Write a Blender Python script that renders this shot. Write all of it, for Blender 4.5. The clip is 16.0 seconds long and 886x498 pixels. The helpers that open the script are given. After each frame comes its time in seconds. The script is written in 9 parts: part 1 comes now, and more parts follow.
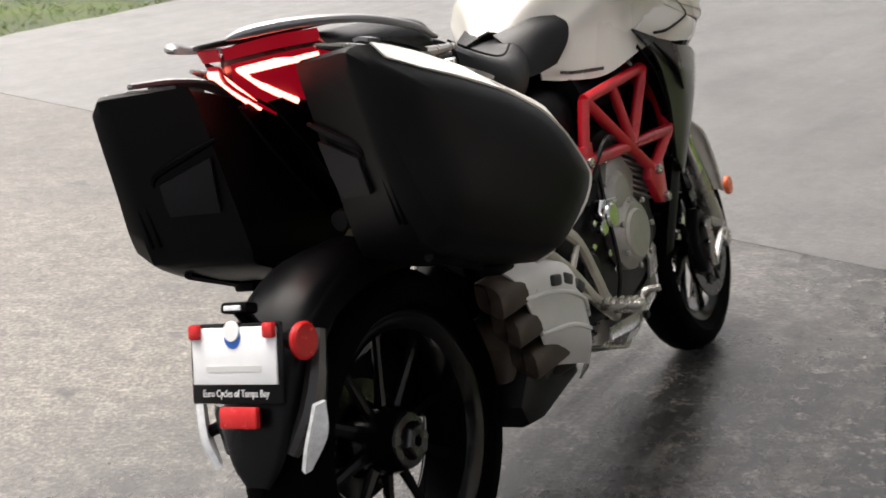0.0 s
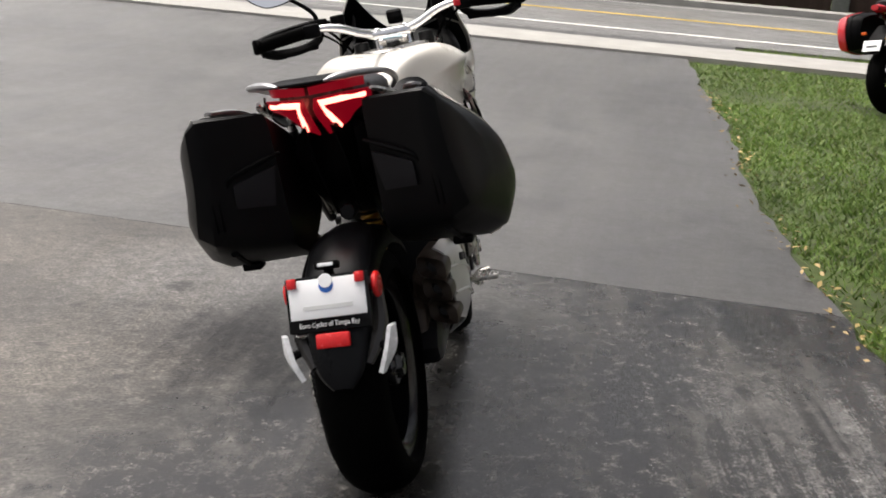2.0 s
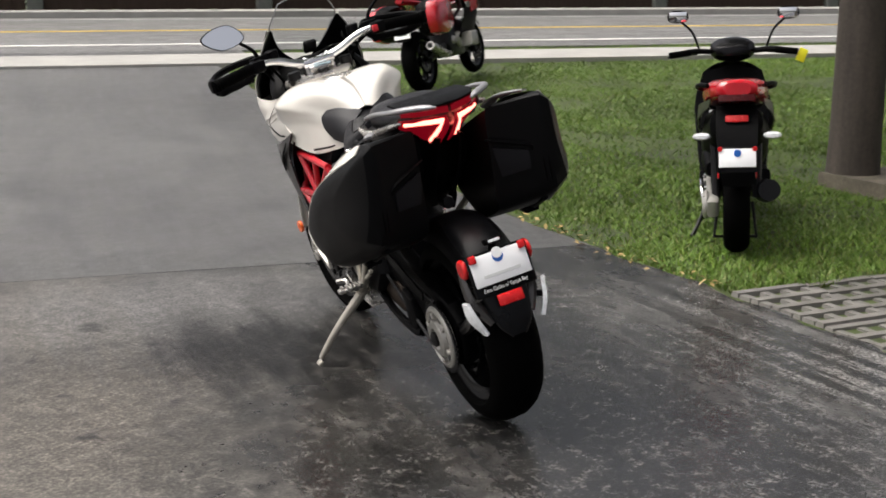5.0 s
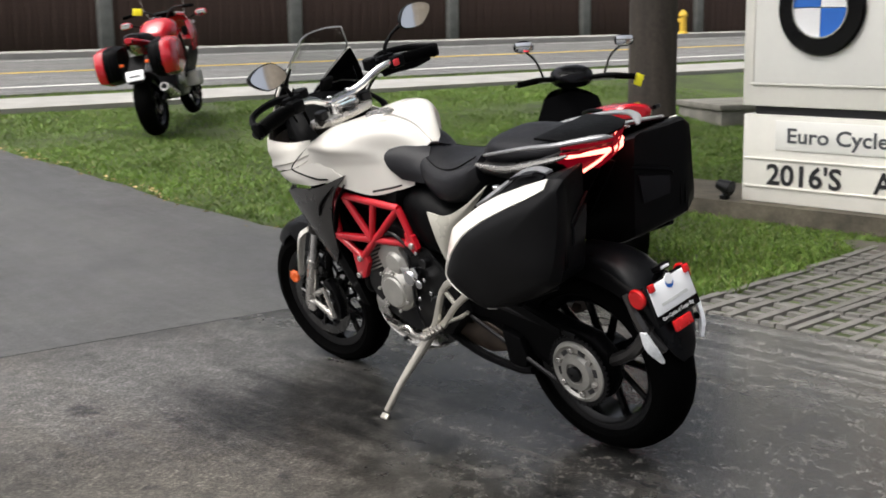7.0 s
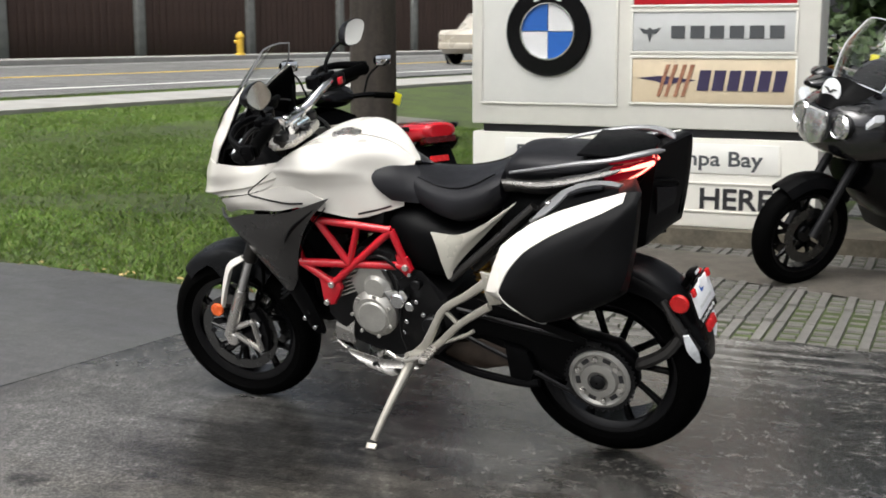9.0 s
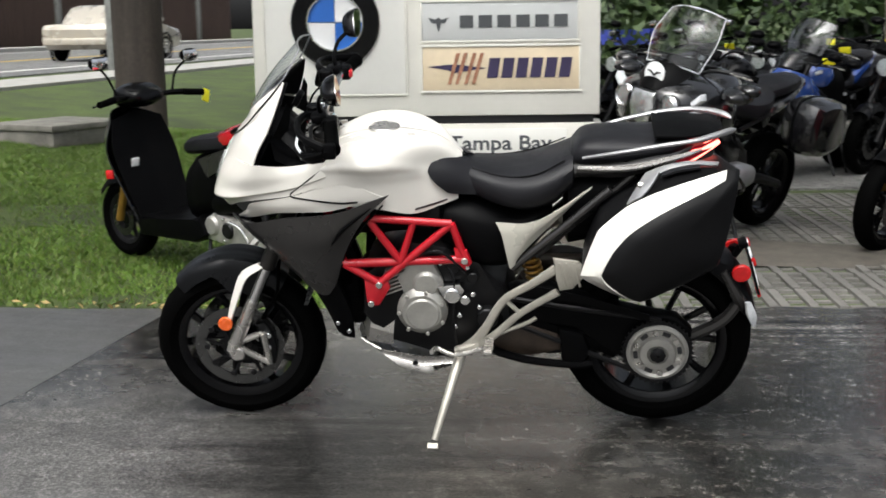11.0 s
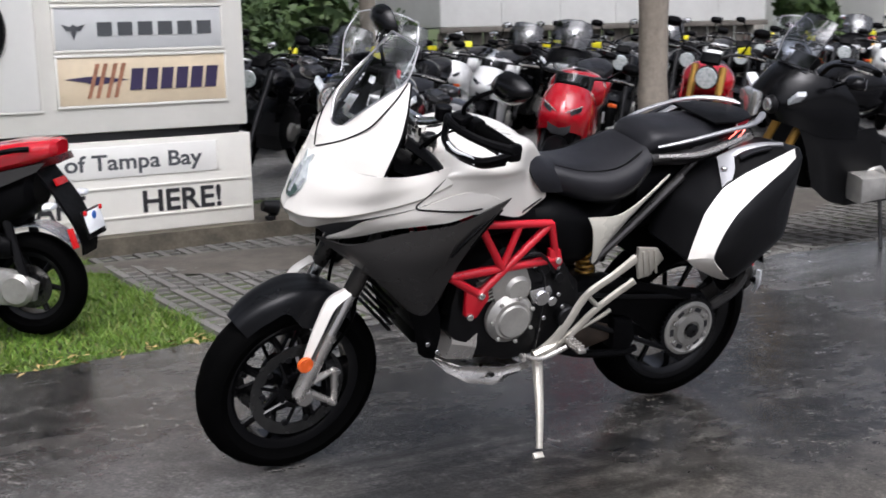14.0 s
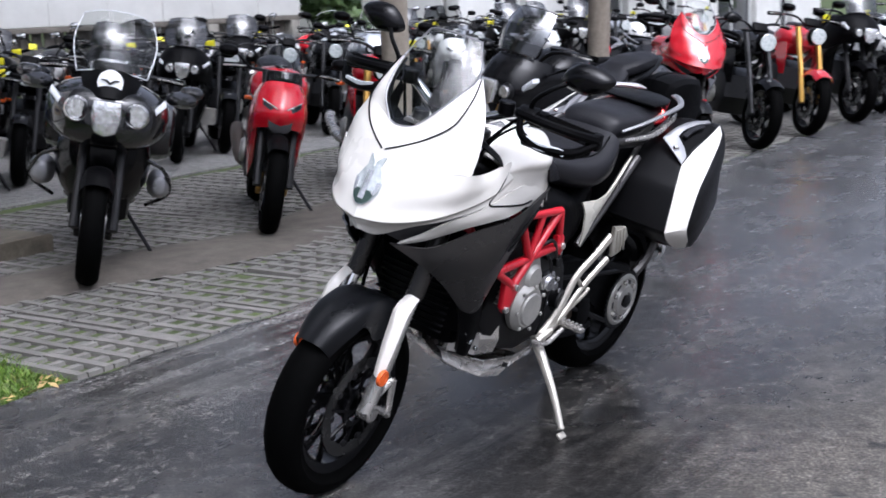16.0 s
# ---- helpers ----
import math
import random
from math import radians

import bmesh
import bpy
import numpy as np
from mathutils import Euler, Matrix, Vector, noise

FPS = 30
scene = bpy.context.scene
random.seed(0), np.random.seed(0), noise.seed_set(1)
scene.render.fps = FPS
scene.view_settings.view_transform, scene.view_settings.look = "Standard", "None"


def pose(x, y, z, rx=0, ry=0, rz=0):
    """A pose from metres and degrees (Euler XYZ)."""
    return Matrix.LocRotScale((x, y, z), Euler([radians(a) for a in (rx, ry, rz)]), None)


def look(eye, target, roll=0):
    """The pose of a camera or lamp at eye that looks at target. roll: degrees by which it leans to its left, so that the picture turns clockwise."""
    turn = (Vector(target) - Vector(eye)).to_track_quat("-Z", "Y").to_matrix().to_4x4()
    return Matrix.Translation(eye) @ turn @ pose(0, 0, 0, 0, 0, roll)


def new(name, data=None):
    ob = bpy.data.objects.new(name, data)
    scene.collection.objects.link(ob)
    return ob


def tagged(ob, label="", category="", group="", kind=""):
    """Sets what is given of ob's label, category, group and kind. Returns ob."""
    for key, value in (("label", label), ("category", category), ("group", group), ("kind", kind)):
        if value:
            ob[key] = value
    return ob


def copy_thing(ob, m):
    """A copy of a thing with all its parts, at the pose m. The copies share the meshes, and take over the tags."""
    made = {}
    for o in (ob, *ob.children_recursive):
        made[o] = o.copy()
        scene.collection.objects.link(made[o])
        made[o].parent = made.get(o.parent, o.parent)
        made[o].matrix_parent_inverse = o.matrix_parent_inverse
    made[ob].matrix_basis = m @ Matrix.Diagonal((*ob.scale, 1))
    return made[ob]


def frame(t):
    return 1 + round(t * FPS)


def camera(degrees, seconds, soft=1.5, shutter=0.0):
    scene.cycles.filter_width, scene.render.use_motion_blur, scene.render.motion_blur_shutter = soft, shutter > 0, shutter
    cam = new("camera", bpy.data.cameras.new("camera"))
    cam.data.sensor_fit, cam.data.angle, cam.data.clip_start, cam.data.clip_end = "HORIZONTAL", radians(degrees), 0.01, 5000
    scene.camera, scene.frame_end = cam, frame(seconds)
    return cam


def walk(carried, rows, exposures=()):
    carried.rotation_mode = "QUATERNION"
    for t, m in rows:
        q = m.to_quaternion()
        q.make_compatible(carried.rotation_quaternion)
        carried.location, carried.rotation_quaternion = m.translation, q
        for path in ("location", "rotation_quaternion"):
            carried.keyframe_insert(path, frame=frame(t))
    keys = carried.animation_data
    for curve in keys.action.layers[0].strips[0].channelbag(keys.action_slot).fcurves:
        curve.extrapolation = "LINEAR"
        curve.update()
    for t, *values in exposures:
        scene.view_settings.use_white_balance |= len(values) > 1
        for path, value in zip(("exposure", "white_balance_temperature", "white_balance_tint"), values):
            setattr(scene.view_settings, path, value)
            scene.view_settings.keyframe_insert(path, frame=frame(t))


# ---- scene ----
cam = camera(39.6, 16.0, 1.7, 0.35)
METRES, EYE, TILT, LEAN, TURN = 12.42, 1.329, 0.0, 0.0, 0.0
ROWS = [
    (0.0, 0.0013, -0.0033, -0.0002, -0.38, -18.6, 0.01),
    (0.5, -0.0246, -0.0181, 0.0019, -8.0, -16.91, -2.55),
    (1.0, -0.0493, -0.0311, 0.0027, -15.6, -13.91, -3.4),
    (1.5, -0.0747, -0.0474, 0.0013, -21.28, -12.63, -3.79),
    (2.0, -0.0989, -0.0619, 0.0009, -24.93, -13.71, -4.84),
    (2.5, -0.1274, -0.0697, 0.0012, -28.69, -12.22, -3.01),
    (3.0, -0.1572, -0.0716, 0.0015, -33.43, -11.61, -2.49),
    (3.5, -0.1844, -0.064, 0.0, -39.14, -10.54, -1.52),
    (4.0, -0.2107, -0.0532, 0.0016, -44.06, -11.44, -1.02),
    (6.5, -0.2925, 0.0797, 0.0011, -69.09, -10.76, 1.17),
    (7.0, -0.3006, 0.1096, 0.0006, -73.77, -10.65, 0.87),
    (7.5, -0.308, 0.139, 0.0019, -80.52, -10.83, 0.1),
    (8.0, -0.3095, 0.1694, 0.0011, -85.05, -10.6, -0.43),
    (8.5, -0.3093, 0.2004, 0.0005, -90.69, -10.11, -0.28),
    (11.0, -0.2697, 0.3468, 0.0005, -116.28, -10.32, 0.86),
    (11.5, -0.2516, 0.3753, -0.0003, -122.38, -10.37, 0.8),
    (12.0, -0.231, 0.4002, -0.0017, -127.04, -10.49, 0.33),
    (12.5, -0.2079, 0.4228, -0.0012, -131.96, -11.11, 0.3),
    (13.0, -0.1843, 0.4459, 0.0, -138.1, -10.9, 1.75),
    (13.5, -0.1559, 0.4627, -0.0002, -143.8, -10.0, 1.47),
    (14.0, -0.1256, 0.4793, -0.0006, -149.62, -10.26, 1.38),
    (14.5, -0.095, 0.4957, 0.0012, -156.07, -10.15, 1.87),
    (15.0, -0.062, 0.5063, 0.0012, -162.0, -10.44, 2.85),
    (15.5, -0.0288, 0.5148, 0.0024, -168.82, -10.87, 2.9),
    (16.0, 0.0027, 0.5185, 0.0039, -174.91, -11.27, 2.53),
]
# seconds, stops, kelvin, tint: the clip's camera meters darker and cooler as it comes round to the front
EXPOSURES = [(0.0, 1.53, 6750, 10), (0.5, 1.42, 6750, 10), (1.0, 1.30, 6650, 9), (2.0, 1.12, 6650, 10), (3.5, 1.03, 6650, 10), (7.5, 0.98, 6400, 8), (11.0, 0.98, 6300, 6), (12.0, 0.93, 6250, 9), (14.0, 0.88, 6000, 13), (15.0, 0.92, 5850, 13), (16.0, 1.07, 5650, 14)]
walk(cam, [(t, pose(0, 0, EYE, TILT, LEAN, TURN) @ pose(METRES * x, METRES * y, METRES * z, 90 + pitch, roll, yaw)) for t, x, y, z, yaw, pitch, roll in ROWS], EXPOSURES)

# ---- world and sun: a bright overcast sky ----
world = bpy.data.worlds.new("overcast_sky")
scene.world = world
world.use_nodes = True
wn, wl = world.node_tree.nodes, world.node_tree.links
sky = wn.new("ShaderNodeTexSky")
sky.sky_type, sky.sun_disc = "NISHITA", False
sky.sun_elevation, sky.sun_rotation = radians(62), radians(-40)
sky.air_density, sky.dust_density, sky.ozone_density = 0.35, 8.0, 0.4
wn["Background"].inputs["Strength"].default_value = 0.15
cloud = wn.new("ShaderNodeHueSaturation")
cloud.inputs["Saturation"].default_value = 0.42
wl.new(sky.outputs["Color"], cloud.inputs["Color"])
wl.new(cloud.outputs["Color"], wn["Background"].inputs["Color"])
sun = new("sun", bpy.data.lights.new("sun", "SUN"))
sun.data.energy, sun.data.angle, sun.data.color = 0.63, radians(60), (1.0, 0.97, 0.92)
sun.matrix_world = look((-4.5, 5.5, 18), (0, 0, 0))

# ---- materials ----
def nodes_of(name):
    m = bpy.data.materials.new(name)
    m.use_nodes = True
    return m, m.node_tree.nodes, m.node_tree.links, m.node_tree.nodes["Principled BSDF"]


def noise_of(n, l, co, scale, detail=4, rough=0.55, stretch=None):
    if stretch:
        if len(stretch) > 3:
            turned = n.new("ShaderNodeMapping")
            turned.inputs["Rotation"].default_value = (0, 0, radians(-stretch[3]))
            l.new(co, turned.inputs["Vector"])
            co = turned.outputs["Vector"]
        mp = n.new("ShaderNodeMapping")
        mp.inputs["Scale"].default_value = stretch[:3]
        l.new(co, mp.inputs["Vector"])
        co = mp.outputs["Vector"]
    t = n.new("ShaderNodeTexNoise")
    t.inputs["Scale"].default_value, t.inputs["Detail"].default_value, t.inputs["Roughness"].default_value = scale, detail, rough
    l.new(co, t.inputs["Vector"])
    return t.outputs["Fac"]


def ramp_of(n, l, fac, stops):
    r = n.new("ShaderNodeValToRGB")
    e = r.color_ramp.elements
    while len(e) < len(stops):
        e.new(0.5)
    for k, (p, c) in zip(e, stops):
        c = c if isinstance(c, tuple) else (c, c, c)
        k.position, k.color = p, (*c, 1)
    l.new(fac, r.inputs["Fac"])
    return r.outputs["Color"]


def mix_of(n, l, fac, a, b, mode="MIX"):
    m = n.new("ShaderNodeMix")
    m.data_type, m.blend_type = "RGBA", mode
    for k, v in ((0, fac), (6, a), (7, b)):
        sock = m.inputs[k]
        if isinstance(v, (int, float)):
            sock.default_value = v if k == 0 else (v, v, v, 1)
        elif isinstance(v, tuple):
            sock.default_value = (*v, 1)
        else:
            l.new(v, sock)
    return m.outputs[2]


def bump_of(n, l, b, height, strength, distance=0.002):
    k = n.new("ShaderNodeBump")
    k.inputs["Strength"].default_value, k.inputs["Distance"].default_value = strength, distance
    l.new(height, k.inputs["Height"])
    l.new(k.outputs["Normal"], b.inputs["Normal"])


def coords(n, kind="Object"):
    return n.new("ShaderNodeTexCoord").outputs[kind]


def plain(name, col, rough=0.5, metal=0.0, var=0.12, scale=6.0, bump=0.0, bscale=200.0, coat=0.0, rvar=0.12, each=0.0, spec=0.5):
    """A surface with two scales of variation in colour and gloss, and a fine relief."""
    m, n, l, b = nodes_of(name)
    co = coords(n)
    big, small = noise_of(n, l, co, scale), noise_of(n, l, co, scale * 9, 3)
    lo, hi = tuple(c * (1 - var) for c in col), tuple(min(1, c * (1 + var)) for c in col)
    c = mix_of(n, l, ramp_of(n, l, big, [(0.3, 0.0), (0.7, 1.0)]), lo, hi)
    c = mix_of(n, l, 0.35, c, ramp_of(n, l, small, [(0.25, 1 - 2 * var), (0.75, 1.0)]), "MULTIPLY")
    if each:
        info = n.new("ShaderNodeObjectInfo")
        c = mix_of(n, l, 1.0, c, ramp_of(n, l, info.outputs["Random"], [(0.0, 1 - each), (1.0, 1 + each)]), "MULTIPLY")
    l.new(c, b.inputs["Base Color"])
    l.new(ramp_of(n, l, big, [(0.2, max(0.02, rough - rvar)), (0.8, min(1, rough + rvar))]), b.inputs["Roughness"])
    b.inputs["Metallic"].default_value, b.inputs["Coat Weight"].default_value = metal, coat
    b.inputs["Specular IOR Level"].default_value = spec
    b.inputs["Coat Roughness"].default_value = 0.06
    if bump:
        bump_of(n, l, b, noise_of(n, l, co, bscale, 2), bump)
    return m


def glowing(name, col, strength):
    m, n, l, b = nodes_of(name)
    b.inputs["Base Color"].default_value = (*col, 1)
    b.inputs["Roughness"].default_value, b.inputs["Specular IOR Level"].default_value = 0.5, 0.2
    b.inputs["Emission Color"].default_value, b.inputs["Emission Strength"].default_value = (*col, 1), strength
    return m


def clear(name, col, rough=0.02, alpha=0.25):
    """Thin clear plastic or glass: a mix of see-through and gloss."""
    m, n, l, b = nodes_of(name)
    tr, gl, mx, fr = n.new("ShaderNodeBsdfTransparent"), n.new("ShaderNodeBsdfGlossy"), n.new("ShaderNodeMixShader"), n.new("ShaderNodeLayerWeight")
    tr.inputs["Color"].default_value = (*col, 1)
    gl.inputs["Roughness"].default_value = rough
    fr.inputs["Blend"].default_value = 0.5
    rise = ramp_of(n, l, fr.outputs["Facing"], [(0.0, 0.03 + alpha * 0.15), (0.55, 0.05 + alpha * 0.3), (1.0, 0.75)])
    l.new(rise, mx.inputs[0])
    l.new(tr.outputs["BSDF"], mx.inputs[1])
    l.new(gl.outputs["BSDF"], mx.inputs[2])
    l.new(mx.outputs["Shader"], n["Material Output"].inputs["Surface"])
    return m


def asphalt(name, base, light, stain, scuff=0.5, wet=0.0, turn=0, dust=0.0, gloss=1.0, grain=1.0, edge=0.0):
    """Worn asphalt: stones, mottling, dark stains, pale scuffs drawn out along the way of driving, dust off the pavers."""
    m, n, l, b = nodes_of(name)
    co = coords(n)
    broad = noise_of(n, l, co, 0.45, 5, 0.6)
    mid = noise_of(n, l, co, 2.3, 8, 0.7)
    fine = noise_of(n, l, co, 16, 6, 0.75)
    grit = noise_of(n, l, co, 75, 3, 0.75)
    streak = noise_of(n, l, co, 1.5, 9, 0.72, (0.35, 3.0, 1, turn))
    c = mix_of(n, l, ramp_of(n, l, broad, [(0.40, 0.0), (0.60, 1.0)]), base, light)
    c = mix_of(n, l, ramp_of(n, l, mid, [(0.38, 0.8 * min(1, grain)), (0.50, 0.0)]), c, stain)
    pale = tuple(x * (3.3 if dust else 1.9) * k for x, k in zip(light, (1.04, 1.0, 0.94)))
    c = mix_of(n, l, ramp_of(n, l, streak, [(0.46, 0.0), (0.76, scuff)]), c, pale)
    c = mix_of(n, l, ramp_of(n, l, fine, [(0.50, 0.0), (0.70, scuff * 0.8)]), c, pale)
    rough = mix_of(n, l, 0.5, ramp_of(n, l, mid, [(0.38, 0.72 - wet - 0.40 * gloss), (0.60, 0.80 - wet)]), ramp_of(n, l, streak, [(0.38, 0.75 - wet - 0.30 * gloss), (0.62, 0.85 - wet)]))
    if edge:
        mp = n.new("ShaderNodeMapping")
        mp.inputs["Rotation"].default_value = (0, 0, radians(37.3))
        l.new(co, mp.inputs["Vector"])
        sep = n.new("ShaderNodeSeparateXYZ")
        l.new(mp.outputs["Vector"], sep.inputs["Vector"])
        side = n.new("ShaderNodeMath")
        side.operation = "MULTIPLY_ADD"
        l.new(broad, side.inputs[0])
        side.inputs[1].default_value = 1.2
        l.new(sep.outputs["X"], side.inputs[2])
        lift = n.new("ShaderNodeMath")
        lift.operation = "MULTIPLY_ADD"
        l.new(side.outputs[0], lift.inputs[0])
        lift.inputs[1].default_value, lift.inputs[2].default_value = 0.2, 0.5
        damp = ramp_of(n, l, lift.outputs[0], [(0.24, 0.0), (0.52, edge)])
        c = mix_of(n, l, damp, c, stain)
        rough = mix_of(n, l, damp, rough, 0.30)
    if dust:
        mp = n.new("ShaderNodeMapping")
        mp.inputs["Rotation"].default_value = (0, 0, radians(-150.66))
        mp.inputs["Location"].default_value = (0.735, 0, 0)
        l.new(co, mp.inputs["Vector"])
        sep = n.new("ShaderNodeSeparateXYZ")
        l.new(mp.outputs["Vector"], sep.inputs["Vector"])
        near = ramp_of(n, l, sep.outputs["X"], [(0.0, 1.0), (0.45, 0.9), (1.0, 0.0)])
        drawn = noise_of(n, l, co, 2.4, 9, 0.76, (0.22, 5.0, 1, 61))
        mask = n.new("ShaderNodeMath")
        mask.operation = "MULTIPLY_ADD"
        l.new(sep.outputs["Y"], mask.inputs[0])
        mask.inputs[1].default_value, mask.inputs[2].default_value = 0.5, 1.52
        near = mix_of(n, l, 1.0, near, ramp_of(n, l, mask.outputs[0], [(0.0, 0.0), (0.30, 1.0)]), "MULTIPLY")
        k = mix_of(n, l, 1.0, near, ramp_of(n, l, drawn, [(0.45, 0.0), (0.55, dust)]), "MULTIPLY")
        c = mix_of(n, l, k, c, (0.165, 0.160, 0.152))
        # sandy, lighter side of the lot, with a ragged edge
        away = n.new("ShaderNodeMath")
        away.operation = "MULTIPLY_ADD"
        l.new(mid, away.inputs[0])
        away.inputs[1].default_value = 1.2
        l.new(sep.outputs["X"], away.inputs[2])
        skew = n.new("ShaderNodeMath")
        skew.operation = "MULTIPLY_ADD"
        l.new(sep.outputs["Y"], skew.inputs[0])
        skew.inputs[1].default_value = -0.28
        l.new(away.outputs[0], skew.inputs[2])
        scaled = n.new("ShaderNodeMath")
        scaled.operation = "MULTIPLY_ADD"
        l.new(skew.outputs[0], scaled.inputs[0])
        scaled.inputs[1].default_value, scaled.inputs[2].default_value = 0.32, -0.51
        sand = ramp_of(n, l, scaled.outputs[0], [(0.50, 0.0), (0.76, 0.85)])
        c = mix_of(n, l, sand, c, (0.092, 0.083, 0.069))
        # paler lane deeper in the lot: bluish sky sheen painted into the colour
        lane = n.new("ShaderNodeMath")
        lane.operation = "MULTIPLY_ADD"
        l.new(sep.outputs["Y"], lane.inputs[0])
        lane.inputs[1].default_value = 0.1
        l.new(ramp_of(n, l, mid, [(0.35, 0.30), (0.65, 0.40)]), lane.inputs[2])
        dry = ramp_of(n, l, lane.outputs[0], [(0.18, 0.0), (0.46, 0.7)])
        c = mix_of(n, l, dry, c, (0.088, 0.090, 0.095))
        rough = mix_of(n, l, sand, rough, 0.60)
        # ragged pale corner beside the driveway: sky sheen put into the colour
        # ragged dark blot near it: the white bike's reflection and shade, painted in
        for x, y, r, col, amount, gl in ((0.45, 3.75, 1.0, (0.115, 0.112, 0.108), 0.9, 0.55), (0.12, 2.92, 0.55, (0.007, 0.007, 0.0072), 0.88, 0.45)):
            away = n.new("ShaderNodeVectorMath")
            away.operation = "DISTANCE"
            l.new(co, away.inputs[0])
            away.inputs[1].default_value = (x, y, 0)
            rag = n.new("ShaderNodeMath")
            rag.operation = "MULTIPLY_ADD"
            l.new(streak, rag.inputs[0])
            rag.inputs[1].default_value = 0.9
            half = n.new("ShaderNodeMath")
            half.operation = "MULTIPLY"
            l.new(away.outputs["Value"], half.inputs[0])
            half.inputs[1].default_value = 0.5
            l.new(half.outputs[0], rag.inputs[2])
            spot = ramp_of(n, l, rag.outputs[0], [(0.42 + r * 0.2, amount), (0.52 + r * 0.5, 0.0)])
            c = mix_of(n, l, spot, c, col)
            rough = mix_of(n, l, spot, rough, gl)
        spots = noise_of(n, l, co, 5.2, 4, 0.55)
        c = mix_of(n, l, ramp_of(n, l, spots, [(0.30, 0.75), (0.37, 0.0)]), c, stain)
        # pale grit drawn out along the way of driving lies over it all
        lines = noise_of(n, l, co, 3.0, 9, 0.78, (0.30, 2.6, 1, turn))
        c = mix_of(n, l, ramp_of(n, l, lines, [(0.52, 0.0), (0.68, 0.42)]), c, (0.080, 0.077, 0.072))
        c = mix_of(n, l, ramp_of(n, l, fine, [(0.57, 0.0), (0.70, 0.45)]), c, (0.095, 0.090, 0.083))
        worn = noise_of(n, l, co, 0.9, 8, 0.68)
        c = mix_of(n, l, ramp_of(n, l, worn, [(0.40, 0.45), (0.54, 0.0)]), c, base)
    c = mix_of(n, l, 0.8 * grain, c, ramp_of(n, l, fine, [(0.36, 0.45), (0.5, 0.95), (0.64, 1.5)]), "MULTIPLY")
    c = mix_of(n, l, 0.9 * grain, c, ramp_of(n, l, grit, [(0.34, 0.30), (0.5, 0.9), (0.66, 2.0)]), "MULTIPLY")
    l.new(c, b.inputs["Base Color"])
    if dust:
        # a skin of rain water is left on the lot
        rough = mix_of(n, l, 1.0, rough, (0.78, 0.78, 0.78), "MULTIPLY")
        # less gloss in the painted dark blot, so sky sheen doesn't lift it
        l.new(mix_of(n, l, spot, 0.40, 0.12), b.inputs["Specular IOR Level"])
    l.new(rough, b.inputs["Roughness"])
    bump_of(n, l, b, mix_of(n, l, 0.6, fine, grit), 0.30 * grain, 0.006)
    return m


def striped(name, a, b_, scale, rough=0.8):
    m, n, l, b = nodes_of(name)
    co = coords(n)
    t = noise_of(n, l, co, scale, 6, 0.6, (1, 1, 0.12))
    k = noise_of(n, l, co, scale * 4, 4, 0.6)
    c = mix_of(n, l, ramp_of(n, l, t, [(0.3, 0.0), (0.7, 1.0)]), a, b_)
    c = mix_of(n, l, 0.5, c, ramp_of(n, l, k, [(0.3, 0.55), (0.7, 1.2)]), "MULTIPLY")
    l.new(c, b.inputs["Base Color"])
    b.inputs["Roughness"].default_value = rough
    bump_of(n, l, b, k, 0.6, 0.006)
    return m


def leafy(name, a, b_, dry=None):
    """Leaves or blades: colour by the single leaf."""
    m, n, l, b = nodes_of(name)
    g = n.new("ShaderNodeNewGeometry")
    co = coords(n)
    stops = [(0.0, a), (0.75, b_)] + ([(1.0, dry)] if dry else [])
    c = ramp_of(n, l, g.outputs["Random Per Island"], stops)
    c = mix_of(n, l, 0.7, c, ramp_of(n, l, noise_of(n, l, co, 0.7, 3), [(0.3, 0.55), (0.7, 1.35)]), "MULTIPLY")
    l.new(c, b.inputs["Base Color"])
    b.inputs["Roughness"].default_value = 0.6
    b.inputs["Subsurface Weight"].default_value = 0.0
    return m


PEARL = plain("pearl_white_paint", (0.66, 0.635, 0.585), 0.28, 0.0, 0.03, 3, coat=0.6, rvar=0.05)
GREYP = plain("dark_grey_metallic_paint", (0.046, 0.044, 0.043), 0.30, 0.6, 0.08, 5, coat=0.2)
REDP = plain("red_frame_paint", (0.46, 0.006, 0.016), 0.33, 0.0, 0.08, 8, coat=0.3)
BLACKP = plain("black_moulded_plastic", (0.0022, 0.0022, 0.0025), 0.42, 0.0, 0.15, 9, 0.18, 700, spec=0.05)
CASEP = plain("matte_black_case_plastic", (0.0050, 0.0050, 0.0055), 0.36, 0.0, 0.12, 5, 0.12, 900, spec=0.11)
GLOSSB = plain("gloss_black_paint", (0.003, 0.003, 0.0035), 0.2, 0.0, 0.1, 5, coat=0.10, rvar=0.05, spec=0.16)
RUBBER = plain("tyre_rubber", (0.0012, 0.0012, 0.0012), 0.72, 0.0, 0.2, 14, 0.25, 350, spec=0.025)
SEATM = plain("seat_vinyl", (0.010, 0.010, 0.012), 0.42, 0.0, 0.12, 10, 0.3, 420, spec=0.20)
SILVER = plain("cast_aluminium", (0.52, 0.50, 0.47), 0.27, 0.8, 0.1, 14, 0.12, 260)
SATIN = plain("satin_silver_paint", (0.60, 0.60, 0.59), 0.34, 0.15, 0.06, 9, coat=0.2)
ENGINE = plain("engine_casting_grey", (0.40, 0.39, 0.36), 0.36, 0.55, 0.14, 16, 0.2, 220)
CHROME = plain("polished_metal", (0.75, 0.75, 0.75), 0.14, 1.0, 0.06, 10, rvar=0.06)
STEEL = plain("brake_disc_steel", (0.085, 0.085, 0.084), 0.24, 0.9, 0.12, 20)
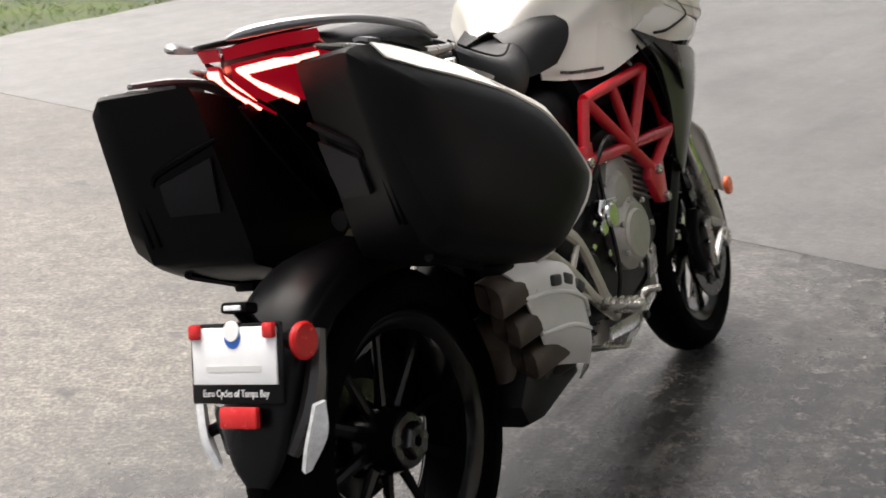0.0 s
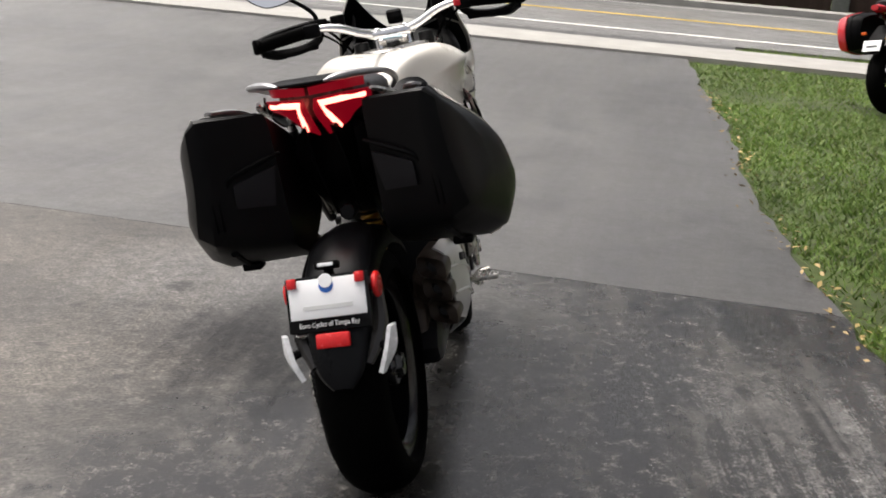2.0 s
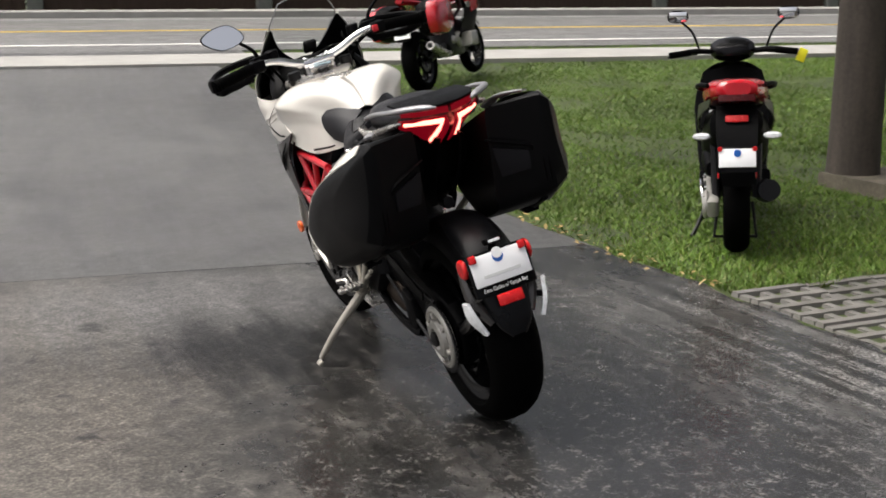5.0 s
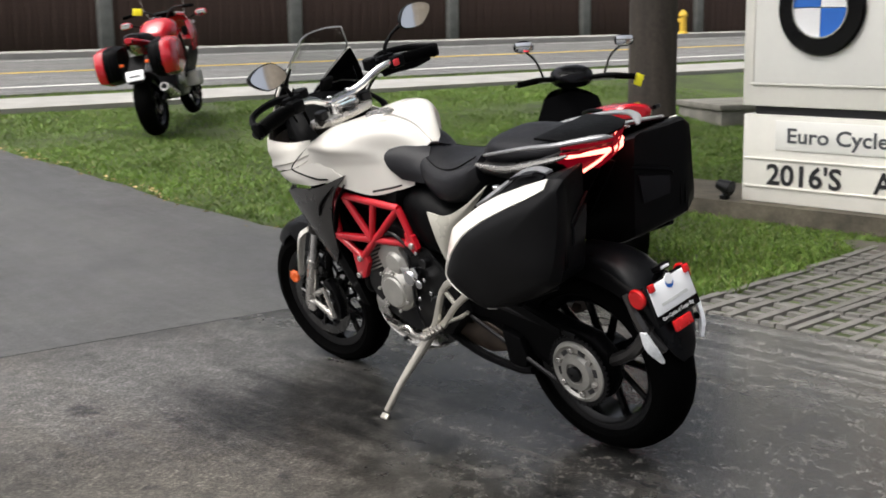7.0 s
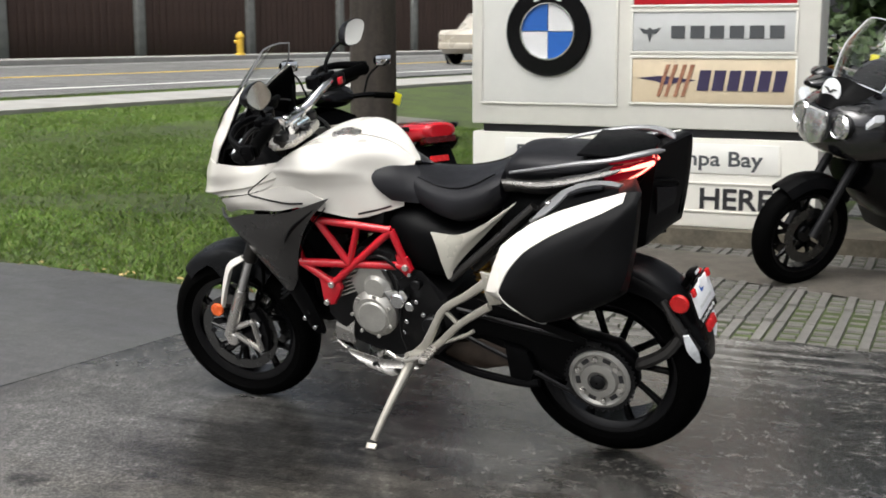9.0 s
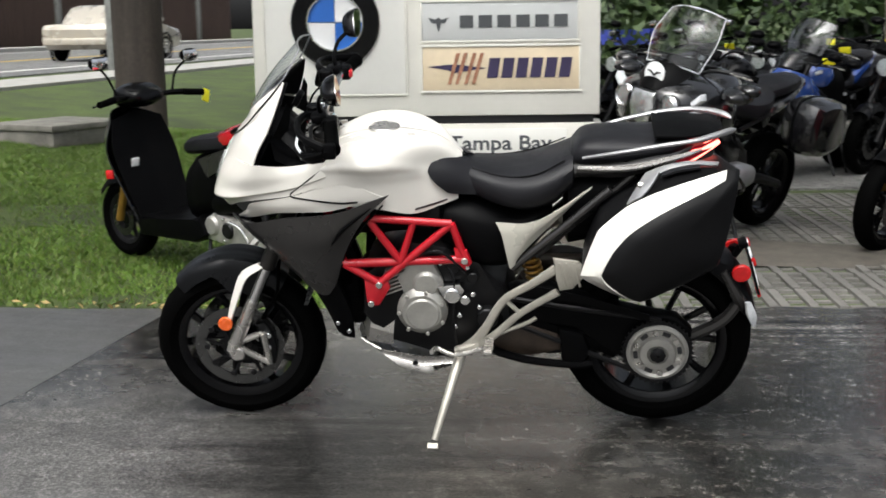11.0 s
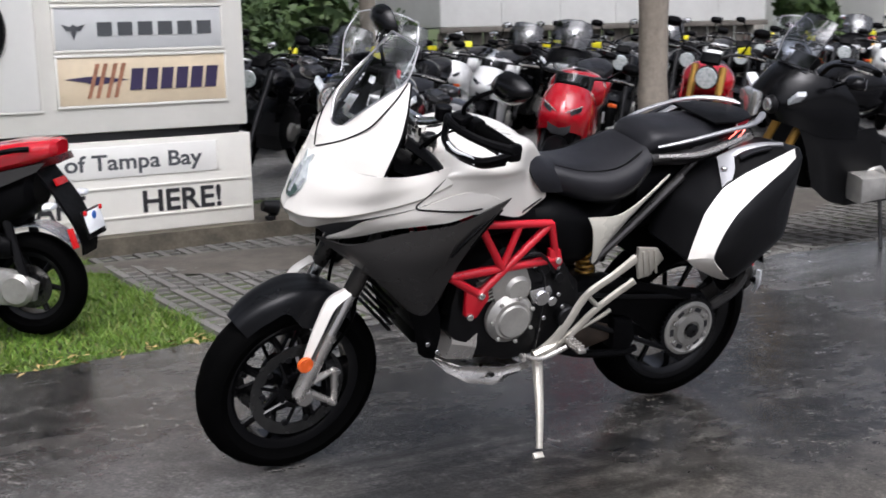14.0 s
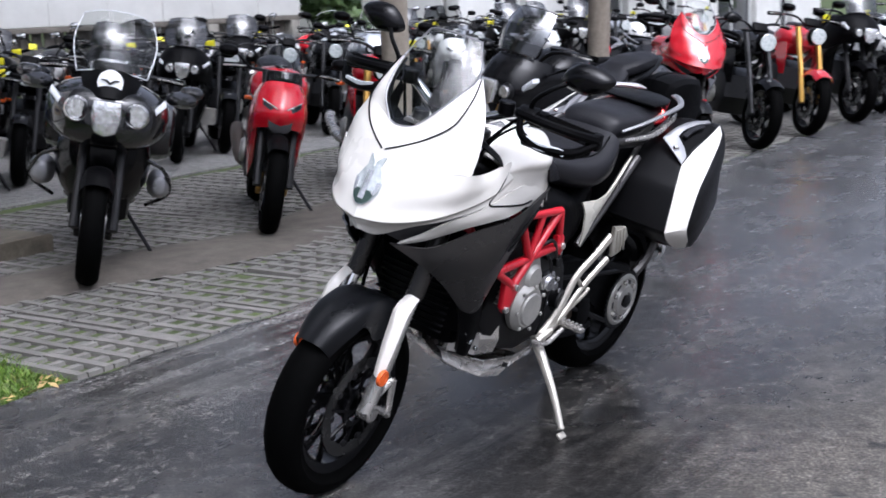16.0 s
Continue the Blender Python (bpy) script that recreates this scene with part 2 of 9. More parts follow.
EXHM = plain("heat_stained_exhaust", (0.055, 0.040, 0.030), 0.45, 0.3, 0.35, 18)
CREAMP = plain("champagne_silver_paint", (0.56, 0.54, 0.47), 0.34, 0.15, 0.05, 6, coat=0.4)
DARKM = plain("dark_metal", (0.010, 0.010, 0.011), 0.42, 0.6, 0.2, 12)
FENDM = plain("satin_black_plastic", (0.0045, 0.0048, 0.0056), 0.32, 0.0, 0.12, 7, 0.1, 700, spec=0.16)
FORKM = plain("dark_satin_fork", (0.035, 0.033, 0.031), 0.3, 0.7, 0.1, 9)
ORANGE = plain("amber_reflector", (0.75, 0.12, 0.02), 0.25, 0, 0.08, 60, 0.4, 900)
REDR = plain("red_reflector", (0.60, 0.01, 0.012), 0.22, 0, 0.1, 60, 0.4, 900)
LENSW = plain("clear_lens", (0.78, 0.80, 0.82), 0.18, 0, 0.15, 70, 0.6, 300)
PLATEW = plain("white_plate", (0.88, 0.89, 0.90), 0.4, 0, 0.03, 5)
INKB = plain("black_ink", (0.02, 0.02, 0.022), 0.5, 0, 0.15, 6)
WHITEI = plain("white_ink", (0.8, 0.8, 0.8), 0.5, 0, 0.04, 6)
BLUEI = plain("blue_enamel", (0.02, 0.13, 0.50), 0.35, 0, 0.06, 6)
YELLOW = plain("yellow_tag", (0.84, 0.78, 0.015), 0.5, 0, 0.06, 20)
HANGM = plain("satin_cast_metal", (0.40, 0.38, 0.33), 0.34, 0.45, 0.14, 14, 0.1, 260)
RAILM = plain("satin_grey_rail", (0.30, 0.30, 0.31), 0.34, 0.6, 0.1, 9)
MIRROR = plain("mirror_glass", (0.95, 0.95, 0.95), 0.03, 1.0, 0.01, 3, rvar=0.01)
SPRING = plain("gold_spring", (0.34, 0.19, 0.035), 0.4, 0.6, 0.1, 12)
DASHG = plain("dash_display", (0.45, 0.58, 0.66), 0.15, 0, 0.12, 30)
TAILG = glowing("tail_light_glow", (1.0, 0.16, 0.12), 3.4)
TAILR = plain("dark_red_lamp_lens", (0.045, 0.001, 0.0015), 0.25, 0, 0.1, 30, spec=0.25)
TAILDIM = glowing("tail_light_soft_glow", (0.075, 0.0005, 0.003), 1.0)
TINTED = clear("tinted_windscreen", (0.22, 0.23, 0.25), 0.06, 0.5)
SCREEN = clear("clear_windscreen", (0.86, 0.88, 0.87), 0.03, 0.12)
CLEARG = clear("clear_glass", (0.86, 0.88, 0.88), 0.02, 0.15)
HEADG = plain("headlight_reflector", (0.72, 0.82, 0.78), 0.10, 0.5, 0.35, 40, 1.0, 70)
LENSG = plain("dark_green_lens", (0.045, 0.075, 0.062), 0.08, 0.2, 0.3, 40)
HEADB = plain("bright_headlight_reflector", (0.86, 0.86, 0.83), 0.12, 0.8, 0.3, 30, 1.0, 55)
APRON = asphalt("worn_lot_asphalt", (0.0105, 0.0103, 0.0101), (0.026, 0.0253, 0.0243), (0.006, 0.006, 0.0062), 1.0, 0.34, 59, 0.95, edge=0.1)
DRIVE = asphalt("driveway_asphalt", (0.064, 0.063, 0.062), (0.084, 0.083, 0.081), (0.046, 0.0455, 0.045), 0.10, 0.24, 53, 0.0, 0.4, 0.45, 0.12)
ROADM = asphalt("road_asphalt", (0.11, 0.109, 0.107), (0.14, 0.138, 0.135), (0.085, 0.084, 0.082), 0.10, 0.0, -37)
LOTM = asphalt("pale_lot_asphalt", (0.11, 0.109, 0.107), (0.16, 0.158, 0.153), (0.07, 0.069, 0.067), 0.3, 0.05, -30)
SIDEW = plain("pavement_concrete", (0.296, 0.289, 0.27), 0.85, 0, 0.14, 2.5, 0.4, 120)
CONC = plain("weathered_concrete", (0.20, 0.19, 0.165), 0.88, 0, 0.3, 5, 0.6, 60)
PAVER = plain("paver_concrete", (0.140, 0.134, 0.123), 0.88, 0, 0.22, 9, 0.6, 140, each=0.16)
DIRT = plain("sandy_soil", (0.085, 0.075, 0.062), 0.95, 0, 0.35, 7, 0.9, 70)
SOIL = plain("dark_soil", (0.042, 0.037, 0.030), 0.95, 0, 0.4, 9, 0.9, 70)
MOSSC = plain("mossy_brown_concrete", (0.115, 0.100, 0.074), 0.9, 0, 0.45, 6, 0.8, 60)
LINEW = plain("white_road_paint", (0.62, 0.61, 0.58), 0.8, 0, 0.12, 4, 0.3, 90)
LINEY = plain("yellow_road_paint", (0.62, 0.42, 0.08), 0.8, 0, 0.12, 4, 0.3, 90)
TURF = plain("grass_floor", (0.045, 0.066, 0.012), 0.95, 0, 0.5, 1.6, 0.9, 40)
BLADE = leafy("grass_blades", (0.064, 0.138, 0.009), (0.115, 0.196, 0.016), (0.160, 0.165, 0.050))
LEAF = leafy("dark_leaves", (0.020, 0.045, 0.010), (0.055, 0.10, 0.022))
HEDGE = leafy("hedge_leaves", (0.018, 0.042, 0.008), (0.05, 0.085, 0.02))
DRYLEAF = leafy("fallen_leaves", (0.25, 0.17, 0.06), (0.42, 0.30, 0.12))
BARK = striped("dark_bark", (0.035, 0.028, 0.022), (0.075, 0.060, 0.048), 9)
PALMB = striped("palm_bark", (0.16, 0.135, 0.105), (0.27, 0.235, 0.19), 7)
FENCEM = striped("brown_fence_wood", (0.040, 0.022, 0.016), (0.060, 0.034, 0.026), 5)
POSTM = plain("grey_post", (0.17, 0.175, 0.165), 0.85, 0, 0.25, 4, 0.4, 80)
SIGNW = plain("cream_sign_metal", (0.80, 0.78, 0.71), 0.42, 0, 0.05, 1.8, 0.1, 60)
SIGNP = plain("white_sign_panel", (0.84, 0.83, 0.78), 0.35, 0, 0.03, 2)
SIGNG = plain("grey_sign_panel", (0.58, 0.59, 0.58), 0.35, 0, 0.04, 2)
SIGNT = plain("tan_sign_panel", (0.72, 0.60, 0.42), 0.35, 0, 0.08, 3)
SIGNR = plain("red_sign_panel", (0.55, 0.01, 0.02), 0.35, 0, 0.05, 3)
INKG = plain("dark_grey_ink", (0.07, 0.075, 0.08), 0.5, 0, 0.1, 6)
INKP = plain("dark_violet_ink", (0.035, 0.025, 0.075), 0.5, 0, 0.1, 6)
COPPER = plain("copper_ink", (0.42, 0.20, 0.12), 0.4, 0.2, 0.25, 20)
WALLW = plain("white_siding", (0.62, 0.62, 0.59), 0.7, 0, 0.08, 1.5, 0.2, 20)
SKIRT = striped("dark_skirting_boards", (0.07, 0.062, 0.052), (0.15, 0.135, 0.115), 3)
ROOFM = plain("grey_roof", (0.22, 0.22, 0.21), 0.8, 0, 0.15, 2, 0.4, 50)
DARKG = plain("dark_window_glass", (0.02, 0.022, 0.025), 0.08, 0, 0.1, 2)
BEIGE = plain("beige_car_paint", (0.46, 0.42, 0.35), 0.28, 0.3, 0.05, 2, coat=0.7)
BANNER = plain("blue_banner", (0.06, 0.09, 0.50), 0.6, 0, 0.15, 2)
HYDR = plain("yellow_hydrant_paint", (0.65, 0.42, 0.04), 0.5, 0, 0.15, 9)

# ---- building helpers ----
V = Vector


def part(name, bm, material, parent, label="", angle=0.6):
    """Links a bmesh as one mesh object under a thing or a part."""
    bmesh.ops.remove_doubles(bm, verts=bm.verts, dist=0.00004)
    bmesh.ops.recalc_face_normals(bm, faces=bm.faces)
    for f in bm.faces:
        f.smooth = True
    for e in bm.edges:
        e.smooth = not (len(e.link_faces) == 2 and e.calc_face_angle(0) > angle)
    me = bpy.data.meshes.new(name)
    bm.to_mesh(me)
    bm.free()
    me.materials.append(material)
    ob = new(name, me)
    ob.parent = parent
    if label:
        tagged(ob, label)
    return ob


def thing(name, m, label, category, group="", kind=""):
    """An Empty at the base of a thing, that carries its parts."""
    ob = new(name)
    ob.empty_display_size = 0.1
    ob.matrix_basis = m
    return tagged(ob, label, category, group, kind)


def cr(a, b, c, d, t):
    return 0.5 * ((2 * b) + (c - a) * t + (2 * a - 5 * b + 4 * c - d) * t * t + (3 * b - a - 3 * c + d) * t ** 3)


def spline(pts, n):
    """n points on a smooth curve through pts (vectors)."""
    pts = [p if isinstance(p, Vector) else V(p) for p in pts]
    out, k = [], len(pts) - 1
    for i in range(n):
        u = i / (n - 1) * k
        j = min(int(u), k - 1)
        b, c = pts[j], pts[j + 1]
        a = pts[j - 1] if j else 2 * b - c
        d = pts[j + 2] if j + 2 <= k else 2 * c - b
        out.append(cr(a, b, c, d, u - j))
    return out


def net(rows, nu, nv):
    """A smooth grid of points through rows of control points."""
    rows = [spline(r, nu) for r in rows]
    cols = [spline([r[i] for r in rows], nv) for i in range(nu)]
    return [[cols[i][j] for i in range(nu)] for j in range(nv)]


def thicken(bm, fs, thick):
    """Gives a sheet of faces a second skin and a rim."""
    bmesh.ops.recalc_face_normals(bm, faces=fs)
    skin = {}
    for f in fs:
        for v in f.verts:
            skin[v] = skin.get(v, V((0, 0, 0))) + f.normal * f.calc_area()
    twin = {v: bm.verts.new(v.co - n.normalized() * thick) for v, n in skin.items()}
    rim = [(lp.vert, lp.link_loop_next.vert) for f in fs for lp in f.loops if len(lp.edge.link_faces) == 1]
    for f in fs:
        bm.faces.new([twin[v] for v in reversed(f.verts)])
    for a, b in rim:
        bm.faces.new((b, a, twin[a], twin[b]))


def sheet(bm, grid, thick=0.004, both=True):
    """A curved panel with thickness on a grid of points; both: also mirrored to the other side."""
    if both and all(abs(r[0].y) < 1e-6 for r in grid):
        grid = [[V((p.x, -p.y, p.z)) for p in r[:0:-1]] + list(r) for r in grid]
        both = False
    for side in ((1, -1) if both else (1,)):
        vs = [[bm.verts.new((p.x, p.y * side, p.z)) for p in r] for r in grid]
        fs = []
        for a, b in zip(vs, vs[1:]):
            for i in range(len(a) - 1):
                q = (a[i], a[i + 1], b[i + 1], b[i])
                if len({tuple(round(c, 5) for c in v.co) for v in q}) > 2:
                    fs.append(bm.faces.new(q if side > 0 else q[::-1]))
        if thick:
            thicken(bm, fs, thick)
    return bm


def pair(name, grid, thick, material, parent, label=""):
    """The same curved panel on the left and the right, as two parts."""
    for s in (1, -1):
        g = [[V((p.x, p.y * s, p.z)) for p in r] for r in grid]
        part(name, sheet(bm_new(), g, thick, False), material, parent, label)


def loft(bm, rings, caps=True, close=False):
    vs = [[bm.verts.new(p) for p in r] for r in rings]
    n = len(vs[0])
    pairs = list(zip(vs, vs[1:])) + ([(vs[-1], vs[0])] if close else [])
    for a, b in pairs:
        for i in range(n):
            bm.faces.new((a[i], a[(i + 1) % n], b[(i + 1) % n], b[i]))
    if caps and not close:
        bm.faces.new(vs[0][::-1])
        bm.faces.new(vs[-1])
    return bm


def tube(bm, pts, r, n=8, smooth=0, close=False, flat=1.0):
    """A round bar along points; r: one radius or one for each point; flat: squash of the section."""
    pts = [V(p) for p in pts]
    rs = list(r) if isinstance(r, (list, tuple)) else [r] * len(pts)
    if smooth:
        rr = spline([V((k, 0, 0)) for k in rs], smooth)
        pts, rs = spline(pts, smooth), [k.x for k in rr]
    rings, up = [], None
    k = len(pts)
    for i, p in enumerate(pts):
        a, b = (pts[(i - 1) % k], pts[(i + 1) % k]) if close else (pts[max(i - 1, 0)], pts[min(i + 1, k - 1)])
        t = (b - a).normalized()
        if up is None:
            up = t.orthogonal().normalized()
            if abs(t.z) < 0.9:
                up = (V((0, 0, 1)) - t * t.z).normalized()
        up = (up - t * up.dot(t)).normalized()
        s = t.cross(up)
        rings.append([p + (up * math.cos(w) * flat + s * math.sin(w)) * rs[i] for w in (2 * math.pi * j / n for j in range(n))])
    return loft(bm, rings, close=close)


def lathe(bm, prof, centre, n=32, axis="y"):
    """Turns a closed profile of (radius, along the axle) round an axle."""
    c = V(centre)
    rings = []
    for j in range(n):
        w = 2 * math.pi * j / n
        ring = []
        for r, a in prof:
            if axis == "y":
                ring.append(c + V((r * math.cos(w), a, r * math.sin(w))))
            elif axis == "z":
                ring.append(c + V((r * math.cos(w), r * math.sin(w), a)))
            else:
                ring.append(c + V((a, r * math.cos(w), r * math.sin(w))))
        rings.append(ring)
    return loft(bm, rings, close=True)


def disc(bm, centre, r, depth, n=24, axis="y", edge=0.15):
    """A short drum with rounded rims."""
    e = min(depth, r) * edge
    h = depth / 2
    return lathe(bm, [(0.0005, -h), (r - e, -h), (r, -h + e), (r, h - e), (r - e, h), (0.0005, h)], centre, n, axis)


def prism(bm, outline, y0, y1, bevel=0.004, axis="y"):
    """A flat outline (x, z) drawn out from y0 to y1, with bevelled rims."""
    put = {"y": lambda a, b, k: (a, k, b), "x": lambda a, b, k: (k, a, b), "z": lambda a, b, k: (a, b, k)}[axis]
    a = [bm.verts.new(put(x, z, y0)) for x, z in outline]
    b = [bm.verts.new(put(x, z, y1)) for x, z in outline]
    n = len(a)
    fs = [bm.faces.new(a[::-1]), bm.faces.new(b)]
    fs += [bm.faces.new((a[i], a[(i + 1) % n], b[(i + 1) % n], b[i])) for i in range(n)]
    if bevel:
        rim = [e for f in fs[:2] for e in f.edges]
        bmesh.ops.bevel(bm, geom=rim, offset=bevel, segments=2, affect="EDGES", profile=0.5)
    return bm


def box(bm, c, size, bevel=0.004, turn=None):
    """A bevelled block round c; turn: a rotation matrix or Euler degrees."""
    k = bmesh.ops.create_cube(bm, size=1)
    m = Matrix.Translation(c)
    if turn is not None:
        m = m @ Euler([radians(a) for a in turn]).to_matrix().to_4x4()
    bmesh.ops.transform(bm, matrix=m @ Matrix.Diagonal((*size, 1)), verts=k["verts"])
    if bevel:
        es = list({e for v in k["verts"] for e in v.link_edges})
        bmesh.ops.bevel(bm, geom=es, offset=bevel, segments=2, affect="EDGES", profile=0.5)
    return bm


def body(bm, st, m=16, n=20, y=0.0):
    """A rounded body from stations (x, z_low, z_high, half_width, squareness) along x."""
    ps = spline([V((s[0], s[1], s[2])) for s in st], m)
    ws = spline([V((s[3], s[4] if len(s) > 4 else 2.4, 0)) for s in st], m)
    rings = []
    for i, (p, w) in enumerate(zip(ps, ws)):
        mid, h, k = (p.y + p.z) / 2, (p.z - p.y) / 2, 2 / max(w.y, 1.2)
        ring = []
        for j in range(n):
            a = 2 * math.pi * j / n
            ca, sa = math.cos(a), math.sin(a)
            ring.append(V((p.x, y + math.copysign(abs(ca) ** k, ca) * w.x, mid + math.copysign(abs(sa) ** k, sa) * h)))
        rings.append(ring)
    ends = []
    for ring, nxt in ((rings[0], rings[1]), (rings[-1], rings[-2])):
        c = sum(ring, V()) / n
        step = (c - sum(nxt, V()) / n) * 0.35
        ends.append([c + (p - c) * 0.72 + step for p in ring])
    return loft(bm, [ends[0]] + rings + [ends[1]])


def outline_loft(bm, outline, levels, count=40, put=None):
    """A case: one closed smooth outline (x, z) at levels of (y, shrink, dx, dz)."""
    pts = [V((x, 0, z)) for x, z in outline]
    loop = pts + pts[:2]
    fine = []
    k = len(pts)
    for i in range(count):
        u = i / count * k
        j = int(u)
        fine.append(cr(pts[j - 1], pts[j], loop[j + 1], pts[(j + 2) % k], u - j) * 0.55 + (pts[j].lerp(loop[j + 1], u - j)) * 0.45)
    c = sum(fine, V()) / count
    rings = []
    for y, s, dx, dz in levels:
        rings.append([V((c.x + (p.x - c.x) * s + dx, y, c.z + (p.z - c.z) * s + dz)) for p in fine])
    return loft(bm, rings)


def writing(name, body_, size, m, parent, material, depth=0.002, width=None, bold=0.0):
    """Letters of the built-in font as a mesh that lies in its own x-y plane."""
    cu = bpy.data.curves.new(name, "FONT")
    cu.body, cu.size, cu.extrude, cu.offset = body_, size, depth, bold
    cu.resolution_u = 3
    tmp = bpy.data.objects.new(name, cu)
    me = bpy.data.meshes.new_from_object(tmp)
    bpy.data.objects.remove(tmp)
    if width:
        xs = [v.co.x for v in me.vertices]
        k = width / (max(xs) - min(xs))
        for v in me.vertices:
            v.co.x = (v.co.x - min(xs)) * k
    me.materials.append(material)
    ob = new(name, me)
    ob.parent = parent
    ob.matrix_basis = m
    return ob


def bm_new():
    return bmesh.new()


# the rise of the land towards the road: s runs square to the road, d along it
S_AXIS, D_AXIS = V((0.606, 0.7955, 0)), V((0.7955, -0.606, 0))
RISE = [(-400, 0), (4, 0), (7, 0.07), (10.4, 0.24), (11.4, 0.34), (12.4, 0.42), (13.4, 0.46), (15, 0.54), (18, 0.58), (24, 0.62), (26, 0.66), (60, 0.8), (900, 0.8)]


def rise(s):
    for (a, za), (b, zb) in zip(RISE, RISE[1:]):
        if s <= b:
            return za + (zb - za) * (s - a) / (b - a)
    return RISE[-1][1]


def at_sd(s, d, up=0.0):
    p = S_AXIS * s + D_AXIS * d
    return V((p.x, p.y, rise(s) + up))


def land(x, y):
    return rise(x * S_AXIS.x + y * S_AXIS.y)

# ---- setting: land, driveway, road, pavements ----
def strip(name, s_list, d0, d1, material, up, label, skirt=0.06, nd=24, kind="structure", category="ground"):
    """A band of surface laid over the land; d0, d1: its edges along the road, as functions of s or numbers."""
    bm = bm_new()
    f0 = d0 if callable(d0) else (lambda s: d0)
    f1 = d1 if callable(d1) else (lambda s: d1)
    top = [[bm.verts.new(at_sd(s, f0(s) + (f1(s) - f0(s)) * j / nd, up)) for j in range(nd + 1)] for s in s_list]
    for a, b in zip(top, top[1:]):
        for j in range(nd):
            bm.faces.new((a[j], a[j + 1], b[j + 1], b[j]))
    if skirt:
        rim = [e for e in bm.edges if len(e.link_faces) == 1]
        ex = bmesh.ops.extrude_edge_only(bm, edges=rim)
        for v in ex["geom"]:
            if isinstance(v, bmesh.types.BMVert):
                v.co.z -= skirt
    return tagged(part(name, bm, material, None), label, category, kind=kind)


def slab(name, outline, z0, z1, material, label, bevel=0.0, category="ground"):
    bm = bm_new()
    prism(bm, outline, z0, z1, bevel, "z")
    return tagged(part(name, bm, material, None), label, category, kind="structure")


P0, ROW_U, ROW_V = V((1.94, 1.95, 0)), V((-0.49, -0.8717, 0)), V((-0.8717, 0.49, 0))


def at_uv(u, v, z=0.0):
    p = P0 + ROW_U * u + ROW_V * v
    return V((p.x, p.y, z))


def xy(p):
    return (p.x, p.y)


# the land: one sheet out to the horizon
bm = bm_new()
ss = [-600, -200, -80, -40, -20, -10, -5, 0, 2, 3, 4, 5, 6, 7, 8, 9, 10, 11, 12, 13, 14, 16, 18, 21, 24, 26, 40, 60, 120, 300, 700]
dd = [-600, -200, -80, -40, -20, -10, -6, -3, -1, 0, 1, 2, 3, 4, 5, 6, 8, 10, 13, 16, 20, 30, 40, 80, 200, 600]
g = [[bm.verts.new(at_sd(s, d, -0.022)) for d in dd] for s in ss]
for a, b in zip(g, g[1:]):
    for j in range(len(dd) - 1):
        bm.faces.new((a[j], a[j + 1], b[j + 1], b[j]))
ground = tagged(part("ground", bm, TURF, None), "patchy green lawn with bare sandy spots round the lot", "lawn", kind="structure")

# driveway and the worn lot in front of it
edge_r = [(2.73, 0.36), (4.26, 0.10), (6.54, -0.16), (8.66, -0.27), (11.75, -0.65), (14.2, -0.9)]
edge_l = [(2.0, -7.3), (4.83, -7.44), (8.16, -7.9), (12.5, -8.6), (14.2, -8.9)]


def along(table, s):
    for (a, x), (b, y) in zip(table, table[1:]):
        if s <= b or (b, y) == table[-1]:
            return x + (y - x) * (s - a) / (b - a)


wob = lambda s: 0.018 * math.sin(s * 5.1) + 0.014 * math.sin(s * 13.7 + 1)
sl = [3.81 + 0.25 * i for i in range(35)]
strip("driveway", sl, lambda s: along(edge_l, s) + wob(s + 3), lambda s: along(edge_r, s) + wob(s), DRIVE, 0.0006, "smooth grey asphalt driveway sloping up to the road", nd=10, category="driveway")
lot_edge = [at_sd(3.806, along(edge_r, 3.795) + wob(3.795))]
lot_edge += [at_sd(3.795 - 0.1 * i, along(edge_r, 3.795 - 0.1 * i) + wob(3.795 - 0.1 * i)) for i in range(1, 10)]
lot_edge += [at_uv(0.15 * i, 0.03 * math.sin(i * 1.9) + 0.03) for i in range(0, 80)] + [at_uv(60, 0)]
lot_edge += [at_uv(60, 60), at_sd(-30, -60), at_sd(3.806, -60)]
slab("lot_floor", [xy(p) for p in lot_edge], -0.06, 0.0, APRON, "dark worn asphalt lot with pale scuffs, damp stains and painted-in sheen and shade", category="asphalt lot")

strip("sidewalk", [12.3, 12.85, 13.4], -200, 200, SIDEW, 0.03, "pale concrete sidewalk along the road", 0.08, 100, category="sidewalk")
strip("driveway_apron", [13.41, 13.7, 14.05], -9.4, -0.2, DRIVE, 0.004, "grey asphalt where the driveway meets the road", nd=8, category="driveway")
strip("road", [14.06, 15, 16, 18, 20, 22, 24.4], -300, 300, ROADM, 0.0, "two-lane grey asphalt road with painted lines", 0.05, 60, category="road")
strip("edge_line", [14.85, 14.97], -300, 300, LINEW, 0.005, "white painted edge line on the road", 0.004, 60, category="road marking")
for off in (18.3, 18.52):
    strip("centre_line", [off, off + 0.11], -300, 300, LINEY, 0.005, "yellow painted centre line on the road", 0.004, 60, category="road marking")
strip("far_edge_line", [23.5, 23.62], -300, 300, LINEW, 0.005, "white painted line at the road's far edge", 0.004, 60, category="road marking")
strip("kerb", [24.42, 24.6], -300, 300, SIDEW, 0.12, "concrete kerb along the far side of the road", 0.2, 60, category="kerb")
strip("far_sidewalk", [24.62, 25.3, 26.0], -300, 300, SIDEW, 0.10, "concrete sidewalk across the road", 0.2, 60, category="sidewalk")

